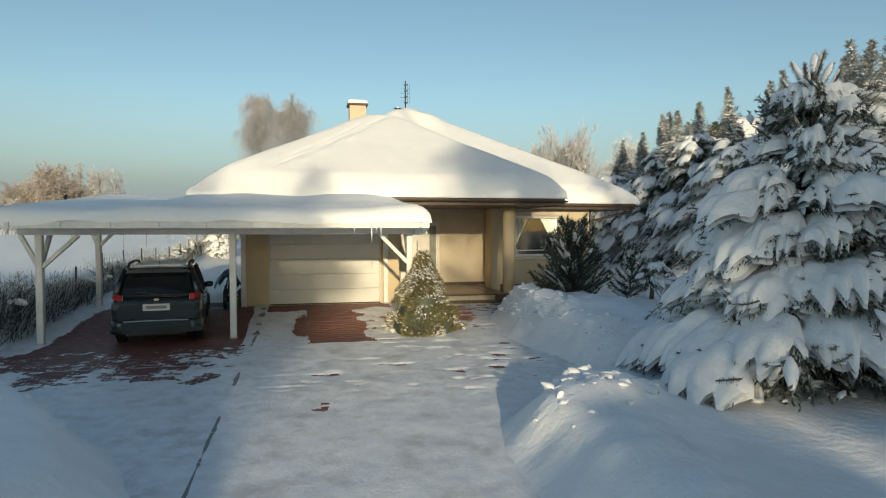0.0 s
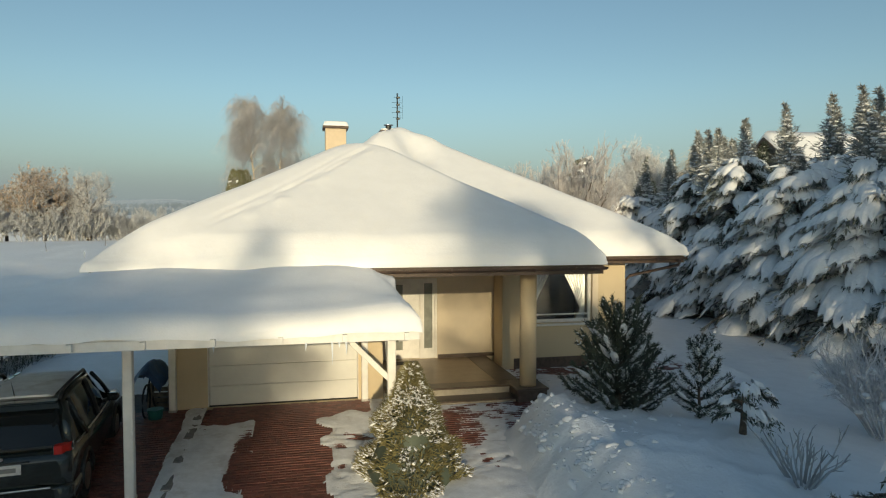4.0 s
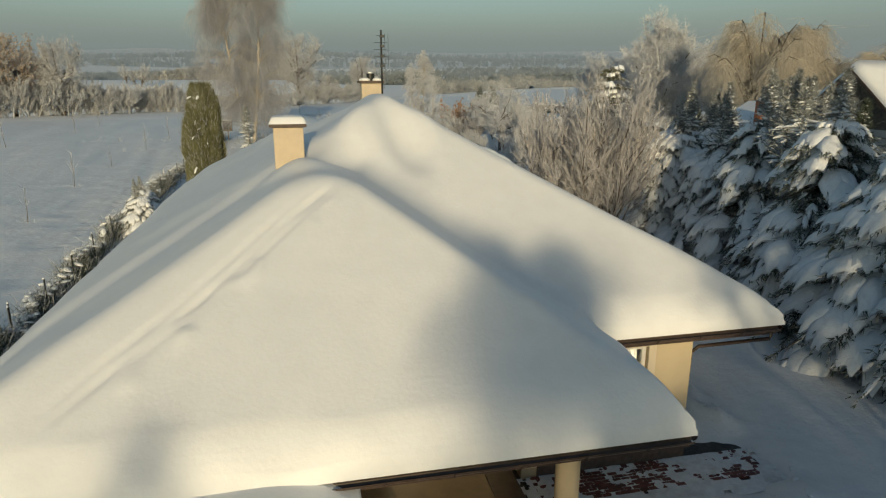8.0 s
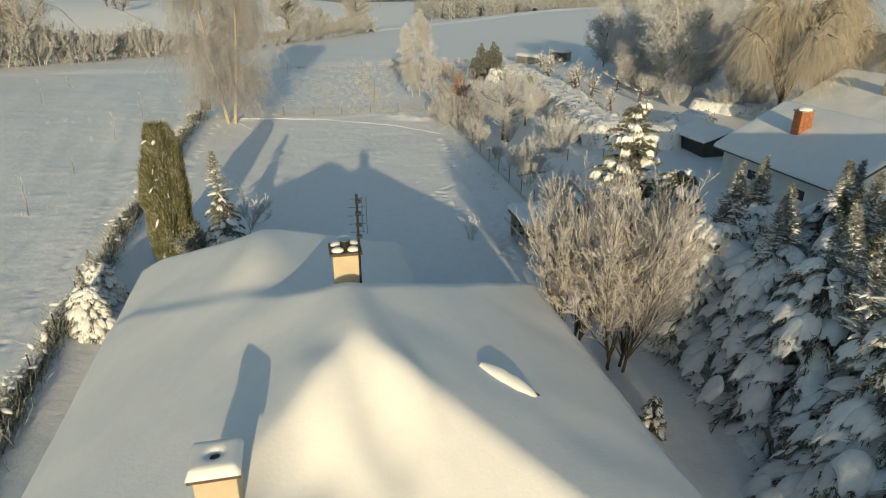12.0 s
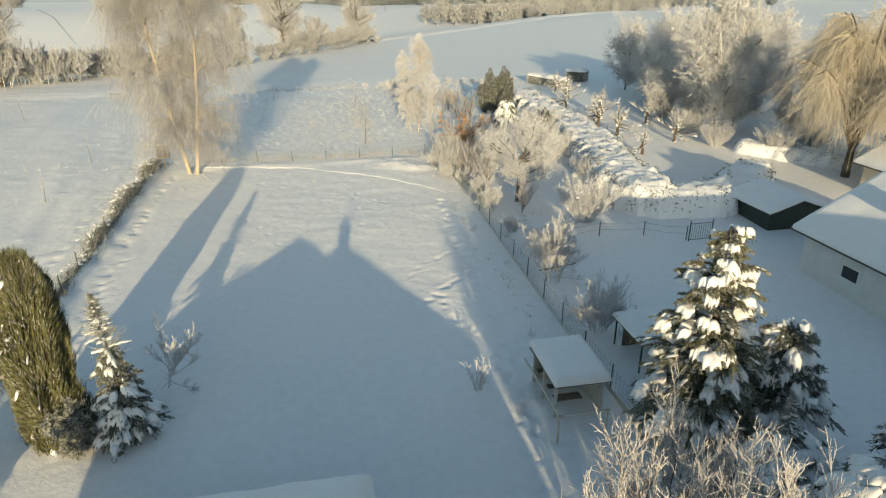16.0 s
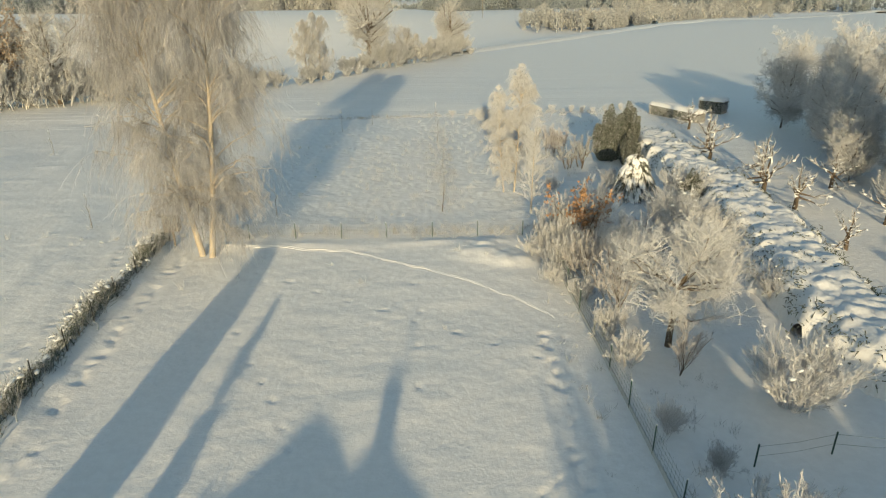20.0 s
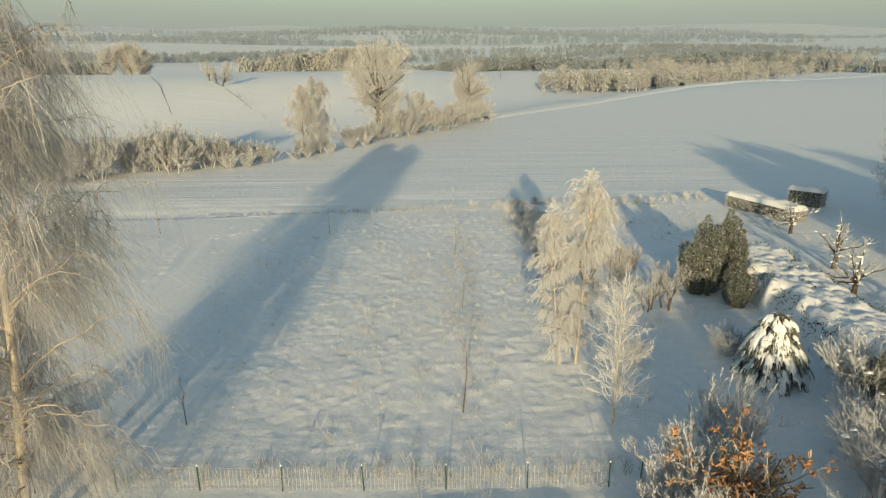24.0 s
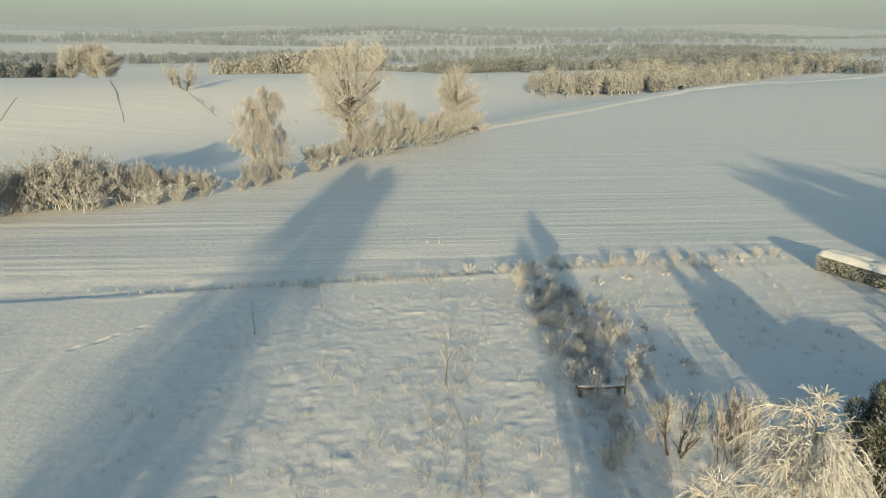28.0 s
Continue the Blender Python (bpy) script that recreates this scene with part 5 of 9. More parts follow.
def weeping_willow(label, h, r, limbs=16, strands=40, mat=None, tw=0.02):
    """A domed crown of arching limbs hung with long fringed strands."""
    a = np.arange(limbs) * 2.39996 + rng.normal(0, 0.2, limbs)
    reach = r * rng.uniform(0.35, 1.0, limbs)
    s = np.linspace(0, 1, 8)
    top = h * (1.0 - 0.32 * (reach / r) ** 2) * rng.uniform(0.9, 1.04, limbs)
    line = np.stack([reach[:, None] * np.cos(a)[:, None] * s, reach[:, None] * np.sin(a)[:, None] * s, h * 0.16 + (top - h * 0.16)[:, None] * np.sin(s * 1.75) / math.sin(1.571)], -1)
    limb = Build()
    for q in line:
        limb.tube(q + rng.normal(0, 0.1, q.shape) * s[:, None], np.linspace(0.13, 0.03, 8), 6, caps=False)
    k = np.repeat(np.arange(limbs), strands)
    t = rng.uniform(0.3, 1, len(k)) * 7
    i = np.clip(t.astype(int), 0, 6)
    P0 = line[k, i] * (1 - (t - i))[:, None] + line[k, i + 1] * (t - i)[:, None]
    D = np.stack([np.cos(a[k]), np.sin(a[k]), 0 * t], -1) * 0.5 + rng.normal(0, 0.55, (len(k), 3)) * (1, 1, 0.3)
    side = twigs(P0, D, rng.uniform(0.5, 1.8, len(k)), 0.025, 0.012, 3, 0.25, 0.05)
    n2 = 5
    C = np.repeat(side[3], n2, 0)
    pick = rng.integers(1, 4, len(C))
    S = C[np.arange(len(C)), pick]
    L = np.minimum(rng.uniform(0.1, 0.36, len(C)) * h, S[:, 2] - 0.8)
    L = np.maximum(L, 0.4)
    W = rng.normal(0, 0.4, (len(C), 3)) + (0, 0, -1) + np.repeat(D, n2, 0) * 0.3
    st = twigs(S, W, L, tw, tw * 0.5, 3, 0.0, 0.03)
    m = 7
    C2 = np.repeat(st[3], m, 0)
    u = rng.uniform(0, 2.99, len(C2))
    j = u.astype(int)
    rows = np.arange(len(C2))
    Q = C2[rows, j] * (1 - (u - j))[:, None] + C2[rows, j + 1] * (u - j)[:, None]
    fz = spikes(Q, rng.normal(0, 0.75, Q.shape) + (0, 0, -0.5), rng.uniform(0.15, 0.45, len(Q)), tw * 0.9)
    return plant("willow", label, "tree", [("trunk", [twigs([(0, 0, -0.2)], [(0, 0, 1)], [h * 0.2], 0.35, 0.25, 2, n=9)[:2]], BARK, True), ("limb_set", [(np.vstack(limb.v), np.vstack(limb.f))], BARK, True), ("crown", [side[:2], st[:2], fz], mat or FROST, False)])


def leader_tree(name, label, h, n1, mat, tw=0.013):
    lv = [dict(r=(0.07, 0.012), k=8, wob=0.008, sides=6),
          dict(n=n1, len=(0.26, 0.36), rel=True, taper=0.5, s0=0.10, keep=0.4, spread=0.5, up=0.22, r=(0.013, 0.006), k=4, sides=4, wob=0.05),
          dict(n=10, len=(0.22, 0.42), rel=True, taper=0.4, s0=0.12, keep=0.75, spread=0.45, up=0.15, r=(0.007, 0.006), k=2, wob=0.05),
          dict(n=9, len=(0.18, 0.4), rel=True, taper=0.3, s0=0.1, keep=0.75, spread=0.5, up=0.1, r=(tw, tw * 0.5), last=True)]
    g = to_height(grow(([(0, 0, 0)], [(0.0, 0.02, 1)], [h]), lv), h)
    return plant(name, label, "tree", [("trunk", [g[0]], BIRCH_BARK, True), ("limb_set", [g[1]], mat, False), ("crown", [g[2], g[3]], mat, False)])


def frosted_bush(name, label, h, r, stems=40, n2=7, n3=6, mat=None, tw=0.010, flare=0.45, category="bush", snow=0, foot=0.25):
    a = rng.uniform(0, 2 * math.pi, stems)
    q = np.sqrt(rng.uniform(0, 1, stems))
    P = np.stack([foot * r * q * np.cos(a), foot * r * q * np.sin(a), np.zeros(stems)], -1)
    D = np.stack([flare * q * np.cos(a) * r / h * 2, flare * q * np.sin(a) * r / h * 2, np.ones(stems)], -1)
    L = h * rng.uniform(0.7, 1.0, stems) * (1 - 0.45 * (foot > 0.3) * q ** 2)
    lv = [dict(r=(0.022, 0.008), k=4, wob=0.04, sides=4),
          dict(n=n2, len=(0.3, 0.5), rel=True, taper=0.5, s0=0.25, keep=0.8, spread=0.4, up=0.15, r=(0.012, tw), k=3, wob=0.05),
          dict(n=n3, len=(0.3, 0.6), rel=True, taper=0.3, s0=0.15, keep=0.8, spread=0.4, up=0.1, r=(tw, tw * 0.4), k=2, wob=0.05, last=True)]
    g = to_height(grow((P, D, L), lv), h)
    pieces = [("stem_mass", [g[0]], mat or FROST_GREY, False), ("twig_mass", [g[1], g[2]], mat or FROST_WHITE, False)]
    if snow:
        S = g[1][0][rng.integers(0, len(g[1][0]), snow)]
        pieces.append(("snow_load", [blobs(S, rng.normal(0, 1, S.shape) * (1, 1, 0.2), rng.uniform(0.12, 0.3, snow), rng.uniform(0.05, 0.12, snow), 0.6)], SNOW_TREE, True))
    return plant(name, label, category, pieces)


def spires(h, r, count):
    """Upright frosted leaders over a conifer's crown."""
    geo = []
    for k in range(count):
        t, rr = rng.uniform(0, 6.28), r * rng.uniform(0.05, 0.5) if k else 0.0
        zb, sh = h * rng.uniform(0.70, 0.86), rng.uniform(1.7, 3.0)
        m = 260
        u = rng.uniform(0, 1, m) ** 0.75
        a = rng.uniform(0, 6.28, m)
        lean = np.array((rng.normal(0, 0.06), rng.normal(0, 0.06)))
        base = np.stack([rr * math.cos(t) + lean[0] * sh * u, rr * math.sin(t) + lean[1] * sh * u, zb + sh * u], -1)
        W = np.stack([np.cos(a), np.sin(a), rng.uniform(0.1, 0.9, m)], -1)
        ln = 0.95 * (1.0 - u) ** 1.15 * rng.uniform(0.3, 1.2, m) + 0.03
        q = np.repeat(base, 5, 0) + np.repeat(W * ln[:, None], 5, 0) * rng.uniform(0.1, 0.9, (5 * m, 1))
        geo.append(("spire", [twigs([(rr * math.cos(t), rr * math.sin(t), zb)], [(lean[0], lean[1], 1)], [sh * 0.95], 0.03, 0.008, 3)[:2]], BARK, False))
        geo.append(("frosted_tip", [spikes(base, W, ln, 0.018), spikes(q, np.repeat(W, 5, 0) + rng.normal(0, 0.5, (5 * m, 3)), rng.uniform(0.08, 0.2, 5 * m), 0.016)], NEEDLE_FROST if k % 4 != 3 else NEEDLE, False))
        w = rng.uniform(0, 1, m) < 0.3
        geo.append(("tip_snow", [blobs(base[w], W[w] * (1, 1, 0.3), ln[w] * 0.9, 0.03 + 0.05 * (1 - u[w]), 0.7, 3, 5, 0.2)], SNOW_TREE, True))
    return geo


def conifer(label, h, r, nb=70, low=0.06, full=0.5, rise=0.25, droop=0.55, per=5, pad=0.8, thick=0.12, snow=0.8, shoots=12, foliage=10, needle_len=0.17, needle=None, spire=0, name="spruce_tree", tiers=0, frosty=0.3, bare_low=0.0, fingers=2.4, fine=(6, 9), broad=(0.34, 0.6), deep=0.12, brush=0):
    """A snow-laden conifer: sagging boughs of hanging needle sprays, with lobed cushions of snow lying on them."""
    z = low + (0.96 - low) * rng.uniform(0, 1, nb) ** 1.1
    if tiers:
        z = low + (0.96 - low) * (np.floor(rng.uniform(0, 1, nb) ** 1.15 * tiers) + rng.uniform(0, 0.6, nb)) / tiers
    z = np.sort(z) * h
    az = np.arange(nb) * 2.39996 + rng.normal(0, 0.25, nb)
    prof = np.clip(1 - (z / h - low) / (1 - low), 0.04, 1) ** full
    L = r * prof * (rng.uniform(0.72, 1.08, nb) + 0.25 * lattice(az * 1.3 + 50, z * 0.9, int(h * 10)))
    out = np.stack([np.cos(az), np.sin(az), np.zeros(nb)], -1)
    perp = np.stack([-np.sin(az), np.cos(az), np.zeros(nb)], -1)

    def on(i, s):
        p = out[i] * (L[i] * s)[:, None]
        p[:, 2] = z[i] + L[i] * (rise * s - droop * s * s)
        p[:, 2] = np.maximum(p[:, 2], 0.12)
        return p
    s_ax = np.linspace(0, 1, 5)
    limb = Build()
    for i in range(nb):
        limb.tube(on(np.full(5, i), s_ax), np.linspace(0.03, 0.008, 5) * (0.5 + L[i] / r), 4, caps=False)
    # needle sprays on side shoots
    i = np.repeat(np.arange(nb), shoots)
    s = rng.uniform(0.12, 1.0, len(i))
    way = rng.choice((-1.0, 1.0), len(i)) * rng.uniform(0.2, 1.0, len(i)) * (1.2 - 0.75 * s)
    P = on(i, s)
    D = out[i] * (0.5 + 0.5 * s)[:, None] + perp[i] * way[:, None]
    D[:, 2] = rise - 1.7 * droop * s - 0.15
    D /= np.linalg.norm(D, axis=1)[:, None]
    FL = np.maximum(0.15, L[i] * rng.uniform(0.2, 0.4, len(i)) * (1.15 - 0.45 * s))
    q = np.repeat(np.arange(len(P)), foliage)
    t = rng.uniform(0.05, 1.0, len(q))[:, None]
    Q = P[q] + D[q] * FL[q][:, None] * t
    Q[:, 2] -= 0.3 * FL[q] * t[:, 0] ** 2 + 0.01
    W = D[q] * 0.9 + rng.normal(0, 0.45, (len(q), 3)) - (0, 0, 0.25)
    # snow cushions
    load = np.nonzero((rng.uniform(0, 1, nb) < snow) & (L > 0.22) & (z > bare_low * h))[0]
    k = np.repeat(load, per)
    u = rng.uniform(0.22, 0.86, len(k))
    k, u = k[u * L[k] > 0.1], u[u * L[k] > 0.1]
    off = rng.normal(0, 0.24, len(k)) * np.minimum(L[k], 2.2) * (1.15 - 0.7 * u)
    C = on(k, u) + perp[k] * off[:, None]
    C[:, 2] += 0.04 - 0.25 * np.abs(off)
    PW = out[k] + perp[k] * (0.9 * off / (0.3 * L[k] + 0.1))[:, None].clip(-1.2, 1.2)
    PW[:, 2] = rise - 2 * droop * u
    size = np.clip(L[k] * rng.uniform(0.28, 0.55, len(k)), 0.16, pad)
    vs, fs, tips = pads(C, PW, size, size * rng.uniform(*broad, len(k)), thick * (0.45 + 0.7 * size), 0.6 * droop + 0.25, fingers, *fine, deep)
    dab = rng.integers(0, len(P), 4 + int(len(P) * 0.26 * snow))
    bv, bf = blobs(P[dab] + (0, 0, 0.02), D[dab], FL[dab] * 0.7, np.minimum(FL[dab] * 0.16, 0.08), 0.6, 4, 6, 0.35)
    T2 = np.repeat(tips, 3, 0) + rng.normal(0, 0.04, (len(tips) * 3, 3)) - (0, 0, 0.02)
    Q = np.vstack([Q, T2])
    W = np.vstack([W, T2 / (np.linalg.norm(T2[:, :2], axis=1)[:, None] + 0.1) * (0.8, 0.8, 0) + rng.normal(0, 0.4, T2.shape) + (0, 0, -0.8)])
    mix = rng.uniform(0, 1, len(Q)) < frosty
    ln = needle_len * rng.uniform(0.65, 1.4, len(Q))
    geo = [("trunk", [(lambda b: (np.vstack(b.v), b.f[0]))(Build().tube([(0, 0, -0.1), (0.02, 0, h * 0.5), (0, 0, h * 0.97)], [0.05 + 0.018 * h, 0.03 + 0.009 * h, 0.015], 8, caps=False))], BARK, True),
           ("bough_wood", [(np.vstack(limb.v), np.vstack(limb.f))], BARK, False),
           ("needles", [spikes(Q[~mix], W[~mix], ln[~mix], 0.10 * needle_len + 0.006)], needle or NEEDLE, False),
           ("frosted_needles", [spikes(Q[mix], W[mix], ln[mix], 0.10 * needle_len + 0.006)], NEEDLE_FROST, False),
           ("snow_load", [(vs, fs), (bv, bf)], SNOW_TREE, True)]
    if brush:
        # stout finger shoots thick with frosted needles, standing out between the cushions
        k = rng.integers(0, nb, brush)
        u = rng.uniform(0.55, 1.04, brush)
        B = on(k, u) + perp[k] * (rng.normal(0, 0.2, brush) * L[k])[:, None] - (0, 0, 0.03)
        W = out[k] * 0.8 + perp[k] * rng.normal(0, 0.55, brush)[:, None]
        W[:, 2] = rng.uniform(-0.35, 0.5, brush) + 0.6 * (z[k] / h) ** 2
        bl = rng.uniform(0.14, 0.34, brush)
        v1, f1, _, C1 = twigs(B, W, bl, 0.011, 0.007, 2, -0.1, 0.03, 4)
        m = 64
        q = np.repeat(np.arange(brush), m)
        t = rng.uniform(0.05, 1, len(q)) * 2
        i = np.clip(t.astype(int), 0, 1)
        N = C1[q, i] * (1 - (t - i))[:, None] + C1[q, i + 1] * (t - i)[:, None]
        W /= np.linalg.norm(W, axis=1)[:, None]
        way = W[q] * 0.55 + rng.normal(0, 0.6, N.shape)
        mk = rng.uniform(0, 1, len(q)) < 0.6
        nl = rng.uniform(0.04, 0.07, len(q))
        geo.append(("finger_wood", [(v1, f1)], BARK, False))
        geo.append(("finger_needles", [spikes(N[mk], way[mk], nl[mk], 0.0055)], NEEDLE_FROST, False))
        geo.append(("finger_needles", [spikes(N[~mk], way[~mk], nl[~mk], 0.0055)], needle or NEEDLE, False))
        w = rng.uniform(0, 1, brush) < 0.5
        geo.append(("finger_snow", [blobs(B[w] + (0, 0, 0.03), W[w], bl[w] * 0.8, rng.uniform(0.03, 0.06, w.sum()), 0.6, 4, 6, 0.1)], SNOW_TREE, True))
    return plant(name, label, "tree", geo + spires(h, r, spire))


def candelabra(tree, h):
    """The spread fingers of a spruce's topmost shoots, furred with frosted needles."""
    a = np.arange(17) * 2.39996
    zz = h * np.linspace(0.74, 1.0, 17)
    P = np.stack([0.05 * np.cos(a), 0.05 * np.sin(a), zz - 0.3], -1)
    lift = np.linspace(0.45, 1.7, 17)
    W = np.stack([np.cos(a), np.sin(a), lift], -1)
    W /= np.linalg.norm(W, axis=1)[:, None]
    ln = np.linspace(0.75, 0.34, 17)
    v, f, tips, C = twigs(P, W, ln, 0.022, 0.012, 4, -0.18, 0.0, 6)
    n = 260
    t = rng.uniform(0.12, 1, (17, n)) * 4
    i = np.clip(t.astype(int), 0, 3)
    rows = np.arange(17)[:, None]
    Q = (C[rows, i] * (1 - (t - i))[..., None] + C[rows, i + 1] * (t - i)[..., None]).reshape(-1, 3)
    way = np.repeat(W, n, 0) * 0.6 + rng.normal(0, 0.6, Q.shape)
    joined("shoot_wood", "", "", [(v, f)], BARK, parent=tree)
    joined("shoot_needles", "", "", [spikes(Q, way, rng.uniform(0.05, 0.085, len(Q)), 0.007)], NEEDLE_FROST, parent=tree)["kind"] = "stuff"
    joined("shoot_snow", "", "", [blobs(C[:, 1] + (0, 0, 0.03), C[:, 4] - C[:, 1], ln * 0.85, rng.uniform(0.035, 0.07, 17), 0.6, 6, 8, -0.05)], SNOW_TREE, True, tree)
    return tree


def weeping_birch(label, h, r, lean=(0.0, 0.0), bend=0.0, limbs=52, side=9, strands=15, fall=(1.0, 3.2), tw=0.0085, mat=None, name="birch_tree", low=0.13, thick=1.0, arch=0.5, loose=0.24, fur=4, drop=0.8, dense_low=0.9, leader=0):
    """A birch whose rising limbs end in curtains of long hanging twigs, from the crown's point down close to the ground."""
    s = np.linspace(0, 1, 12)
    stem = np.stack([lean[0] * h * s + bend * np.sin(s * 3.0), lean[1] * h * s + 0.1 * np.sin(s * 5), h * s], -1)
    trunk = Build().tube(stem, (0.17 * (1 - s) + 0.018) * thick * h / 17, 9, caps=False)
    at = low + (0.95 - low) * rng.uniform(0, 1, limbs) ** dense_low
    a = np.arange(limbs) * 2.39996 + rng.normal(0, 0.3, limbs)
    P = np.stack([np.interp(at, s, stem[:, c]) for c in range(3)], -1)
    prof = np.interp(at, [0, 0.12, 0.3, 0.6, 0.85, 1.0], [1.15, 1.3, 1.25, 1.0, 0.62, 0.15])
    reach = r * prof * rng.uniform(0.55, 1.1, limbs)
    D = np.stack([np.cos(a), np.sin(a), np.interp(at, [0, 0.4, 1], [0.5, 1.0, 1.6]) * rng.uniform(0.7, 1.3, limbs)], -1)
    v1, f1, _, C1 = twigs(P, D, reach * np.linalg.norm(D, axis=1) * 1.05, 0.042 * thick, 0.010, 6, arch, 0.04, 5)
    k = np.repeat(np.arange(limbs), side)
    u = rng.uniform(0.12, 1.0, len(k)) * 6
    i = np.clip(u.astype(int), 0, 5)
    B = C1[k, i] * (1 - (u - i))[:, None] + C1[k, i + 1] * (u - i)[:, None]
    W = D[k] * (0.55, 0.55, 0.25) + rng.normal(0, 0.55, (len(k), 3))
    v2, f2, _, C2 = twigs(B, W, rng.uniform(0.4, 1.6, len(k)) * h / 17, 0.014, 0.007, 4, 0.5, 0.07, 4)
    q = np.repeat(np.arange(len(k)), strands)
    u = rng.uniform(0.1, 1.0, len(q)) * 4
    i = np.clip(u.astype(int), 0, 3)
    S = C2[q, i] * (1 - (u - i))[:, None] + C2[q, i + 1] * (u - i)[:, None]
    ln = np.clip(rng.uniform(fall[0], fall[1], len(q)) * h / 17, 0.2, np.maximum(S[:, 2] - 0.055 * h * rng.uniform(0.7, 2.2, len(q)), 0.25))
    out = S - np.stack([np.interp(S[:, 2] / h, s, stem[:, 0]), np.interp(S[:, 2] / h, s, stem[:, 1]), S[:, 2]], -1)
    out /= np.linalg.norm(out, axis=1)[:, None] + 1e-6
    W = (0, 0, -drop) + (1.1 - 1.1 * drop) * out + rng.normal(0, loose, S.shape)
    v3, f3, _, C3 = twigs(S, W, ln, tw, tw * 0.5, 4, 1.05 - drop, 0.035)
    n = fur
    q = np.repeat(np.arange(len(S)), n)
    u = rng.uniform(0.1, 1.0, len(q)) * 4
    i = np.clip(u.astype(int), 0, 3)
    T = C3[q, i] * (1 - (u - i))[:, None] + C3[q, i + 1] * (u - i)[:, None]
    v4, f4 = spikes(T, (0, 0, 0.2 - drop) + rng.normal(0, 0.7, T.shape), rng.uniform(0.08, 0.24, len(T)) * max(h / 17, 0.6), tw * 0.85)
    pieces = [("trunk", [(np.vstack(trunk.v), trunk.f[0])], BIRCH_BARK, True), ("limb_set", [(v1, f1)], BIRCH_BARK, True), ("crown", [(v2, f2), (v3, f3)], mat or BIRCH_TWIG, False), ("frost_spray", [(v4, f4)], mat or FROST, False)]
    if leader:
        # the upright top with its slanting side shoots, stiff with rime
        u = np.linspace(0.82, 1.04, leader)
        a = np.arange(leader) * 2.39996
        B = np.stack([np.interp(u, s, stem[:, 0]), np.interp(u, s, stem[:, 1]), np.minimum(u, 1.02) * h], -1)
        W = np.stack([np.cos(a), np.sin(a), rng.uniform(0.5, 1.0, leader)], -1)
        v5, f5, _, C5 = twigs(B, W, (1.06 - u) / 0.24 * 0.95 * rng.uniform(0.7, 1.2, leader) + 0.12, tw * 1.5, tw, 4, 0.1, 0.05, 4)
        q = np.repeat(np.arange(leader), 16)
        t = rng.uniform(0.15, 1.0, len(q)) * 4
        i = np.clip(t.astype(int), 0, 3)
        T = C5[q, i] * (1 - (t - i))[:, None] + C5[q, i + 1] * (t - i)[:, None]
        v6, f6, _, _ = twigs(T, W[q] * 0.7 + rng.normal(0, 0.6, T.shape), rng.uniform(0.08, 0.26, len(q)), tw, tw * 0.6, 2, 0.1, 0.08)
        v7, f7, _, _ = twigs([stem[-1] - (0, 0, 0.3)], [(0.03, 0.0, 1)], [0.8], 0.016, 0.008, 3)
        pieces.append(("leader", [(v5, f5), (v6, f6), (v7, f7)], mat or BIRCH_TWIG, False))
    return plant(name, label, "tree", pieces)


def antler_tree(name, label, h, wide, stems=2, n1=12, n2=9, n3=8, n4=3, mat=None, tw=0.014, trunk=0.22, category="tree", bark=None, thick=1.0, foot=0.25):
    """A vase of rising limbs that end in stubby upright twigs thick with rime."""
    a = np.arange(stems) * 2.4 + 0.6
    P = np.stack([foot * np.cos(a), foot * np.sin(a), np.full(stems, -0.15)], -1)
    D = np.stack([0.5 * wide * np.cos(a), 0.5 * wide * np.sin(a), np.ones(stems)], -1)
    lv = [dict(r=(0.075 * thick, 0.05 * thick), k=4, wob=0.03, sides=7),
          dict(n=n1, len=(h * 0.42, h * 0.72), taper=0.0, s0=0.35, keep=0.8, spread=wide, up=0.30, sag=-0.15, r=(0.03 * thick, 0.013), k=6, sides=5, wob=0.04),
          dict(n=n2, len=(0.25, 0.5), rel=True, taper=0.45, s0=0.2, keep=0.7, spread=0.42, up=0.35, sag=-0.2, r=(0.015, 0.012), k=4, wob=0.05, sides=4),
          dict(n=n3, len=(0.3, 0.6), rel=True, taper=0.2, s0=0.12, keep=0.65, spread=0.42, up=0.4, sag=-0.15, r=(tw, tw * 0.75), k=3, wob=0.06, sides=4),
          dict(n=n4, len=(0.3, 0.55), rel=True, taper=0.2, s0=0.25, keep=0.7, spread=0.45, up=0.3, r=(tw * 0.85, tw * 0.5), k=2, wob=0.06)]
    g = to_height(grow((P, D, [h * trunk] * stems), lv), h)
    return plant(name, label, category, [("trunk" if stems == 1 else "stem_set", [g[0]], bark or BARK, True), ("limb_set", [g[1]], bark or BARK, True), ("crown", [g[2], g[3], g[4]], mat or FROST, False)])


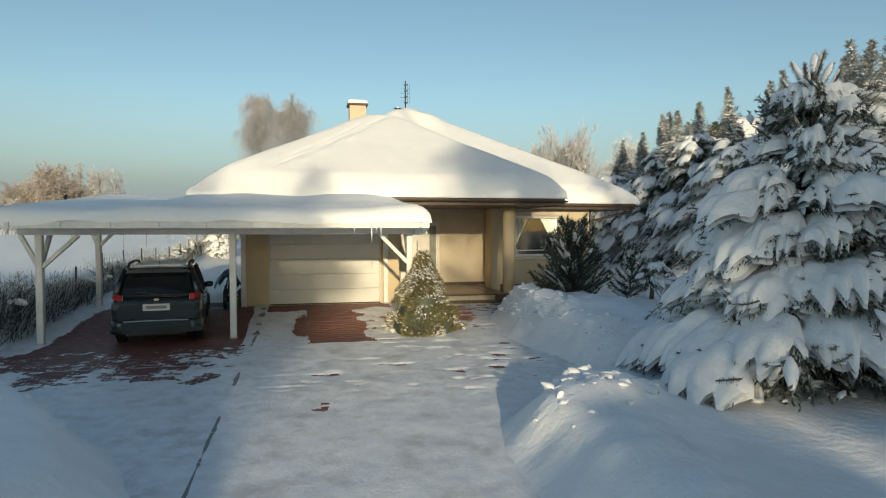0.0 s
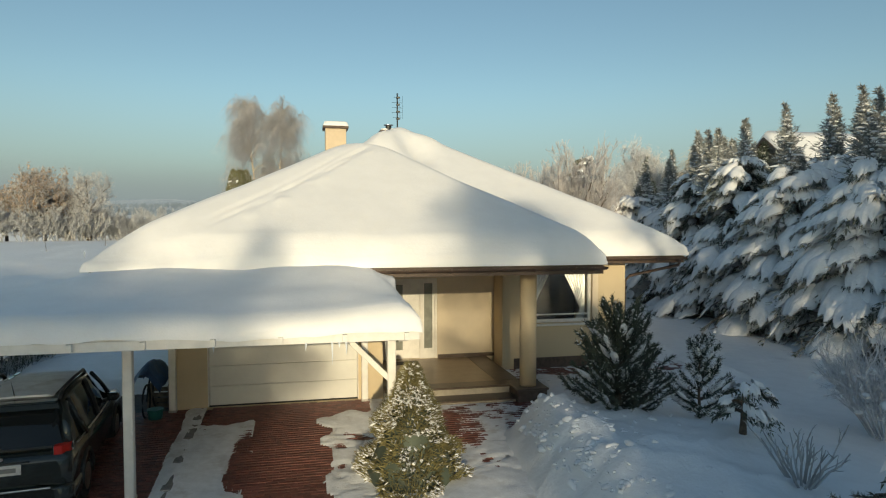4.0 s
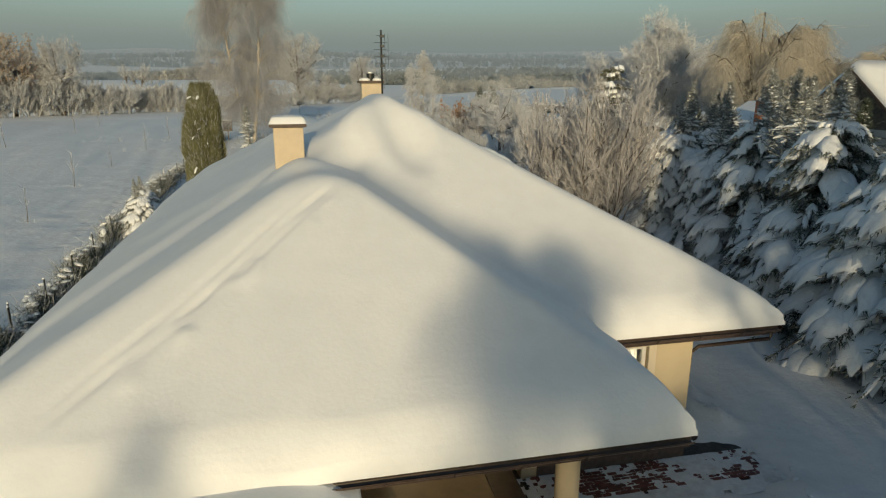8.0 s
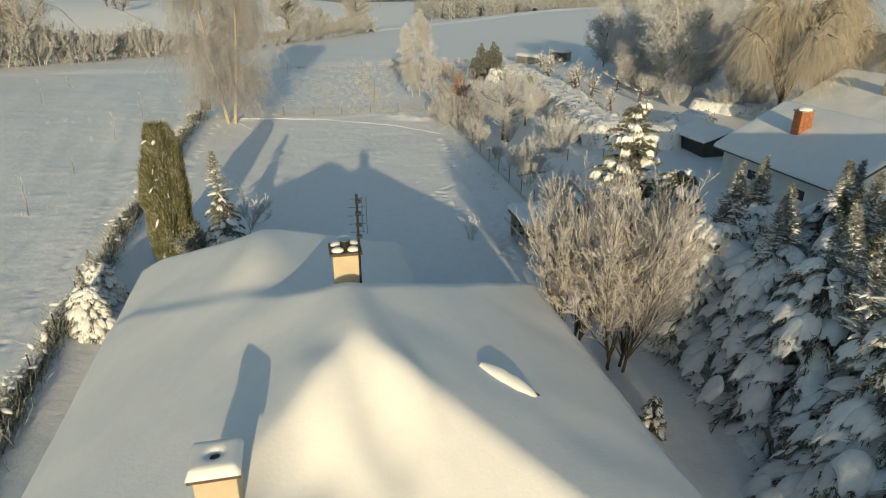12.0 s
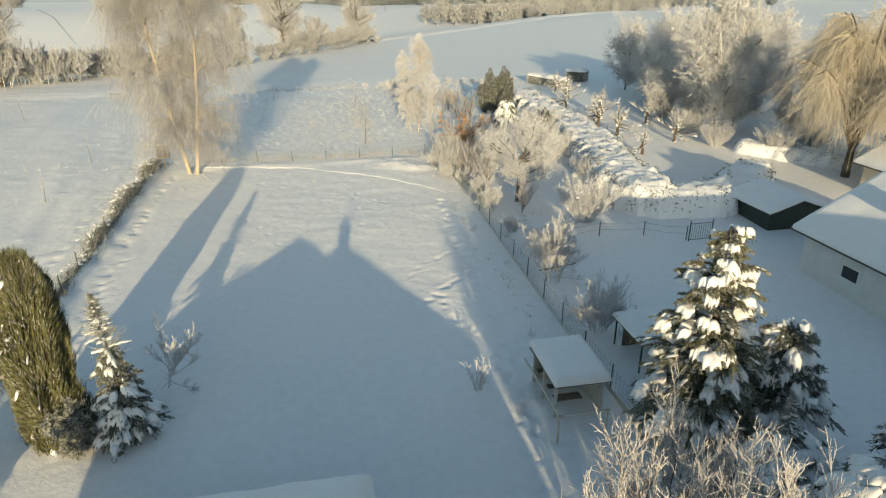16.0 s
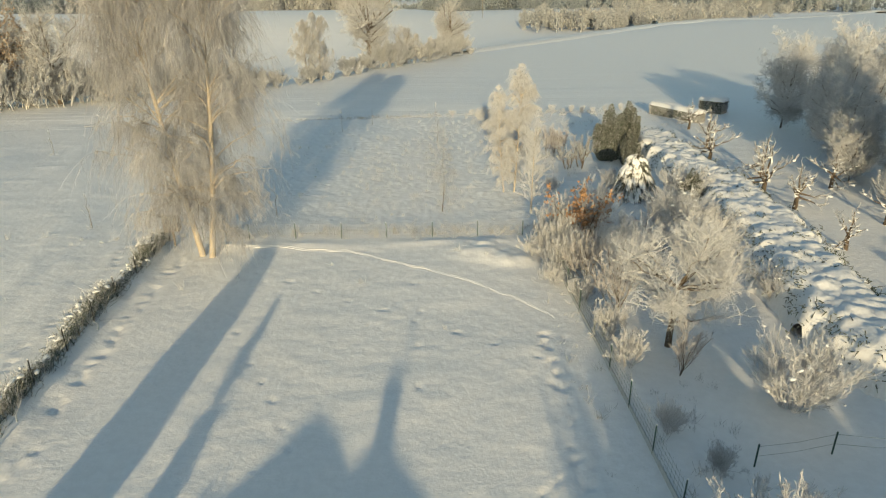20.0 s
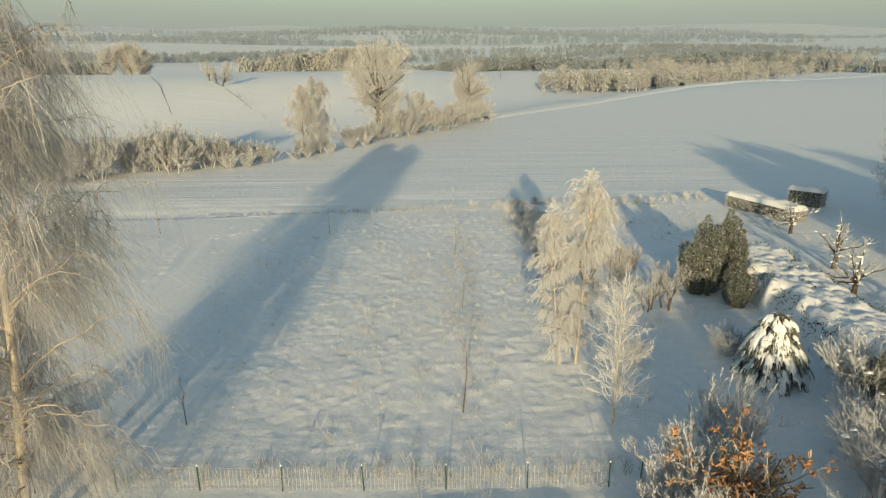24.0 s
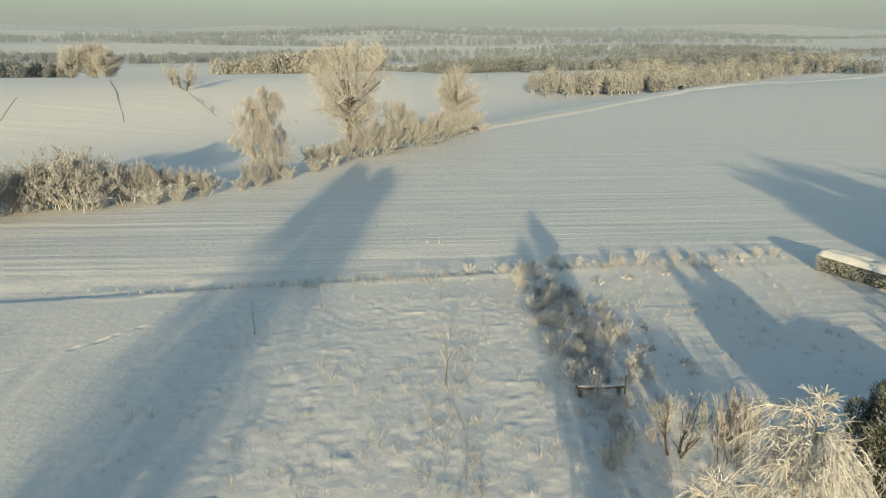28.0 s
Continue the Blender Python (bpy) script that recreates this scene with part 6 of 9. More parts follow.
def juniper(label, h, r, tufts=15, n=1500):
    """A bushy evergreen: many upright rounded tufts of short dark sprays."""
    P, D = [], []
    for k in range(tufts):
        a, rr = 2.39996 * k, r * 0.82 * math.sqrt(k / tufts)
        hh, w = h * (1.0 - 0.42 * rr / r) * rng.uniform(0.65, 1.0), rng.uniform(0.36, 0.58)
        u, b = rng.uniform(0, 1, n), rng.uniform(0, 6.28, n)
        rad = w * np.sqrt(np.clip(1 - (2 * u ** 1.2 - 1) ** 4, 0.02, 1)) * np.sqrt(rng.uniform(0.4, 1, n)) * (0.85 + 0.4 * lattice(b * 1.6, u * h * 1.6, k))
        out = np.stack([np.cos(b), np.sin(b), 0 * b], -1)
        lean = np.array((math.cos(a), math.sin(a), 0)) * rr
        P.append(lean * (0.55 + 0.45 * u[:, None]) + out * rad[:, None] + np.stack([0 * u, 0 * u, hh * u], -1))
        D.append(out * 0.6 + (0, 0, 0.8) + rng.normal(0, 0.35, (n, 3)))
    P, D = np.vstack(P), np.vstack(D)
    ln = rng.uniform(0.1, 0.26, len(P))
    fr = rng.uniform(0, 1, len(P)) < 0.5
    k = rng.integers(0, len(P), 160)
    return plant("juniper", label, "tree", [("trunk", [twigs([(0, 0, -0.1)], [(0, 0, 1)], [h * 0.6], 0.09, 0.03, 3, n=7)[:2]], BARK, True), ("needles", [spikes(P[~fr], D[~fr], ln[~fr], 0.022)], NEEDLE, False), ("frosted_needles", [spikes(P[fr], D[fr], ln[fr] * 1.2, 0.018)], NEEDLE_FROST, False), ("snow_load", [blobs(P[k] + (0, 0, 0.05), D[k] * (1, 1, 0.3), rng.uniform(0.06, 0.2, 160), rng.uniform(0.025, 0.06, 160), 0.6, 4, 6, 0.2)], SNOW_TREE, True)])


def put(ob, x, y, turn=0, size=1.0, d=0.05, z=None):
    ob.matrix_basis = pose(x, y, snow_at(x, y) - d if z is None else z, 0, 0, turn) @ Matrix.Scale(size, 4)
    return ob


def again(ob, x, y, turn=0, size=1.0, d=0.05):
    c = copy_thing(ob, Matrix())
    return put(c, x, y, turn, size, d)


def joined(name, label, category, geo, mat, smooth=False, parent=None):
    b = Build()
    for v, f in geo:
        b.add(v, f)
    ob = part(name, b, mat, parent, smooth=smooth)
    if parent is None:
        tagged(ob, label, category, kind="stuff")
    return ob


def thuja_column(label, h, r, n=24000):
    z = h * rng.uniform(0.0, 0.97, n)
    a = rng.uniform(0, 2 * math.pi, n)
    rad = r * np.clip(1.08 - 0.85 * (z / h) ** 4, 0.2, 1) * (0.9 + 0.34 * lattice(a * 2.5, z * 0.9, 5)) * np.sqrt(rng.uniform(0.55, 1, n)) * (0.88 + 0.12 * np.clip(z / 1.2, 0, 1))
    P = np.stack([rad * np.cos(a), rad * np.sin(a), z], -1)
    D = np.stack([0.35 * np.cos(a), 0.35 * np.sin(a), np.full(n, 1.0)], -1) + rng.normal(0, 0.18, (n, 3))
    main = spikes(P, D, rng.uniform(0.18, 0.45, n), 0.022, 0.0, 0.1)
    top = (z > 0.8 * h) & (rng.uniform(0, 1, n) < 0.7) | (rng.uniform(0, 1, n) < 0.3)
    fr = spikes(P[top] * (1.02, 1.02, 1.0), D[top], rng.uniform(0.12, 0.3, top.sum()), 0.016, 0.0, 0.08)
    k = rng.integers(0, n, 34)
    sn = blobs(P[k] * (1.0, 1.0, 1), np.stack([0.5 * np.cos(a[k]), 0.5 * np.sin(a[k]), rng.normal(0, 0.6, 34)], -1), rng.uniform(0.15, 0.5, 34), rng.uniform(0.03, 0.10, 34), 0.45, 6, 7)
    return plant("thuja", label, "tree", [("trunk", [twigs([(0, 0, -0.1)], [(0, 0, 1)], [h * 0.8], 0.1, 0.03, 2, n=7)[:2]], BARK, False), ("foliage", [main], THUJA, False), ("frosted_tip", [fr], FROST_GREY, False), ("snow_load", [sn], SNOW_TREE, True)])


def cone_spruce(label, h, r, n=7500):
    z = h * rng.uniform(0, 1, n) ** 1.25
    a = rng.uniform(0, 2 * math.pi, n)
    rad = r * (1 - (z / h)) ** 0.8 * np.clip(0.75 + z / 0.5, 0.75, 1) * (0.88 + 0.32 * lattice(a * 2.2, z * 5, 8)) + 0.02
    P = np.stack([rad * np.cos(a), rad * np.sin(a), z], -1)
    D = np.stack([np.cos(a), np.sin(a), np.full(n, 0.45)], -1) + rng.normal(0, 0.4, (n, 3))
    patch = lattice(a * 2, z * 3.5, 3) > 0.05 - 0.5 * (z / h - 0.5)
    k = rng.uniform(0, 1, n) < 0.02 + 0.16 * patch
    sn = blobs(P[k], D[k], rng.uniform(0.04, 0.12, k.sum()), rng.uniform(0.010, 0.03, k.sum()), 0.7, 3, 5, 0.3)
    k2 = rng.uniform(0, 1, n) < 0.05 + 0.45 * patch
    fr = spikes(P[k2] * (1.03, 1.03, 1.0), D[k2], rng.uniform(0.05, 0.11, k2.sum()), 0.013)
    body = Build().tube([(0, 0, 0), (0, 0, 0.2), (0, 0, h * 0.5), (0, 0, h * 0.95)], [r * 0.75, r * 0.82, r * 0.46, 0.01], 16, caps=False)
    return plant("dwarf_spruce", label, "tree", [("inner_needles", [(np.vstack(body.v), body.f[0])], NEEDLE, True), ("needles", [spikes(P, D, rng.uniform(0.07, 0.15, n), 0.012)], OLIVE, False), ("frosted_needles", [fr], FROST_WHITE, False), ("snow_load", [sn], SNOW_TREE, True)])


def pine(label, h, r, shoots=70, snow=30):
    lv = [dict(r=(0.035, 0.012), k=4, wob=0.02, sides=6),
          dict(n=shoots, len=(r * 0.75, r * 1.1), taper=0.55, s0=0.08, keep=0.35, spread=0.55, up=0.2, sag=-0.35, r=(0.014, 0.007), k=5, wob=0.03, sides=4)]
    P, D, L = np.array([(0, 0, 0.0)]), np.array([(0, 0, 1.0)]), np.array([h * 0.9])
    v0, f0, _, C0 = twigs(P, D, L, 0.035, 0.012, 4, 0, 0.02, 6)
    s = rng.uniform(0.05, 1, shoots)
    start = np.stack([0 * s, 0 * s, s * h * 0.88], -1)
    a = np.arange(shoots) * 2.4
    W = np.stack([np.cos(a), np.sin(a), 0.25 + 1.1 * s ** 2], -1)
    ln = r * (1.05 - 0.6 * s) * rng.uniform(0.8, 1.15, shoots)
    v1, f1, tips, C = twigs(start, W, ln, 0.014, 0.006, 5, -0.35, 0.03, 4)
    m = 230
    kk = C.shape[1] - 1
    t = rng.uniform(0.12, 1, (shoots, m)) * kk
    i = np.clip(t.astype(int), 0, kk - 1)
    u = (t - i)[..., None]
    rows = np.arange(shoots)[:, None]
    Q = C[rows, i] * (1 - u) + C[rows, i + 1] * u
    way = (C[rows, i + 1] - C[rows, i])
    way = way / np.linalg.norm(way, axis=-1)[..., None] * 0.75 + rng.normal(0, 0.55, Q.shape)
    nd = spikes(Q.reshape(-1, 3), way.reshape(-1, 3), rng.uniform(0.07, 0.13, shoots * m), 0.0075)
    k = rng.integers(0, shoots, snow)
    sn = blobs(C[k, 2] + (0, 0, 0.02), C[k, 5] - C[k, 2], ln[k] * rng.uniform(0.4, 0.7, snow), rng.uniform(0.035, 0.075, snow), 0.7, 5, 7, 0.1)
    fr = rng.integers(0, shoots * m, 900)
    spk = blobs(Q.reshape(-1, 3)[fr] + (0, 0, 0.02), way.reshape(-1, 3)[fr], 0.07, 0.014, 0.8, 2, 4, 0.1)
    return plant("pine", label, "tree", [("trunk", [(v0, f0)], BARK, True), ("shoots_wood", [(v1, f1)], BARK, False), ("needles", [nd], NEEDLE, False), ("snow_load", [sn, spk], SNOW_TREE, True)])


# front garden
candelabra(put(conifer("broad blue spruce bowed under thick snow beside the drive", 4.5, 2.25, 110, 0.03, 0.64, 0.24, 0.36, 4, 0.9, 0.2, 0.92, 30, 20, 0.075, tiers=7, frosty=0.42, bare_low=0.11, fingers=3.0, fine=(10, 21), broad=(0.4, 0.75), deep=0.15, brush=900), 7.0, 7.7, d=0.1), 4.6)
put(pine("young green pine with snow on its needles", 2.0, 1.1, 170, 60), 6.85, 15.5, d=0.25)
put(pine("small pine bent under lumps of snow", 1.5, 0.7, 30, 40), 8.35, 15.2, 40, d=0.15)
put(cone_spruce("small cone-shaped spruce dusted with snow beside the carport", 1.9, 0.88, 10500), 2.72, 14.72, z=PAVE_Z - 0.02)
front_bush = put(frosted_bush("shrub", "rounded front garden shrub white with frost", 2.5, 1.5, 55, 8, 8, FROST_WHITE, 0.008, 0.6, snow=30), 11.2, 13.8)
put(conifer("small young conifer bent over by its snow", 0.9, 0.5, 9, 0.35, 0.3, 0.4, 0.6, 3, 0.4, 0.12, 1.0, 8, 12, 0.08, fine=(7, 11)), 7.9, 13.4)
tw_r = put(frosted_bush("dry_shrub", "thin dry stems poking from the snow bank", 0.9, 0.5, 16, 3, 2, FROST_GREY, 0.004, 0.7), 7.6, 11.8)

# conifer row behind the panel fence
row_a = put(conifer("dense conifer with snow-laden drooping branches", 6.6, 2.9, 110, 0.06, 0.42, 0.34, 0.62, 6, 0.85, 0.15, 0.74, 18, 15, 0.17, spire=4, frosty=0.55), 18.2, 26.8)
row_b = put(conifer("dark conifer with snow-laden drooping branches and frosted tip", 6.3, 2.7, 100, 0.06, 0.4, 0.3, 0.7, 6, 0.8, 0.15, 0.66, 18, 15, 0.17, spire=4, frosty=0.55), 18.4, 30.2)
row_c = put(conifer("bushy conifer with heavy snow pads on sagging boughs", 5.9, 3.0, 100, 0.05, 0.36, 0.36, 0.58, 6, 0.95, 0.17, 0.8, 18, 15, 0.17, spire=3, frosty=0.55), 18.0, 23.6)
for k, (x, y, s) in enumerate(((18.2, 20.6, 1.0), (18.4, 17.2, 1.05), (18.6, 14.0, 1.0), (18.2, 10.8, 1.05), (18.8, 7.6, 0.95), (20.2, 28.6, 0.95), (20.4, 24.6, 1.08), (20.6, 21.0, 1.1), (20.8, 17.0, 1.1), (19.3, 33.2, 0.92), (20.9, 32.0, 1.0), (21.2, 37.2, 0.9), (18.6, 36.0, 0.92), (22.8, 34.8, 0.95))):
    again((row_a, row_b, row_c)[(k + 2) % 3], x, y, 47 * k + 20, s)
put(conifer("snow-capped thuja with yellow-green sprays", 8.2, 2.3, 160, 0.05, 0.6, 0.75, 0.5, 4, 0.46, 0.3, 0.34, 30, 26, 0.11, needle=THUJA, name="snowy_thuja", frosty=0.45, broad=(0.4, 0.8), fine=(7, 11), deep=0.16), 18.9, 43.5)
put(conifer("dark round conifer with heavy snow clumps", 4.9, 1.8, 100, 0.05, 0.36, 0.6, 0.5, 5, 0.4, 0.36, 0.42, 22, 16, 0.15, broad=(0.4, 0.8), fine=(7, 11), frosty=0.45, deep=0.2), 21.0, 42.5)
again(row_c, 19.0, 39.4, 15, 0.6)

# beside and behind the house
put(thuja_column("tall columnar thuja with yellow-green flat foliage", 7.0, 1.2), -3.1, 48.3)
small = put(conifer("small spruce with snow on its tiers", 3.9, 1.35, 80, 0.05, 0.7, 0.25, 0.42, 4, 0.42, 0.12, 0.42, 18, 16, 0.11, spire=1, frosty=0.5, deep=0.2), -0.6, 47.6)
put(antler_tree("young_tree", "little white-rimed tree with few upright twigs", 3.0, 0.75, 1, 18, 8, 5, 1, FROST_WHITE, 0.012, 0.4, bark=FROST_GREY, thick=0.35, foot=0.0), 0.2, 50.3)
put(crown_tree("juniper", "round dark evergreen shrub at the foot of the thuja", 2.2, 0.2, 0.8, 60, 900, 0.02, NEEDLE, 9, 0.5, low=0.9, spray=5, tip_mat=NEEDLE_FROST), -2.1, 47.0)
again(row_c, -5.3, 41.4, 10, 0.36)
again(row_c, -5.6, 44.0, 99, 0.32)
put(conifer("tiny snow-covered conifer beside the house", 1.4, 0.5, 30, 0.05, 0.7, 0.25, 0.45, 4, 0.3, 0.2, 0.95, 8, 8, 0.08), 13.8, 31.1)
put(antler_tree("lilac", "tall lilac with upright twigs thick with rime", 8.1, 0.25, 3, 15, 12, 11, 3, FROST_LILAC, 0.0095, 0.2, foot=0.3), 14.3, 34.6)
put(antler_tree("lilac", "many-stemmed lilac furred with rime behind the house", 7.4, 0.25, 3, 14, 12, 11, 3, FROST_LILAC, 0.0095, 0.2, foot=0.3), 13.2, 36.3)
weeds = put(frosted_bush("dry_weed", "tall frosted weed stems in the snow", 1.5, 0.5, 9, 6, 4, FROST_WHITE, 0.010, 0.5), 12.2, 47.7)

# two weeping birches by the back corner of the garden, and a bird box
tall_birch = put(weeping_birch("tall weeping birch with a pale trunk and frosted hanging twigs", 17.3, 3.2, (-0.115, 0.0), -0.25, 92, 9, 12, (0.5, 2.2), tw=0.0058, low=0.1, dense_low=0.95, fur=5, loose=0.3, arch=0.4), -3.35, 80.7)
put(weeping_birch("tall weeping birch with golden-lit trunk and frosted twigs", 17.2, 3.1, (0.085, 0.0), 0.3, 88, 9, 12, (0.5, 2.2), tw=0.0058, low=0.1, dense_low=0.95, fur=5, loose=0.3, arch=0.4), -2.75, 80.45)

# frosted fruit trees and shrubs of the next garden
crown_a = put(crown_tree("fruit_tree", "frosted fruit tree with a forked trunk and round crown", 6.4, 1.3, 2.7, 220, 2600, 0.008, FROST_WHITE, 16, 0.9, spray=4), 20.6, 68.9)
crown_b = put(antler_tree("fruit_tree", "slender frosted fruit tree beside the fence", 5.0, 0.45, 1, 13, 9, 9, 3, FROST_LILAC, 0.008, 0.2, foot=0.0), 19.0, 71.6)
for k, (x, y, s, o) in enumerate(((18.6, 75.5, 0.7, 1), (20.6, 76.0, 0.62, 0), (22.8, 78.6, 0.7, 1), (24.4, 74.0, 0.65, 0), (20.2, 66.6, 0.6, 1))):
    again((crown_a, crown_b)[o], x, y, 70 * k + 30, s)
bush_a = put(antler_tree("shrub", "upright shrub with plume-like twigs white with rime", 3.9, 0.42, 9, 6, 8, 8, 3, FROST_WHITE, 0.011, 0.3, "bush", FROST_GREY, 0.35, 0.35), 18.55, 56.3)
bush_b = put(antler_tree("shrub", "open twiggy shrub dusted with frost", 3.1, 0.5, 11, 6, 7, 7, 3, FROST_WHITE, 0.006, 0.3, "bush", FROST_GREY, 0.3, 0.4), 18.75, 51.1)
bush_c = put(frosted_bush("shrub", "broad frosted shrub with snow clumps in it", 3.3, 2.5, 95, 11, 10, FROST_WHITE, 0.008, 0.5, snow=60), 23.8, 64.4)
for k, (x, y, s, o) in enumerate(((17.9, 79.0, 0.75, 0), (18.6, 81.6, 0.85, 0), (18.3, 67.4, 0.5, 0), (18.4, 63.2, 0.5, 1), (20.0, 80.6, 0.85, 0), (26.1, 81.8, 1.1, 2), (25.6, 79.0, 0.85, 2), (27.0, 84.5, 0.8, 2), (29.3, 88.0, 1.0, 2), (27.8, 72.5, 0.7, 2), (18.0, 69.6, 0.55, 0), (17.9, 73.6, 0.6, 1), (18.2, 77.2, 0.7, 0), (26.6, 90.5, 0.6, 1), (28.2, 80.5, 0.8, 2), (20.4, 92.0, 0.5, 1), (19.2, 61.0, 0.35, 0))):
    again((bush_a, bush_b, bush_c)[o], x, y, 60 * k, s)

# orchard beyond the back fence
put(weeping_birch("young weeping birch white with rime beside the garden strip", 9.4, 1.05, (0.02, 0.0), 0.1, 56, 8, 7, (0.4, 1.0), 0.009, FROST_WHITE, low=0.08, thick=0.8, arch=0.3, loose=0.3, fur=8, drop=0.6, leader=40), 17.4, 92.0)
put(weeping_birch("shorter weeping birch beside the young one, white with rime", 7.9, 0.9, (-0.08, 0.0), -0.1, 42, 8, 7, (0.4, 1.1), 0.009, FROST_WHITE, low=0.08, thick=0.7, arch=0.35, loose=0.3, fur=8, drop=0.6, leader=26), 16.6, 92.0)
young = put(leader_tree("young_tree", "slim young tree furred with hoarfrost", 7.0, 130, FROST_WHITE, 0.006), 17.7, 86.6)
put(frosted_tree("beech_sapling", "small beech holding rust-orange leaves", 4.6, 1.2, 0.26, 12, 7, 6, FROST, 0.6, leaves=(RUST_LEAF, 1100)), 19.5, 79.3)
dark = put(juniper("dark bushy evergreen of many upright tufts with frosted tips", 5.3, 1.7), 27.5, 101.0)
again(dark, 29.6, 102.4, 80, 1.0)
again(dark, 28.8, 98.8, 150, 0.62)
again(dark, 29.2, 87.0, 60, 0.6)
put(conifer("weeping dwarf tree under a hanging snow cloak", 3.4, 1.7, 90, 0.2, 0.3, 0.45, 1.0, 5, 0.55, 0.10, 0.6, 20, 16, 0.13, name="weeping_tree", broad=(0.25, 0.5), deep=0.2, frosty=0.5, fine=(7, 11)), 26.3, 90.2)
apple = put(frosted_tree("apple_tree", "old pruned apple tree with snow on its limbs", 3.6, 1.5, 0.6, 8, 8, 8, FROST, 1.6, tw=0.009, snow=48), 41.0, 114.3)
for k, (x, y, s) in enumerate(((36.6, 99.6, 1.2), (39.0, 95.0, 1.1), (42.5, 91.0, 1.0), (36.9, 86.5, 1.1), (38.8, 105, 1.2), (36.2, 89.6, 1.3), (35.7, 79.0, 0.9), (41.2, 83.0, 1.0))):
    again(apple, x, y, 77 * k, s)
again(bush_b, 21.4, 84.4, 20, 1.2)
for k, (x, y, z) in enumerate(((16.6, 79.4, 0.62), (17.2, 77.6, 0.7), (17.6, 80.6, 0.75), (16.9, 75.6, 0.55), (18.8, 79.2, 0.8))):
    again(bush_b, x, y, 71 * k, z)
again(crown_b, 19.6, 77.4, 80, 0.6)
# overgrown strip at the meadow edge: frosted stems, snow-buried shrubs, two old fruit trees
stem_bush = put(frosted_bush("shrub", "thin frosted stems of an overgrown strip", 1.5, 0.8, 26, 7, 5, FROST_WHITE, 0.007, 0.6), 18.4, 112.5)
for k in range(40):
    y = 102.5 + 0.58 * k
    again(stem_bush, 17.6 + abs(rng.normal(0, 1.7)) + 0.05 * (y - 103) * rng.uniform(0, 1), y + rng.uniform(-0.4, 0.4), 67 * k, rng.uniform(0.35, 1.0))
for k in range(22):
    again(stem_bush, 15.5 + 1.15 * k + rng.uniform(-0.5, 0.5), 126.3 + 0.06 * k + rng.uniform(-0.5, 0.5), 31 * k, rng.uniform(0.3, 0.75))
for k in range(44):
    again(stem_bush, rng.uniform(18.6, 22.8), rng.uniform(105.5, 121.5), 53 * k, rng.uniform(0.3, 0.7))
old_shrub = put(antler_tree("shrub", "old shrub with dark limbs and rimed twigs", 3.0, 0.55, 3, 5, 6, 6, 3, FROST_GREY, 0.009, 0.4, "bush", BARK, 0.9, 0.25), 20.9, 103.5)
again(old_shrub, 24.4, 98.4, 100, 1.1)
again(old_shrub, 23.2, 98.2, 220, 0.9)
twiggy = put(antler_tree("shrub", "upright shrub of many thin brown shoots", 3.3, 0.2, 9, 5, 5, 5, 2, FROST_LILAC, 0.008, 0.35, "bush", BARK, 0.3, 0.5), 22.6, 102.6)
again(twiggy, 23.9, 104.0, 90, 0.8)
again(bush_c, 25.3, 92.6, 40, 0.55)
buried = put(frosted_bush("shrub", "low frosted shrub half buried in snow", 0.6, 0.9, 24, 6, 4, FROST, 0.009, 0.8, snow=6), 21.4, 118.8)
for k, (x, y, s) in enumerate(((20.4, 120.6, 1.1), (22.6, 117.4, 0.9), (21.8, 115.0, 1.1), (23.2, 112.8, 1.0), (20.6, 117.0, 0.8), (20.0, 113.6, 0.7), (24.6, 111.0, 0.8), (22.2, 110.6, 0.7), (19.6, 121.8, 1.0), (21.0, 112.2, 0.9), (19.4, 116.2, 0.9), (22.9, 119.2, 0.8), (24.0, 115.4, 0.7), (20.2, 110.4, 0.8), (26.0, 123.8, 0.9), (29.0, 124.6, 0.8), (33.0, 125.4, 0.9), (23.6, 123.0, 0.8))):
    again(buried, x, y, 41 * k, s)

# willows and frosted thicket on the right
willow = put(weeping_willow("big frosted willow with hanging yellow-brown curtains", 13.0, 6.2, 24, 40, WILLOW, tw=0.011), 48.5, 69.5)
again(willow, 56.5, 74.0, 100, 0.95)
again(willow, 61.0, 66.0, 200, 0.8)
put(crown_tree("tall_birch", "tall fluffy birch white with frost", 14.5, 1.2, 3.6, 260, 3600, 0.02, FROST_WHITE, 20, 0.5, spray=5), 46.5, 85.0)
tall = put(crown_tree("tall_tree", "tall bare tree white with hoarfrost", 10.5, 0.6, 3.5, 160, 2600, 0.02, FROST_WHITE, 15, 0.35, low=0.9, spray=4), 51.5, 114.0)
for k, (x, y, s) in enumerate(((47, 97, 0.8), (50, 103, 0.9), (56, 106, 1.1), (58, 95, 1.1), (48, 90, 0.75), (51, 88, 0.85), (59, 116, 1.1), (67, 104, 1.1), (54, 82, 0.85), (45.0, 92.5, 0.6), (62, 86, 1.1))):
    again(tall, x, y, 53 * k, s)

for k, (x, y, s) in enumerate(((44.5, 86.5, 0.9), (46.0, 94.0, 0.8), (49.0, 99.5, 0.9), (53.0, 109.0, 0.9), (44.0, 80.5, 0.8), (47.5, 76.5, 0.9), (52.0, 77.5, 0.9))):
    again(bush_c, x, y, 37 * k, s)

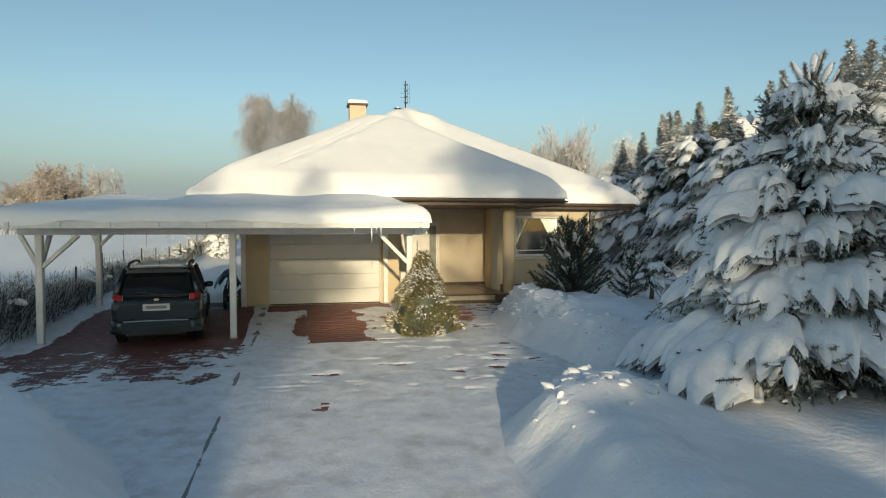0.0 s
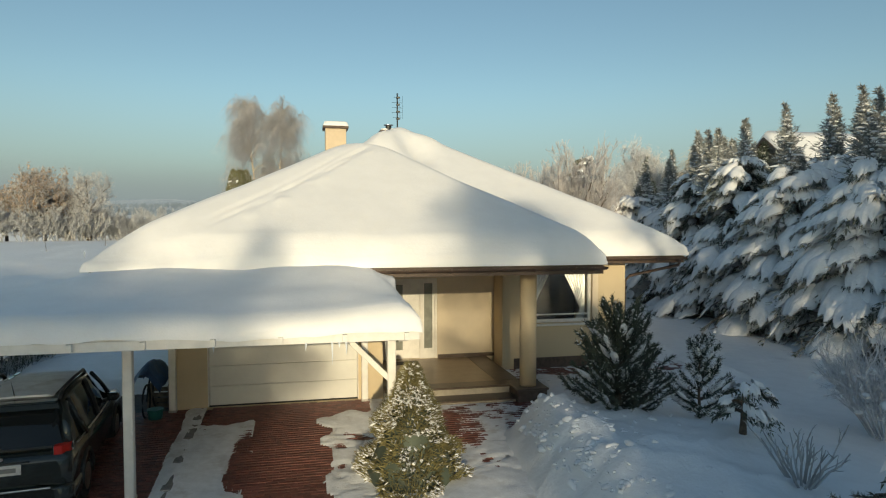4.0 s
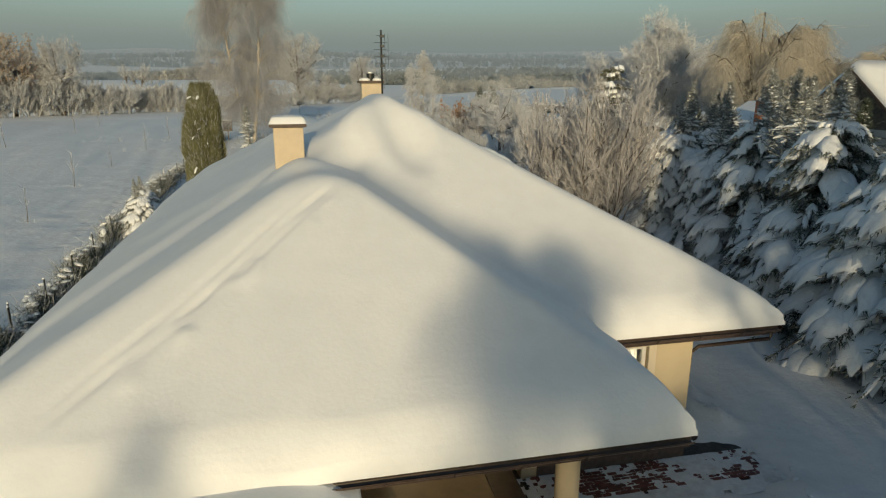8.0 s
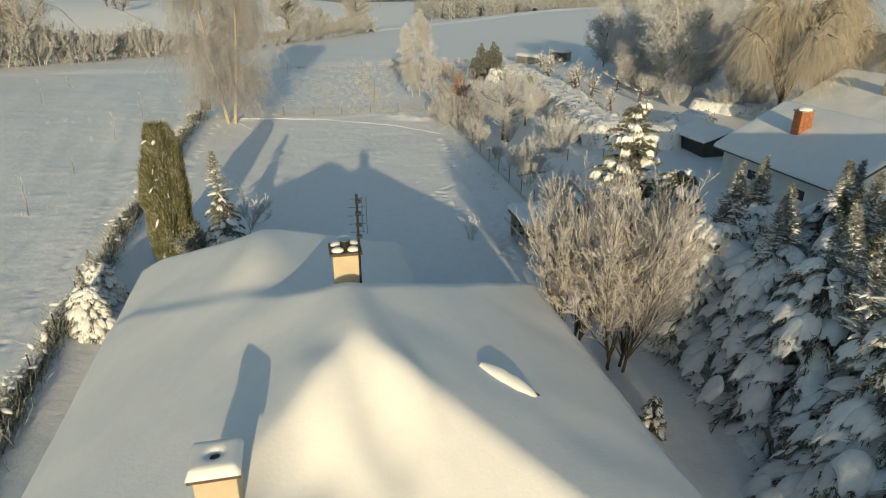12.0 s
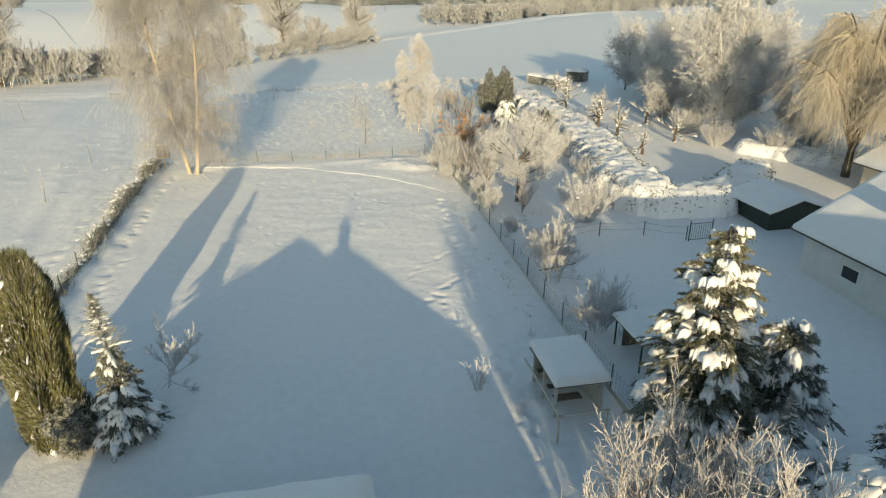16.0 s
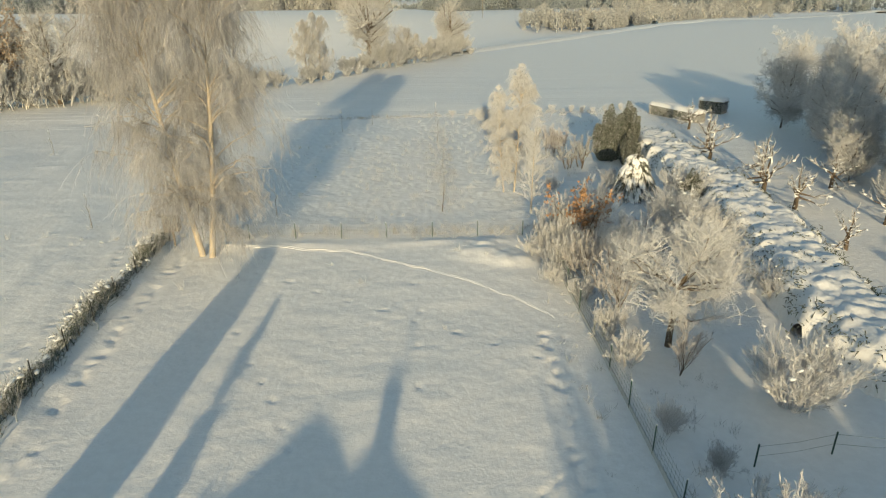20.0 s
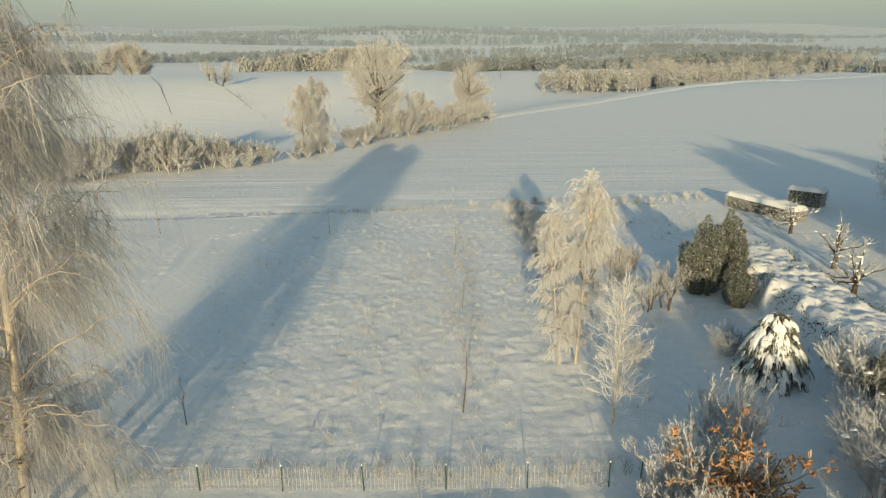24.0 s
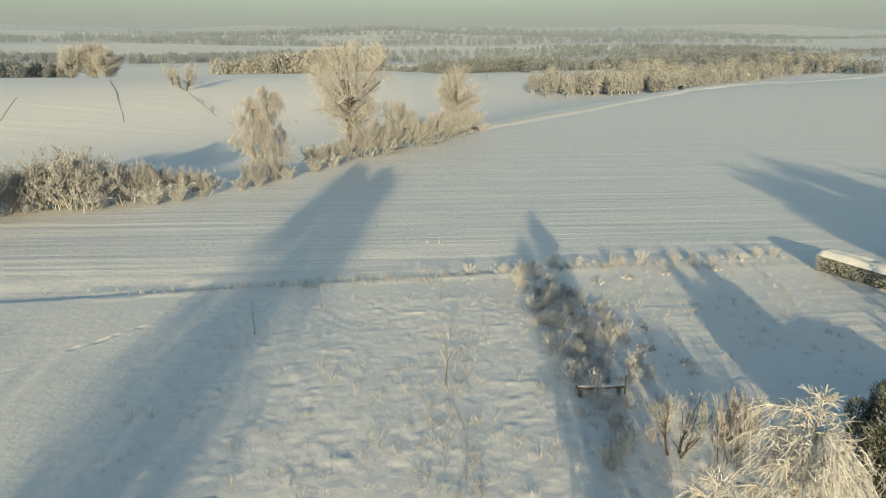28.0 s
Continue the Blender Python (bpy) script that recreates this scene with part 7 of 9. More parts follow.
# hedge line past the field, big trees over it
hb = put(antler_tree("hedge_bush", "frosted hedgerow bush at the field edge", 5.2, 0.6, 7, 7, 8, 8, 4, FROST_HEDGE, 0.02, 0.3, "bush", FROST_GREY, 0.8, 0.9), -30, 148.5)
hb2 = put(antler_tree("hedge_bush", "rounded frosted hedgerow shrub at the field edge", 4.4, 0.8, 7, 7, 8, 8, 4, FROST_HEDGE, 0.02, 0.35, "bush", FROST_GREY, 0.8, 0.8), -26, 149.5)
for k in range(34):
    x = -95 + 2.7 * k + rng.uniform(-1, 1)
    y = float(hedge_y(x)) + 1 + rng.uniform(-1, 2.5)
    again((hb, hb2)[k % 2], x, y, 40 * k, rng.uniform(0.85, 1.15) * float(np.interp(x, [-60, -30, -20, -14], [1.55, 1.4, 1.0, 0.7])))
for k in range(14):
    x = -44 + 2.0 * k
    again((hb2, hb)[k % 2], x, float(hedge_y(x)) + 3.5, 23 * k, rng.uniform(0.8, 1.1) * float(np.interp(x, [-44, -30, -20], [1.35, 1.2, 0.8])))
for k in range(15):
    x = -2 + 1.8 * k
    again((hb, hb2)[k % 2], x, float(hedge_y(x)) + 2 + rng.uniform(-1, 2), 71 * k, rng.uniform(0.85, 1.2) * (1.1 if x > 3 else 0.8))
oak = put(crown_tree("big_tree", "large bare tree pale with hoarfrost above the hedge", 18.6, 3.0, 6.4, 300, 3000, 0.022, FROST, 20, 1.25, spray=3), 1.8, 187.0)
again(oak, 21.2, 212.5, 80, 0.74)
again(oak, 9.5, 194.0, 200, 0.45)
birchy = put(weeping_birch("frosted birch in the hedge line", 11.4, 2.4, (-0.02, 0.0), 0.1, 40, 8, 9, (0.5, 2.0), tw=0.016, mat=FROST, arch=0.25), -5.9, 164.0)
again(birchy, -8.6, 165.5, 100, 0.9)
low_bush = put(frosted_bush("hedge_bush", "low hedge bush with snow lodged in its twigs", 2.6, 1.6, 50, 7, 5, FROST_HEDGE, 0.014, 0.6, snow=90), -16.0, 150.0)
for k, (x, y, z) in enumerate(((-14.0, 151.5, 1.0), (-8.8, 157.5, 0.7), (-4.4, 164.0, 0.8), (-1.6, 169.5, 1.0), (0.4, 172.5, 0.9), (26.5, 214.5, 0.8), (-7.2, 160.0, 0.7))):
    again(low_bush, x, y, 63 * k, z)
brown = put(crown_tree("oak_tree", "oak keeping brown frosted leaves", 14.2, 2.4, 6.6, 260, 3200, 0.03, FROST_GREY, 15, 1.0, (OAK_LEAF, 17000)), -47.0, 138.0)
again(oak, -39.5, 138.5, 40, 0.74)
again(brown, -55.0, 142.0, 100, 0.8)

# saplings in the left field and the meadow
def sapling(label, h, tuft=0.5, low=40):
    """A bare young tree: one thin stem with few steep branches, frosted weeds round its foot."""
    lv = [dict(r=(0.028, 0.008), k=6, wob=0.02, sides=5),
          dict(n=9, len=(0.22, 0.4), rel=True, taper=0.55, s0=0.3, keep=0.75, spread=0.35, up=0.25, r=(0.012, 0.005), k=3, wob=0.04),
          dict(n=5, len=(0.25, 0.5), rel=True, taper=0.4, s0=0.3, keep=0.8, spread=0.4, up=0.2, r=(0.006, 0.002), last=True)]
    g = to_height(grow(([(0, 0, -0.1)], [(0.05, 0.03, 1)], [h]), lv), h)
    a = rng.uniform(0, 6.28, low)
    q = tuft * np.sqrt(rng.uniform(0, 1, low))
    P = np.stack([q * np.cos(a), q * np.sin(a), np.full(low, -0.1)], -1)
    w = twigs(P, rng.normal(0, 0.35, P.shape) + (0, 0, 1), rng.uniform(0.15, 0.7, low), 0.006, 0.002, 2, 0.15, 0.1)[:2]
    return plant("sapling", label, "tree", [("trunk", [g[0]], BARK, True), ("limb_set", [g[1], g[2]], FROST_GREY, False), ("weed_tuft", [w], FROST, False)])


sap = put(sapling("bare young sapling in open snow with weeds at its foot", 2.6), -12.86, 56.7)
for k, (x, y, s) in enumerate(((-12.3, 75.3, 1.0), (-12.8, 65.5, 0.7), (-12.16, 86.0, 1.0), (-12.4, 106, 0.9), (-12.6, 117, 0.9), (-0.1, 87.2, 1.0), (11.53, 87.8, 1.45), (12.3, 109.5, 1.2), (-24.6, 95.7, 1.1), (-25.0, 107.2, 1.0), (-26.0, 80.0, 1.0), (-25.5, 66.0, 0.9), (2.0, 116.0, 1.0), (12.2, 99.0, 0.9), (-12.0, 46.5, 0.8), (12.7, 120.5, 0.8), (5.2, 120.0, 0.8))):
    again(sap, x, y, 50 * k, s)


# snow-buried clipped hedge of the next garden: a lumpy snow back over dark leaves
def snow_hedge(label, pts, width, height, step=0.25, seed=0, leaf=2600, crisp=1.0):
    h = thing("snowy_hedge", label, "hedge")
    xs = np.arange(min(p[0] for p in pts) - width, max(p[0] for p in pts) + width, step)
    ys = np.arange(min(p[1] for p in pts) - width, max(p[1] for p in pts) + width, step)
    Xh, Yh = np.meshgrid(xs, ys)
    d = near_line(Xh, Yh, pts) + 0.35 * crisp * rough(Xh, Yh, 1.0, 3, seed)
    holes = lattice(Xh / 0.7, Yh / 0.7, seed + 9) > 0.62
    u = np.clip(1 - d / width, 0, 1)
    z = land(Xh, Yh) - 0.3 + (height + 0.3) * np.sqrt(1 - (1 - np.clip(u * 1.9, 0, 1)) ** 2) + crisp * (0.10 * rough(Xh, Yh, 0.9, 2, seed + 4) + 0.17 * np.abs(lattice(Xh / 0.42, Yh / 0.42, seed + 6)) + 0.07 * lattice(Xh / 0.2, Yh / 0.2, seed + 7)) * fade(0, 0.3, u)
    keep = (u[:-1, :-1] > 0) | (u[1:, 1:] > 0)
    c = Xh.shape[1]
    i, j = np.nonzero(keep)
    q = np.stack([i * c + j, i * c + j + 1, (i + 1) * c + j + 1, (i + 1) * c + j], -1)
    used, inv = np.unique(q, return_inverse=True)
    v = np.dstack([Xh, Yh, z]).reshape(-1, 3)[used]
    part("snow_back", arrays_mesh("snow_back", v, [inv.reshape(q.shape)], True), SNOW_TREE, h, "lumpy snow blanket")
    edge = v[(u.ravel()[used] < 0.35)]
    P = edge[rng.integers(0, len(edge), leaf)] + rng.normal(0, 0.12, (leaf, 3))
    bare = v[holes.ravel()[used]]
    P[:leaf // 5] = bare[rng.integers(0, len(bare), leaf // 5)] + rng.normal(0, 0.1, (leaf // 5, 3)) - (0, 0, 0.06)
    part("leafage", Build().add(*twigs(P, rng.normal(0, 1, P.shape) + (0, 0, -0.2), rng.uniform(0.12, 0.35, leaf), 0.03, 0.006, 1)[:2]), NEEDLE, h, "dark evergreen leafage")
    return h


snow_hedge("long hedge buried under lumpy snow", [(32.7, 104.5), (32.3, 97.0), (32.2, 88.0), (30.9, 78.5), (29.4, 71.5), (29.2, 66.5)], 2.5, 1.8, 0.18, seed=3, leaf=5200)
snow_hedge("hedge with thick snow beside the shed", [(29.4, 65.4), (33.4, 64.8), (40.0, 69.5)], 1.9, 1.5, seed=9, leaf=1500)


def clipped_hedge(label, a, b, w, h):
    """A straight clipped hedge: a dense dark body of leaves under a thick snow top."""
    m, ln = along(a, b)
    g = min(snow_at(*a), snow_at(*b))
    ob = thing("clipped_hedge", label, "hedge")
    n = int(ln * 900)
    P = np.stack([rng.uniform(0, ln, n), rng.uniform(-w, w, n), g + rng.uniform(0, h, n)], -1)
    face = rng.integers(0, 3, n)
    P[face == 0, 1] = rng.choice((-w, w), (face == 0).sum())
    P[face == 1, 0] = rng.choice((0.0, ln), (face == 1).sum())
    R = np.array([m @ Vector(p) for p in P])
    part("leafage", Build().add(*spikes(R, rng.normal(0, 1, R.shape), rng.uniform(0.15, 0.38, n), 0.028)), FROST_GREY, ob)["kind"] = "stuff"
    part("core", Build().box(0.05, ln - 0.05, -w + 0.05, w - 0.05, g - 0.2, g + h - 0.05, 0.1, m), NEEDLE, ob)
    us, ws = np.meshgrid(np.linspace(-0.15, ln + 0.15, int(ln / 0.25) + 2), np.linspace(-w - 0.15, w + 0.15, 12))
    e = np.minimum(np.minimum(us + 0.15, ln + 0.15 - us), w + 0.15 - np.abs(ws))
    z = g + h - 0.08 + 0.42 * np.sqrt(np.clip(1 - (1 - np.clip(e / 0.4, 0, 1)) ** 2, 0, 1)) * (1 + 0.3 * rough(us, ws, 0.8, 2, 5))
    top = np.array([[m @ Vector((u, q, zz)) for u, q, zz in zip(*r)] for r in zip(us, ws, z)])
    part("snow_top", Build().sheet(top), SNOW_TREE, ob, "thick snow top", smooth=True)
    return ob


clipped_hedge("clipped hedge with a flat snow top", (41.0, 125.0), (43.9, 118.0), 0.75, 1.25)
clipped_hedge("square clipped hedge with a thick snow top", (47.6, 126.0), (49.8, 124.0), 1.1, 1.6)
snow_hedge("low snow-covered shrubs under the willows", [(46.0, 78.0), (52.0, 71.0), (58, 66)], 1.6, 1.0, seed=19, leaf=900)

# growth along the left fence
n = 4600
yy = rng.uniform(12, 84, n)
xx = -6.45 + rng.normal(0, 0.22, n)
gz = land(xx, yy)
tall_ = np.clip(0.65 + 0.45 * lattice(yy / 1.7, 0 * yy, 4), 0.15, 1.3)
left_growth = thing("fence_hedge", "scrubby hedge in the wire fence with snow caps", "hedge")
joined("dark_growth", "", "", [twigs(np.stack([xx, yy, gz - 0.1], -1), rng.normal(0, 0.35, (n, 3)) + (0, 0, 1), tall_, 0.012, 0.004, 3, 0.0, 0.08)[:2], twigs(np.stack([xx, yy, gz + 0.5 * tall_], -1), rng.normal(0, 0.7, (n, 3)) + (0, 0, 0.4), tall_ * 0.5, 0.012, 0.004, 2)[:2]], NEEDLE, parent=left_growth)
k = rng.uniform(0, 1, n) < 0.07
joined("frosted_growth", "", "", [twigs(np.stack([xx, yy, gz], -1), rng.normal(0, 0.4, (n, 3)) + (0, 0, 1), tall_ * 1.1, 0.009, 0.004, 3, 0.0, 0.1)[:2]], FROST, parent=left_growth)
joined("snow_load", "", "", [blobs(np.stack([xx[k] - 0.15, yy[k], gz[k] + tall_[k] * 0.85], -1), rng.normal(0, 1, (k.sum(), 3)) * (1, 1, 0.15), rng.uniform(0.15, 0.4, k.sum()), rng.uniform(0.05, 0.12, k.sum()), 0.6, 5, 7, 0.15)], SNOW_TREE, True, left_growth)["kind"] = "stuff"

# frosted grass and weeds of the meadow, one object
P = []
for cx, cy, sx, sy, m in ((11.6, 100, 0.5, 9, 110), (12.8, 103, 0.35, 10, 110), (14, 104, 2.5, 9, 150), (8.5, 102, 1.6, 10, 90), (5, 104, 5, 10, 150), (9, 97, 3, 6, 120), (19.2, 110, 1.2, 8, 300), (22, 118, 5, 3.5, 240), (32, 119, 5, 4.5, 160), (-1, 123.7, 6, 0.5, 120), (9, 124.8, 5, 0.5, 150), (26, 126.3, 7, 0.5, 200), (3, 83.9, 9, 0.4, 160), (12, 83.6, 5, 0.4, 120), (-8, 96, 5, 8, 16), (16.3, 66, 0.5, 9, 40), (19.5, 60, 1.2, 8, 40), (18, 77, 0.7, 5, 60), (23, 104, 2.0, 6, 90)):
    P.append(np.stack([rng.normal(cx, sx, m), rng.normal(cy, sy, m)], -1))
P = np.vstack(P)
m = 11
R = np.repeat(P, m, 0) + rng.normal(0, 0.09, (len(P) * m, 2))
S = np.hstack([R, land(R[:, 0], R[:, 1])[:, None] - 0.03])
hgt = np.repeat(rng.uniform(0.12, 0.4, len(P)) + 0.45 * (rng.uniform(0, 1, len(P)) < 0.2), m) * rng.uniform(0.5, 1.2, len(S))
joined("frosted_grass", "frosted grass tufts and weeds standing out of the meadow snow", "grass", [twigs(S, rng.normal(0, 0.35, (len(S), 3)) + (0, 0, 1), hgt, 0.008, 0.003, 2, 0.2, 0.09)[:2]], FROST_GREY)


# far woods: many small frosted crowns in one object each
def far_wood(label, pts, count, h, spread, mat, fine=70, bulk=0.018):
    base_n = 4 * fine
    a = rng.uniform(0, 2 * math.pi, base_n)
    c = rng.uniform(-1, 1, base_n)
    r = rng.uniform(0.3, 1, base_n) ** 0.5 * (1 + 0.2 * np.sin(3 * a + 2 * c))
    Pm = np.stack([0.34 * r * np.sqrt(1 - c * c) * np.cos(a), 0.34 * r * np.sqrt(1 - c * c) * np.sin(a), 0.5 + 0.45 * r * c], -1)
    Dm = Pm - (0, 0, 0.2)
    bv, bf = spikes(Pm, 0.35 * Dm + rng.normal(0, 0.3, Pm.shape) + (0, 0, 0.25), rng.uniform(0.06, 0.14, base_n), bulk)
    tv, tf, _, _ = twigs([(0, 0, -0.05)], [(0, 0, 1)], [0.8], 0.03, 0.01, 1)
    b = Build()
    seg = np.array([np.linalg.norm(np.subtract(q, p)) for p, q in zip(pts, pts[1:])])
    kk = rng.choice(len(seg), count, p=seg / seg.sum())
    pt = np.array(pts, float)
    xy = pt[kk] + (pt[kk + 1] - pt[kk]) * rng.uniform(0, 1, (count, 1)) + rng.normal(0, spread, (count, 2))
    gz = land(xy[:, 0], xy[:, 1])
    for (x, y), g in zip(xy, gz):
        sc = h * rng.uniform(0.65, 1.15)
        w = sc * rng.uniform(0.7, 1.1)
        off = np.array((x, y, g))
        t = rng.uniform(0, 6.28)
        rot = np.array([[math.cos(t), -math.sin(t), 0], [math.sin(t), math.cos(t), 0], [0, 0, 1]])
        b.add((bv @ rot) * (w, w, sc) + off, bf)
        b.add(tv * (w, w, sc) + off, tf)
    ob = part("far_wood", b, mat)
    return tagged(ob, label, "wood", kind="stuff")


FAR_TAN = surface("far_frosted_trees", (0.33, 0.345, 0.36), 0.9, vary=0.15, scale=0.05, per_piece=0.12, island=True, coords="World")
# bluish grey with the haze of distance mixed into the colour
FAR_GREY = surface("far_haze_tinted", (0.20, 0.235, 0.265), 0.9, vary=0.15, scale=0.02, per_piece=0.1, island=True, coords="World")
for k, (x, y, z) in enumerate(((-178, 470, 1.15), (-168, 476, 1.3), (-160, 472, 1.1), (-173, 484, 1.35), (-164, 486, 1.2), (-183, 480, 1.0))):
    again(oak, x, y, 57 * k, z)
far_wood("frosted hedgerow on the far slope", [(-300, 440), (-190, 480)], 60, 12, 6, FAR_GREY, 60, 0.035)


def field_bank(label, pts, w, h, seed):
    """A low weathered bank between two fields. Its dark colour paints the shade and weeds of the ditch beside it."""
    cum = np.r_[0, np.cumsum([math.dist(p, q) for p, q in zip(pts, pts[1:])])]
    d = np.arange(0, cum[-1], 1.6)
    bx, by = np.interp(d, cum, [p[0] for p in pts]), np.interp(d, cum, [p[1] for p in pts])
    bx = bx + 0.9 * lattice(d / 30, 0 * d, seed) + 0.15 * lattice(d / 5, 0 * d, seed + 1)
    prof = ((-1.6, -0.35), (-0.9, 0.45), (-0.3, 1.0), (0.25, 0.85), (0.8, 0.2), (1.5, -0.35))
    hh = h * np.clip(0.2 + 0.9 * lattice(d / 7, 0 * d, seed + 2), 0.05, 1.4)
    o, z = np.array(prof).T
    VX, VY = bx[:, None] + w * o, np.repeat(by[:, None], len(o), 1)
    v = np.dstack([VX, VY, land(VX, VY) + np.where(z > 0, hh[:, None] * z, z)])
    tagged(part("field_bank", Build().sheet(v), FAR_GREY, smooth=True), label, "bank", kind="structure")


# dark strips painting the thin shade lines of ditches on the slope
field_bank("bank between two far fields, ditch shade and weeds in its dark colour", [(-106, 353), (-78.6, 291), (-67, 266), (-59, 250), (-51, 232)], 0.12, 0.12, 3)
field_bank("bank on the far slope, ditch shade and weeds in its dark colour", [(-70, 322), (-57.6, 301.6), (-49.6, 289), (-40.4, 271.5), (-32.5, 255.6)], 0.14, 0.16, 13)
field_bank("dark strip for ditch shade and weeds along a slope boundary", [(-33, 309), (-26, 294), (-20.4, 278.5), (-14, 262)], 0.11, 0.12, 23)
field_bank("dark strip for ditch shade and weeds at the hillside edge", [(-105, 286), (-96.7, 263), (-91.5, 247)], 0.11, 0.1, 33)
far_wood("sparse shrubs along the field banks", [(-60, 305), (-50, 290), (-38, 268)], 9, 1.6, 0.7, FAR_TAN, 30)
slope_tree = put(antler_tree("bare_tree", "bare frosted tree on the far slope", 9.5, 0.55, 1, 12, 9, 8, 3, FROST_HEDGE, 0.03, 0.2, thick=4.0, foot=0.0), -64.5, 314.0)
again(slope_tree, -73.0, 326.0, 110, 0.85)
again(slope_tree, -67.8, 318.5, 200, 0.7)
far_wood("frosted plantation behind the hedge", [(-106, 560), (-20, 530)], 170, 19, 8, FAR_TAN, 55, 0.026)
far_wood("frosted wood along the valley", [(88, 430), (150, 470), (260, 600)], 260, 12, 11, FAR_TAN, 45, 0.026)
far_wood("wood beyond the track, in the paler colour for haze", [(180, 560), (330, 700), (560, 930)], 300, 13, 20, FAR_TAN, 36, 0.03)
far_wood("wood in the valley in haze-tinted grey", [(-40, 700), (120, 640)], 220, 13, 16, FAR_GREY, 36, 0.045)
for k in range(24):
    d0 = 760 + 115 * k
    a0 = math.radians(rng.uniform(-30, 42))
    w = rng.uniform(0.12, 0.35)
    far_wood("distant belt of trees in haze-tinted grey", [(d0 * math.sin(a0 - w), d0 * math.cos(a0 - w)), (d0 * math.sin(a0 + w), (d0 + 120) * math.cos(a0 + w))], 230, 12 + 0.002 * d0, 20, FAR_GREY, 12, 0.085)

# unseen bare trees added on the street side, behind the way in, for shade: thin crowns that let half of the low sun
# through
street = put(crown_tree("street_tree", "unseen bare tree with thin grey branches, added for shade", 13.4, 8.5, 3.9, 80, 520, 0.02, FROST_GREY, 11, 0.6, spray=2), -36, -38)
for k, (x, y, s) in enumerate(((-29, -36, 1.0), (-22, -38, 1.05), (-16.5, -36, 1.0), (-12, -38, 1.05), (-8.0, -36, 1.0), (1.6, -36, 0.97), (6.0, -38, 1.0), (11, -36, 1.05), (16, -38, 1.05), (22, -36, 1.1), (28, -38, 1.1), (-14, -41, 1.1), (-10, -42, 1.1), (-18.5, -41.5, 1.1), (-8.4, -42, 1.06), (-9.2, -37.5, 0.97), (3.4, -40.0, 1.0), (2.6, -33.0, 0.9), (9.6, -15.5, 0.95), (13.0, -14.5, 1.0), (16.4, -16.5, 1.02), (20.0, -15.5, 1.0))):
    again(street, x, y, 77 * k + 11, s)
# two unseen birches added to darken patches of the roof
put(weeping_birch("unseen slender birch with a thin crown, added to shade the roof", 15.7, 3.4, (0.0, 0.0), 0.1, 40, 8, 8, (0.3, 1.1), low=0.76), 0.3, -36.5)
put(weeping_birch("unseen smaller birch with a thin crown, added to shade the roof", 14.5, 1.6, (0.0, 0.0), 0.1, 14, 6, 5, (0.3, 1.2), low=0.72), -5.6, -36.5)
# unseen conifers added as low sun blockers for drive and spruce
for k, (x, y, z) in enumerate(((5.2, -20.0, 0.85), (10.0, -20.5, 1.05), (-5.0, -20.0, 0.95), (-10.5, -20.5, 1.0), (0.9, -20.6, 0.95))):
    again((row_c, row_a)[k % 2], x, y, 61 * k, z)

# ---- car under the carport ----
def loft(sections, closed_ends=True):
    """Rings of equal length, one after another."""
    v = np.array(sections, float)
    b = Build()
    ring = np.concatenate([v, v[:, :1]], 1)
    b.sheet(ring)
    if closed_ends:
        for k, flip in ((0, False), (-1, True)):
            c = v[k].mean(0)
            n = v.shape[1]
            tri = [(n, (i + 1) % n, i) if flip else (n, i, (i + 1) % n) for i in range(n)]
            b.add(np.vstack([v[k], c]), tri)
    return b


def half_ring(y, pts):
    """A closed section at y from half-width and height pairs, bottom to top."""
    right = [(w, y, z) for w, z in pts]
    return right + [(-w, yy, z) for w, yy, z in right[::-1]]


car = thing("car", "dark green estate car parked tail-out under the carport", "car", (-3.02, 14.1, PAVE_Z), 6)
body = [half_ring(y, [(w * 0.86, zb), (w * 0.97, zb + 0.1), (w, 0.55), (w, 0.72), (w * 0.985, zt - 0.08), (w * 0.93, zt)]) for y, w, zb, zt in
        ((0.02, 0.74, 0.46, 0.90), (0.06, 0.82, 0.40, 0.97), (0.16, 0.87, 0.34, 1.02), (0.45, 0.885, 0.30, 1.02), (1.2, 0.89, 0.27, 1.0), (2.2, 0.89, 0.27, 0.98), (3.2, 0.89, 0.28, 0.97), (3.5, 0.885, 0.30, 0.96), (4.1, 0.87, 0.32, 0.90), (4.36, 0.80, 0.34, 0.82), (4.5, 0.68, 0.40, 0.70))]
part("body", loft(body), CAR_PAINT, car, "dark green metallic body", smooth=True)
cab = [half_ring(y, [(wb, 0.96), ((wb * 0.55 + wt * 0.45), 0.96 + (zt - 0.96) * 0.5), (wt, zt - 0.07), (wt * 0.9, zt)]) for y, wb, wt, zt in
       ((0.20, 0.80, 0.76, 1.04), (0.36, 0.82, 0.70, 1.32), (0.55, 0.83, 0.655, 1.585), (0.8, 0.835, 0.65, 1.63), (1.6, 0.84, 0.65, 1.655), (2.3, 0.84, 0.645, 1.63), (2.55, 0.835, 0.64, 1.57), (3.0, 0.82, 0.70, 1.25), (3.32, 0.79, 0.76, 1.0))]
part("cabin_glass", loft(cab), CAR_GLASS, car, "dark tinted glazing", smooth=True)
roof_sec = [half_ring(y, [(wt * 1.01, zt - 0.075), (wt * 0.91, zt + 0.006), (wt * 0.5, zt + 0.03), (0.02, zt + 0.036)]) for y, wt, zt in ((0.5, 0.66, 1.575), (0.8, 0.652, 1.632), (1.6, 0.652, 1.657), (2.3, 0.648, 1.632), (2.5, 0.642, 1.59))]
part("roof", loft(roof_sec), CAR_PAINT, car, smooth=True)
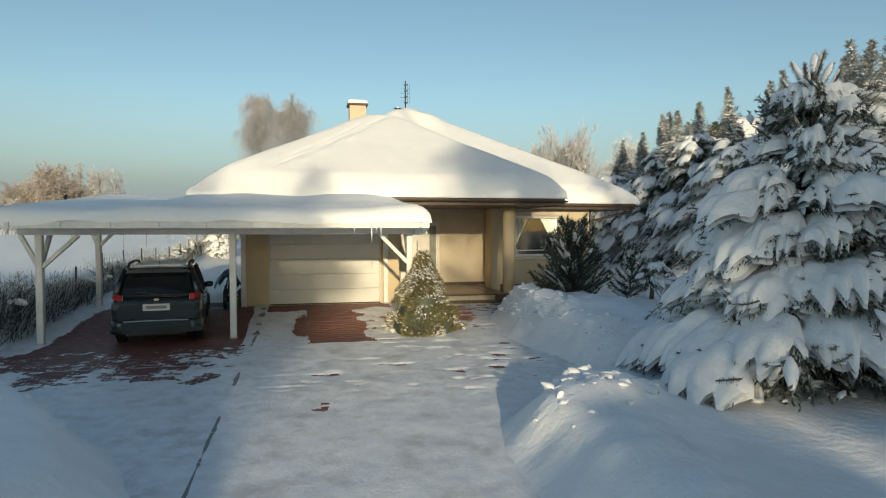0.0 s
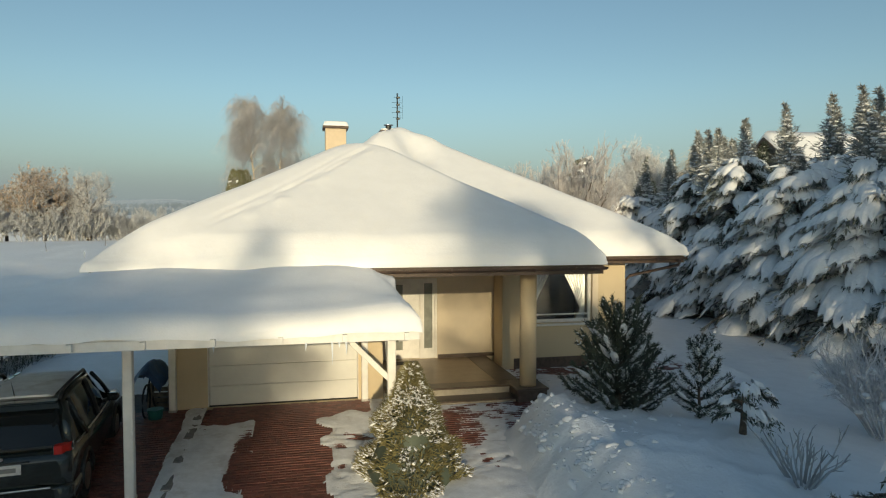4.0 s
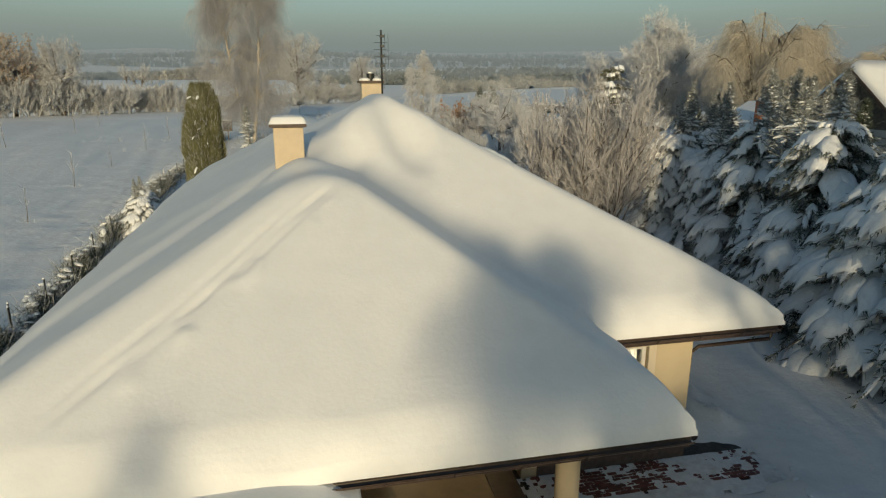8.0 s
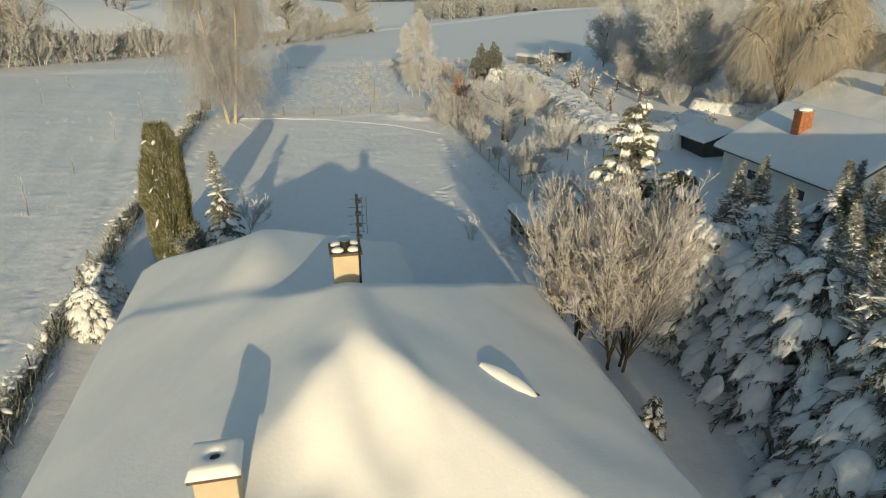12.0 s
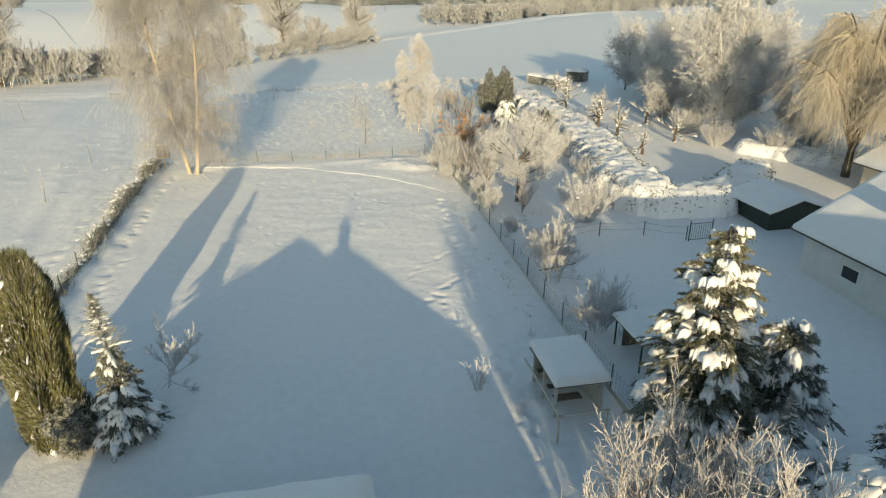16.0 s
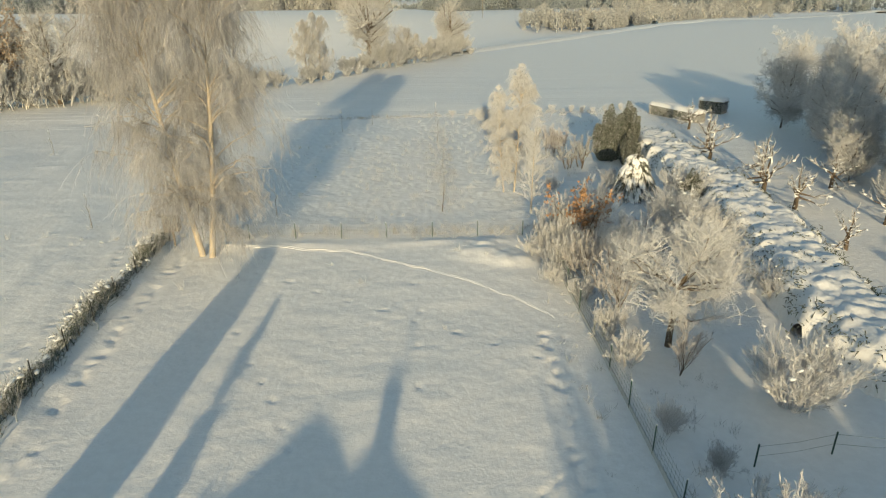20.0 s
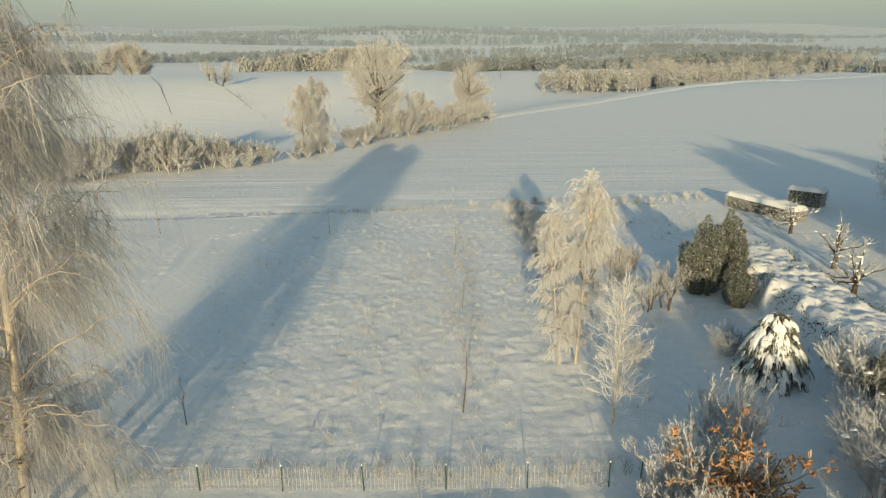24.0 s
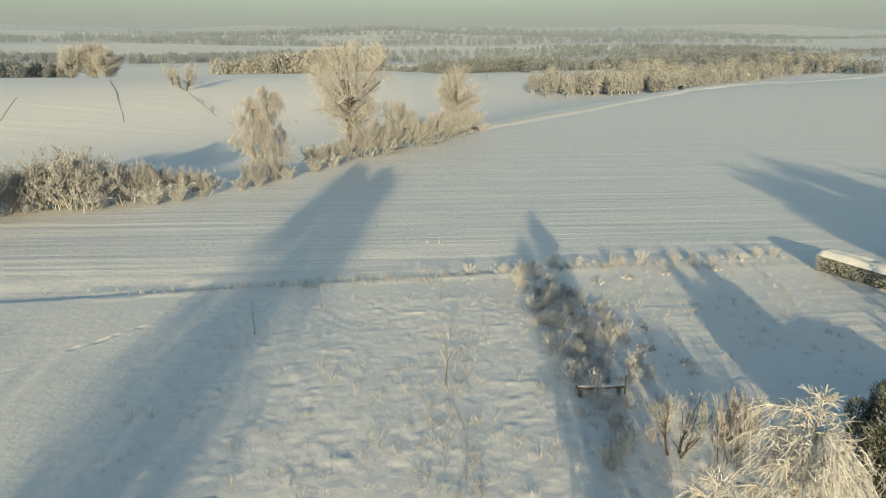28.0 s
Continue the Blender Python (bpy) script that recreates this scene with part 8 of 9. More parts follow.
part("roof_frost", loft([half_ring(y, [(0.50, z), (0.44, z + 0.03), (0.2, z + 0.036), (0.02, z + 0.038)]) for y, z in ((0.72, 1.642), (1.0, 1.66), (1.6, 1.672), (2.2, 1.655), (2.4, 1.63))]), SNOW_PACKED, car, "thin frost on the roof", smooth=True)
for y in (0.95, 1.25, 1.55, 1.85, 2.15):
    part("roof_rib", Build().box(-0.42, -0.36, y, y + 0.2, 1.69, 1.70, 0.004), CAR_PAINT, car)
for sx in (-1, 1):
    part("rear_pillar", Build().tube([(sx * 0.80, 0.22, 1.0), (sx * 0.745, 0.36, 1.3), (sx * 0.665, 0.56, 1.58)], [0.06, 0.065, 0.06], 8), CAR_PAINT, car, smooth=True)
    part("side_pillar", Build().tube([(sx * 0.84, 1.0, 0.98), (sx * 0.76, 0.85, 1.3), (sx * 0.665, 0.8, 1.58)], [0.07, 0.05, 0.04], 6), CAR_PAINT, car, smooth=True)
    part("side_pillar", Build().tube([(sx * 0.845, 2.0, 0.98), (sx * 0.765, 1.98, 1.3), (sx * 0.665, 1.95, 1.6)], [0.04, 0.035, 0.03], 6), PLASTIC, car, smooth=True)
    part("front_pillar", Build().tube([(sx * 0.80, 3.3, 1.0), (sx * 0.73, 2.95, 1.3), (sx * 0.66, 2.5, 1.58)], [0.045, 0.035, 0.035], 6), CAR_PAINT, car, smooth=True)
    part("belt_strip", Build().tube([(sx * 0.85, 0.5, 0.995), (sx * 0.872, 1.8, 0.985), (sx * 0.86, 3.2, 0.975)], 0.014, 5), STEEL, car, "chrome waist strip")
    rail = part("roof_rail", Build().tube([(sx * 0.60, 0.62, 1.62), (sx * 0.60, 0.78, 1.71), (sx * 0.60, 1.5, 1.735), (sx * 0.595, 2.2, 1.71), (sx * 0.59, 2.35, 1.63)], [0.03, 0.026, 0.026, 0.026, 0.03], 7), PLASTIC, car, "black roof rail", smooth=True)
    lamp = part("tail_lamp", loft([[(sx * (0.64 + dx), y, z) for dx, y in ((0, 0.075), (0.10, 0.08), (0.19, 0.17), (0.21, 0.28), (0.16, 0.28), (0.0, 0.14))] for z in (0.70, 0.78, 0.95, 1.09)]), CLEAR_LENS, car, "clear lower tail lamp lens")
    part("red_lens", loft([[(sx * (0.645 + dx), y - 0.012, z) for dx, y in ((0, 0.075), (0.10, 0.08), (0.185, 0.17), (0.20, 0.27), (0.16, 0.28), (0.0, 0.14))] for z in (0.93, 1.0, 1.095)]), RED_LENS, lamp)
    part("reflector", Build().box(sx * 0.60 - 0.10, sx * 0.60 + 0.10, -0.012, 0.03, 0.385, 0.43, 0.01), RED_LENS, car, "red bumper reflector")
    part("exhaust", Build().tube([(sx * 0.52, 0.25, 0.30), (sx * 0.52, 0.0, 0.29)], [0.04, 0.046], 12), STEEL, car)
    mir = part("wing_mirror", Build().box(sx * 0.94 - 0.1, sx * 0.94 + 0.1, 2.76, 2.9, 0.99, 1.13, 0.04), CAR_PAINT, car)
    part("mirror_foot", Build().box(sx * 0.84 - 0.04, sx * 0.84 + 0.04, 2.8, 2.86, 0.97, 1.03, 0.01), PLASTIC, mir)
    for y in (0.92, 3.52):
        wh = part("wheel", Build().tube([(sx * 0.68, y, 0.335), (sx * 0.70, y, 0.335), (sx * 0.86, y, 0.335), (sx * 0.885, y, 0.335)], [0.30, 0.335, 0.335, 0.30], 28), RUBBER, car, smooth=False)
        part("rim", Build().tube([(sx * 0.80, y, 0.335), (sx * 0.892, y, 0.335)], [0.2, 0.205], 20), STEEL, wh)
        part("wheel_arch", Build().tube([(sx * 0.885, y + 0.40 * math.cos(t), 0.335 + 0.40 * math.sin(t)) for t in np.linspace(-0.15, math.pi + 0.15, 14)], 0.035, 6), PLASTIC, car, smooth=True)
    for y in (1.55, 2.55):
        part("door_handle", Build().box(sx * 0.885 - 0.012, sx * 0.885 + 0.012, y - 0.08, y + 0.08, 0.86, 0.89, 0.006), CAR_PAINT, car)
    for y in (1.12, 2.02, 3.05):
        part("door_gap", Build().box(sx * 0.8905 - 0.001, sx * 0.8905 + 0.001, y - 0.004, y + 0.004, 0.36, 0.93), RUBBER, car)
part("bumper", loft([half_ring(y, [(w, 0.30), (w * 1.01, 0.36), (w, 0.52), (w * 0.94, 0.56)]) for y, w in ((-0.05, 0.66), (-0.03, 0.80), (0.12, 0.885), (0.5, 0.9))]), CAR_PAINT, car, "painted rear bumper", smooth=True)
part("bumper_strip", Build().tube([(-0.62, -0.045, 0.555), (0, -0.06, 0.56), (0.62, -0.045, 0.555)], 0.014, 6), STEEL, car, "bright bumper strip")
part("lower_bumper", Build().box(-0.55, 0.55, -0.03, 0.2, 0.24, 0.37, 0.03), PLASTIC, car)
part("rear_window_frame", Build().tube([(-0.60, 0.165, 1.06), (0.60, 0.165, 1.06)], 0.018, 6), PLASTIC, car)
part("rear_spoiler", Build().box(-0.6, 0.6, 0.44, 0.62, 1.6, 1.635, 0.012), CAR_PAINT, car)
part("wiper", Build().tube([(0.0, 0.19, 1.08), (-0.4, 0.21, 1.13)], 0.009, 5), PLASTIC, car)
plate = part("number_plate", Build().box(-0.26, 0.26, 0.01, 0.03, 0.76, 0.90, 0.004), PLATE, car, "pale number plate")
part("plate_bar", Build().box(-0.2, 0.2, 0.004, 0.012, 0.80, 0.86), KERB, plate, "grey bar")
part("plate_handle", Build().box(-0.36, 0.36, 0.015, 0.04, 0.91, 0.935, 0.008), PLASTIC, car)
part("badge", Build().tube([(0, 0.035, 0.985), (0, 0.018, 0.985)], [0.05, 0.046], 18, flat=0.55), STEEL, car, "oval chrome badge")
part("badge_bar", Build().box(-0.60, -0.40, 0.045, 0.055, 0.87, 0.888), STEEL, car)
part("badge_bar", Build().box(0.36, 0.6, 0.045, 0.055, 0.92, 0.935), STEEL, car)
part("roof_aerial", Build().tube([(0, 0.75, 1.66), (0, 0.62, 1.90)], [0.008, 0.003], 5), PLASTIC, car)

# ---- things stored by the garage corner ----
bike = thing("covered_bicycle", "bicycle leaning by the garage under a blue tarpaulin", "bicycle", (-2.15, 18.9, -0.05))
t = np.linspace(0, 2 * math.pi, 19)
for y in (-0.45, 0.45):
    part("wheel", Build().tube(np.stack([0 * t, y + 0.33 * np.cos(t), 0.33 + 0.33 * np.sin(t)], -1), 0.02, 6, caps=False), RUBBER, bike)
part("frame", Build().tube([(0, -0.45, 0.33), (0, -0.1, 0.75), (0, 0.35, 0.8), (0, 0.45, 0.33)], 0.018, 6), DARK_METAL, bike)
uu, ww = np.meshgrid(np.linspace(-0.7, 0.7, 16), np.linspace(-1, 1, 11))
part("tarpaulin", Build().sheet(np.dstack([0.3 * ww + 0.04 * rough(uu * 3, ww * 3, 1.0, 2, 3), uu, 1.08 - 0.42 * np.abs(ww) ** 1.6 - 0.25 * np.abs(uu) ** 2 + 0.05 * rough(uu * 4, ww * 4, 1.0, 2, 4)])), BLUE_PLASTIC, bike, "blue tarpaulin", smooth=True)
tagged(part("bucket", Build().tube([(-1.95, 18.3, -0.1), (-1.95, 18.3, 0.16)], [0.12, 0.16], 16), TEAL_PLASTIC), "teal plastic bucket on the paving", "bucket")
crate = thing("crate", "small wooden crate stacked by the garage corner", "crate", (-2.1, 19.55, -0.1))
for k in range(4):
    part("slat", Build().box(-0.22, 0.22, -0.3, -0.28, 0.02 + 0.12 * k, 0.11 + 0.12 * k, 0.004), OLD_WOOD, crate)
part("side", Build().box(-0.22, -0.2, -0.28, 0.3, 0, 0.5, 0.004), OLD_WOOD, crate)
part("side", Build().box(0.2, 0.22, -0.28, 0.3, 0, 0.5, 0.004), OLD_WOOD, crate)
lantern = thing("broom", "broom and shovel leaning by the porch", "broom", (2.62, 20.6, -0.1))
part("handle", Build().tube([(0, 0, 0.0), (-0.05, 0.1, 1.3)], 0.014, 6), OLD_WOOD, lantern)
part("head", Build().box(-0.03, 0.03, -0.18, 0.18, 0.0, 0.14, 0.02), PLASTIC, lantern)

# a low garden table covered by snow behind the house
gt = thing("garden_table", "low dark garden table under a snow cushion", "table", (9.6, 38.6, 0.25))
part("tabletop", Build().box(-0.5, 0.5, -0.7, 0.7, 0.66, 0.7, 0.01), OLD_WOOD, gt)
for sx in (-0.42, 0.42):
    for sy in (-0.6, 0.6):
        part("leg", Build().box(sx - 0.03, sx + 0.03, sy - 0.03, sy + 0.03, 0, 0.66, 0.005), OLD_WOOD, gt)
xs, ys = np.meshgrid(np.linspace(-0.52, 0.52, 13), np.linspace(-0.72, 0.72, 17))
e = np.minimum(0.52 - abs(xs), 0.72 - abs(ys))
part("snow_cushion", Build().sheet(np.dstack([xs, ys, 0.7 + 0.25 * np.sqrt(np.clip(1 - (1 - np.clip(e / 0.2, 0, 1)) ** 2, 0, 1))])), SNOW_ROOF, gt, smooth=True)

# ---- fences ----
def wire_fence(label, a, b, step, h, post_mat, mesh=True, base=False, grid=0.14, wire=0.0055, mat=None):
    """Posts with a wire mesh between; each bay's mesh is one part."""
    f = tagged(thing("fence", label, "fence"), kind="structure")
    a, b = np.array(a, float), np.array(b, float)
    n = max(1, int(round(np.linalg.norm(b - a) / step)))
    pts = [a + (b - a) * k / n for k in range(n + 1)]
    gz = land(np.array([p[0] for p in pts]), np.array([p[1] for p in pts]))
    for p, g in zip(pts, gz):
        lean = rng.normal(0, 0.02, 2)
        fp = part("post", Build().tube([(p[0], p[1], g - 0.3), (p[0] + lean[0], p[1] + lean[1], g + h)], 0.026, 7), post_mat, f)
        part("post_cap", Build().tube([(p[0] + lean[0], p[1] + lean[1], g + h), (p[0] + lean[0], p[1] + lean[1], g + h + 0.05)], [0.035, 0.02], 8), SNOW_TREE, fp)
    for (p, g), (q, k) in zip(zip(pts, gz), zip(pts[1:], gz[1:])):
        if mesh:
            m = Build()
            ln = np.linalg.norm(q - p)
            z = np.arange(0.05, h - 0.04, grid)
            S = np.array([(p[0], p[1], g + u) for u in z])
            E = np.array([(q[0], q[1], k + u) for u in z])
            v, fc, _, _ = twigs(S, E - S, np.linalg.norm(E - S, axis=1), wire, wire, 1)
            m.add(v, fc)
            s = np.arange(grid, ln, grid * 1.4)[:, None] / ln
            S = np.hstack([p + (q - p) * s, g + (k - g) * s + 0.03])
            v, fc, _, _ = twigs(S, np.tile((0, 0, 1.0), (len(S), 1)), h - 0.08, wire * 0.9, wire * 0.9, 1)
            m.add(v, fc)
            part("wire_mesh", m, mat or WIRE, f)
        if base:
            mm, ln = along(p, q)
            part("base_board", Build().box(0.03, ln - 0.03, -0.02, 0.02, min(g, k) - 0.2, min(g, k) + 0.24, 0.006, m=mm), PALE_CONCRETE, f)
    return f


wire_fence("dark post and wire fence with snow along it", (-6.3, 12.0), (-6.4, 30.0), 2.6, 1.25, DARK_METAL, True, grid=0.2)
wire_fence("dark post and wire fence half buried in hedge and snow", (-6.4, 30.0), (-6.1, 83.1), 2.6, 1.15, DARK_METAL, True, grid=0.22)
wire_fence("green wire mesh fence across the back of the garden", (-4.0, 83.1), (16.4, 82.65), 2.9, 1.05, GREEN_METAL, True, grid=0.1, wire=0.006, mat=FROST_GREY)
wire_fence("green post fence with concrete base boards", (17.2, 41.5), (17.5, 82.6), 2.55, 1.25, GREEN_METAL, True, True, grid=0.2)

panel_fence = tagged(thing("panel_fence", "grey concrete panel fence under the conifers", "fence"), kind="structure")
for k in range(14):
    y = 6.0 + 2.5 * k
    g = snow_at(16.8, y)
    part("post", Build().box(16.74, 16.88, y - 0.06, y + 0.06, g - 0.4, g + 1.05, 0.01), CONCRETE, panel_fence)
    for j in range(5):
        part("panel", Build().box(16.785, 16.825, y + 0.065, y + 2.435, g - 0.1 + 0.22 * j, g + 0.112 + 0.22 * j, 0.012), CONCRETE, panel_fence)

# green garden gate and pergola poles by the hut
gate = tagged(thing("garden_gate", "green metal garden gate standing in the snow", "gate", (29.4, 59.8, snow_at(29.4, 59.8))), kind="structure")
for x in (-0.75, 0.75):
    part("gate_post", Build().tube([(x, 0, -0.1), (x, 0, 1.35)], 0.035, 7), GREEN_METAL, gate)
for k in range(9):
    part("bar", Build().tube([(-0.6 + 0.15 * k, 0, 0.12), (-0.6 + 0.15 * k, 0, 1.15)], 0.011, 5), GREEN_METAL, gate)
for z in (0.12, 1.15):
    part("rail", Build().tube([(-0.7, 0, z), (0.7, 0, z)], 0.018, 6), GREEN_METAL, gate)
line = tagged(thing("wire_line", "low wire line on thin posts between beds", "fence"), kind="structure")
pp = [(20.6, 61.2), (23.6, 61.6), (26.4, 61.2), (28.6, 60.0)]
for x, y in pp:
    part("post", Build().tube([(x, y, snow_at(x, y) - 0.1), (x, y, snow_at(x, y) + 0.95)], 0.03, 6), GREEN_METAL, line)
for (ax, ay), (bx, by) in zip(pp, pp[1:]):
    for z in (0.45, 0.85):
        part("wire", Build().tube([(ax, ay, snow_at(ax, ay) + z), ((ax + bx) / 2, (ay + by) / 2, snow_at((ax + bx) / 2, (ay + by) / 2) + z - 0.08), (bx, by, snow_at(bx, by) + z)], 0.008, 4), WIRE, line)
part("rail", Build().tube([(17.6, 56.0, 1.45), (19.8, 56.4, 1.5)], 0.035, 6), OLD_WOOD, line)

# ---- huts, sheds and neighbours' houses ----
def snow_slab(name, x0, x1, y0, y1, zfun, thick, parent, step=0.2, label=""):
    """A snow blanket on a simple roof whose surface is zfun(x, y)."""
    poly = [(x0, y0), (x1, y0), (x1, y1), (x0, y1)]

    def h(x, y):
        u = np.clip(inside(x, y, poly) / min(0.4, (x1 - x0) / 3), 0, 1)
        return zfun(x, y) + 0.02 + thick * np.sqrt(1 - (1 - u) ** 2) * (1 + 0.15 * rough(x, y, 1.4, 2, 87))
    return mantle(name, poly, h, lambda x, y: float(zfun(np.array([x]), np.array([y]))[0]) + 0.005, step, SNOW_ROOF, parent, label, sag=0.04)


hut = thing("garden_hut", "small open wooden hut with a snow-covered flat roof", "hut")
gz0 = snow_at(15.4, 46.2)
snow_slab("roof_snow", 14.35, 16.55, 45.3, 48.2, lambda x, y: 1.95 + 0.05 * (y - 45.3) + 0 * x, 0.28, hut, label="smooth snow cushion")
part("roof", Build().box(14.38, 16.52, 45.33, 48.17, 1.86, 1.93, 0.01), OLD_WOOD, hut)
part("back_wall", Build().box(16.3, 16.36, 45.5, 48.0, gz0 - 0.2, 1.86), PALE_WOOD, hut)
part("side_wall", Build().box(14.5, 16.3, 47.9, 47.96, gz0 - 0.2, 1.86), PALE_WOOD, hut)
for y in (45.5, 46.7, 47.8):
    part("post", Build().box(14.46, 14.56, y, y + 0.1, gz0 - 0.2, 1.86, 0.01), PALE_WOOD, hut)
    part("shelf", Build().box(14.56, 15.6, y - 0.3 if y > 46 else y + 0.1, y + 0.5 if y < 46 else y - 0.02, 1.1, 1.14, 0.006), OLD_WOOD, hut)
part("rail", Build().box(14.1, 14.16, 44.2, 48.0, 1.5, 1.58, 0.01), PALE_WOOD, hut)
part("rail", Build().box(14.1, 16.0, 44.2, 44.26, 1.5, 1.58, 0.01), PALE_WOOD, hut)
for x in (14.12, 15.9):
    part("post", Build().box(x - 0.04, x + 0.04, 44.2, 44.28, gz0 - 0.2, 1.58, 0.008), PALE_WOOD, hut)
hut2 = thing("wood_store", "low wooden shelter with snow on its single-pitch roof", "shed")
snow_slab("roof_snow", 18.8, 21.2, 47.4, 50.0, lambda x, y: 1.9 + 0.06 * (x - 18.8) + 0 * y, 0.25, hut2)
part("roof", Build().box(18.83, 21.17, 47.43, 49.97, 1.8, 1.87, 0.01), OLD_WOOD, hut2)
for x, y in ((18.95, 47.55), (18.95, 49.8)):
    part("post", Build().tube([(x, y, 0.2), (x, y, 1.82)], 0.04, 7), GREEN_METAL, hut2)
for k in range(9):
    part("board", Build().box(19.2 + 0.2 * k, 19.39 + 0.2 * k, 49.6, 49.63, 0.2, 1.8, 0.004), OLD_WOOD, hut2)

shed = thing("garden_shed", "dark green shed with a snowy gable roof", "shed")
sx0, sx1, sy0, sy1 = 34.6, 38.6, 60.4, 64.4


def shed_z(x, y):
    return 2.65 - 0.33 * np.abs(x - (sx0 + sx1) / 2)


snow_slab("roof_snow", sx0 - 0.3, sx1 + 0.3, sy0 - 0.3, sy1 + 0.3, shed_z, 0.3, shed)
for k in range(16):
    x = sx0 + 0.25 * k
    zt = float(shed_z(np.array(x + 0.12), 0)) - 0.08
    part("board", Build().box(x, x + 0.24, sy0, sy0 + 0.03, 0.2, zt, 0.005), GREEN_BOARD, shed)
    part("board", Build().box(sx0, sx0 + 0.03, sy0 + 0.05 + 0.24 * k, sy0 + 0.28 + 0.24 * k, 0.2, 1.9, 0.005), GREEN_BOARD, shed)
part("back", Build().box(sx1 - 0.03, sx1, sy0 + 0.04, sy1, 0.2, 1.92), GREEN_BOARD, shed)
part("verge_board", strut(Build(), (sx0 - 0.3, sy0 - 0.25, 1.83), ((sx0 + sx1) / 2, sy0 - 0.25, 2.6), 0.09), TRIM_BROWN, shed)
part("verge_board", strut(Build(), (sx1 + 0.3, sy0 - 0.25, 1.83), ((sx0 + sx1) / 2, sy0 - 0.25, 2.6), 0.09), TRIM_BROWN, shed)


def gable_house(label, x0, x1, y0, y1, eave, ridge, wall_mat, over=0.55, along_x=False, windows=()):
    """Gabled neighbour house; the ridge runs along y, or along x."""
    h = thing("neighbour_house", label, "house", kind="structure")
    mid = (y0 + y1) / 2 if along_x else (x0 + x1) / 2
    half = ((y1 - y0) if along_x else (x1 - x0)) / 2 + over
    s = (ridge - eave) / half

    def zf(x, y):
        return ridge - s * np.abs((y if along_x else x) - mid) + 0 * (x + y)
    poly = [(x0 - over, y0 - over), (x1 + over, y0 - over), (x1 + over, y1 + over), (x0 - over, y1 + over)]
    snow_slab("roof_snow", x0 - over, x1 + over, y0 - over, y1 + over, zf, 0.3, h, 0.4, "even snow cover on the roof")
    wt = eave + s * over - 0.12
    for nm, bx in (("wall", (x0, x0 + 0.3, y0, y1)), ("wall", (x1 - 0.3, x1, y0, y1)), ("wall", (x0 + 0.3, x1 - 0.3, y0, y0 + 0.3)), ("wall", (x0 + 0.3, x1 - 0.3, y1 - 0.3, y1))):
        part(nm, Build().box(*bx, -0.2, wt), wall_mat, h)
    g = Build()
    for c in ((y0 + 0.1, y1 - 0.1) if not along_x else (x0 + 0.1, x1 - 0.1)):
        a, b = (x0, x1) if not along_x else (y0, y1)
        pts = [(a, wt), (b, wt), (mid, ridge - 0.15)]
        v = [((u, c - d, z) if not along_x else (c - d, u, z)) for d in (0.1, -0.1) for u, z in pts]
        g.add(v, [(0, 1, 2), (5, 4, 3)], [(0, 3, 4, 1), (1, 4, 5, 2), (2, 5, 3, 0)])
    part("gable", g, wall_mat if not along_x else OLD_WOOD, h)
    for sgn in (-1, 1):
        for c in ((y0 - over + 0.04, y1 + over - 0.04) if not along_x else (x0 - over + 0.04, x1 + over - 0.04)):
            e = mid + sgn * half
            p, q = ((e, c, eave - 0.07), (mid, c, ridge - 0.07)) if not along_x else ((c, e, eave - 0.07), (c, mid, ridge - 0.07))
            part("verge_board", strut(Build(), p, q, 0.13), TRIM_BROWN, h)
        e = mid + sgn * (half - 0.02)
        p, q = ((e, y0 - over, eave - 0.06), (e, y1 + over, eave - 0.06)) if not along_x else ((x0 - over, e, eave - 0.06), (x1 + over, e, eave - 0.06))
        part("gutter", Build().tube([p, q], 0.06, 8), TRIM_BROWN, h)
    for side, u, z, w, hh in windows:
        if side == "-x":
            win = part("window", Build().box(x0 - 0.03, x0 + 0.05, u - w / 2, u + w / 2, z, z + hh, 0.01), WHITE_PAINT, h, "small white-framed window")
            part("pane", Build().box(x0 - 0.04, x0 - 0.02, u - w / 2 + 0.07, u + w / 2 - 0.07, z + 0.07, z + hh - 0.07), GLASS, win)
        else:
            win = part("window", Build().box(u - w / 2, u + w / 2, y0 - 0.03, y0 + 0.05, z, z + hh, 0.01), TRIM_BROWN, h, "wide dark window")
            part("pane", Build().box(u - w / 2 + 0.06, u + w / 2 - 0.06, y0 - 0.04, y0 - 0.02, z + 0.06, z + hh - 0.06), GLASS, win)
    return h


n1 = gable_house("white neighbour house with even snow on a gabled roof", 32.4, 41.4, 44.6, 54.9, 2.95, 5.75, NB_WALL, windows=(("-x", 47.4, 1.45, 1.1, 0.75), ("-x", 51.6, 1.45, 1.1, 0.75), ("-y", 34.6, 1.0, 2.0, 1.2)))
part("plinth_line", Build().box(32.34, 32.398, 44.6, 54.9, 0.2, 0.5, 0.01), PLINTH, n1)
bc = thing("brick_chimney", "orange brick chimney with a snow cap on the neighbour's roof", "chimney", (34.7, 50.9, 4.0))
for r in range(16):
    z = 0.13 * r
    for k in range(3):
        w = 0.9 / 3
        part("brick", Build().box(-0.45 + w * k + 0.008, -0.45 + w * (k + 1) - 0.008, -0.35, -0.23, z, z + 0.115, 0.006), BRICK, bc)
        part("brick", Build().box(-0.45 if k == 0 else 0.33, -0.33 if k == 0 else 0.45, -0.22 + 0.0, 0.33, z, z + 0.115, 0.006), BRICK, bc) if k != 1 else None
part("core", Build().box(-0.43, 0.43, -0.32, 0.34, -0.5, 2.05), KERB, bc)
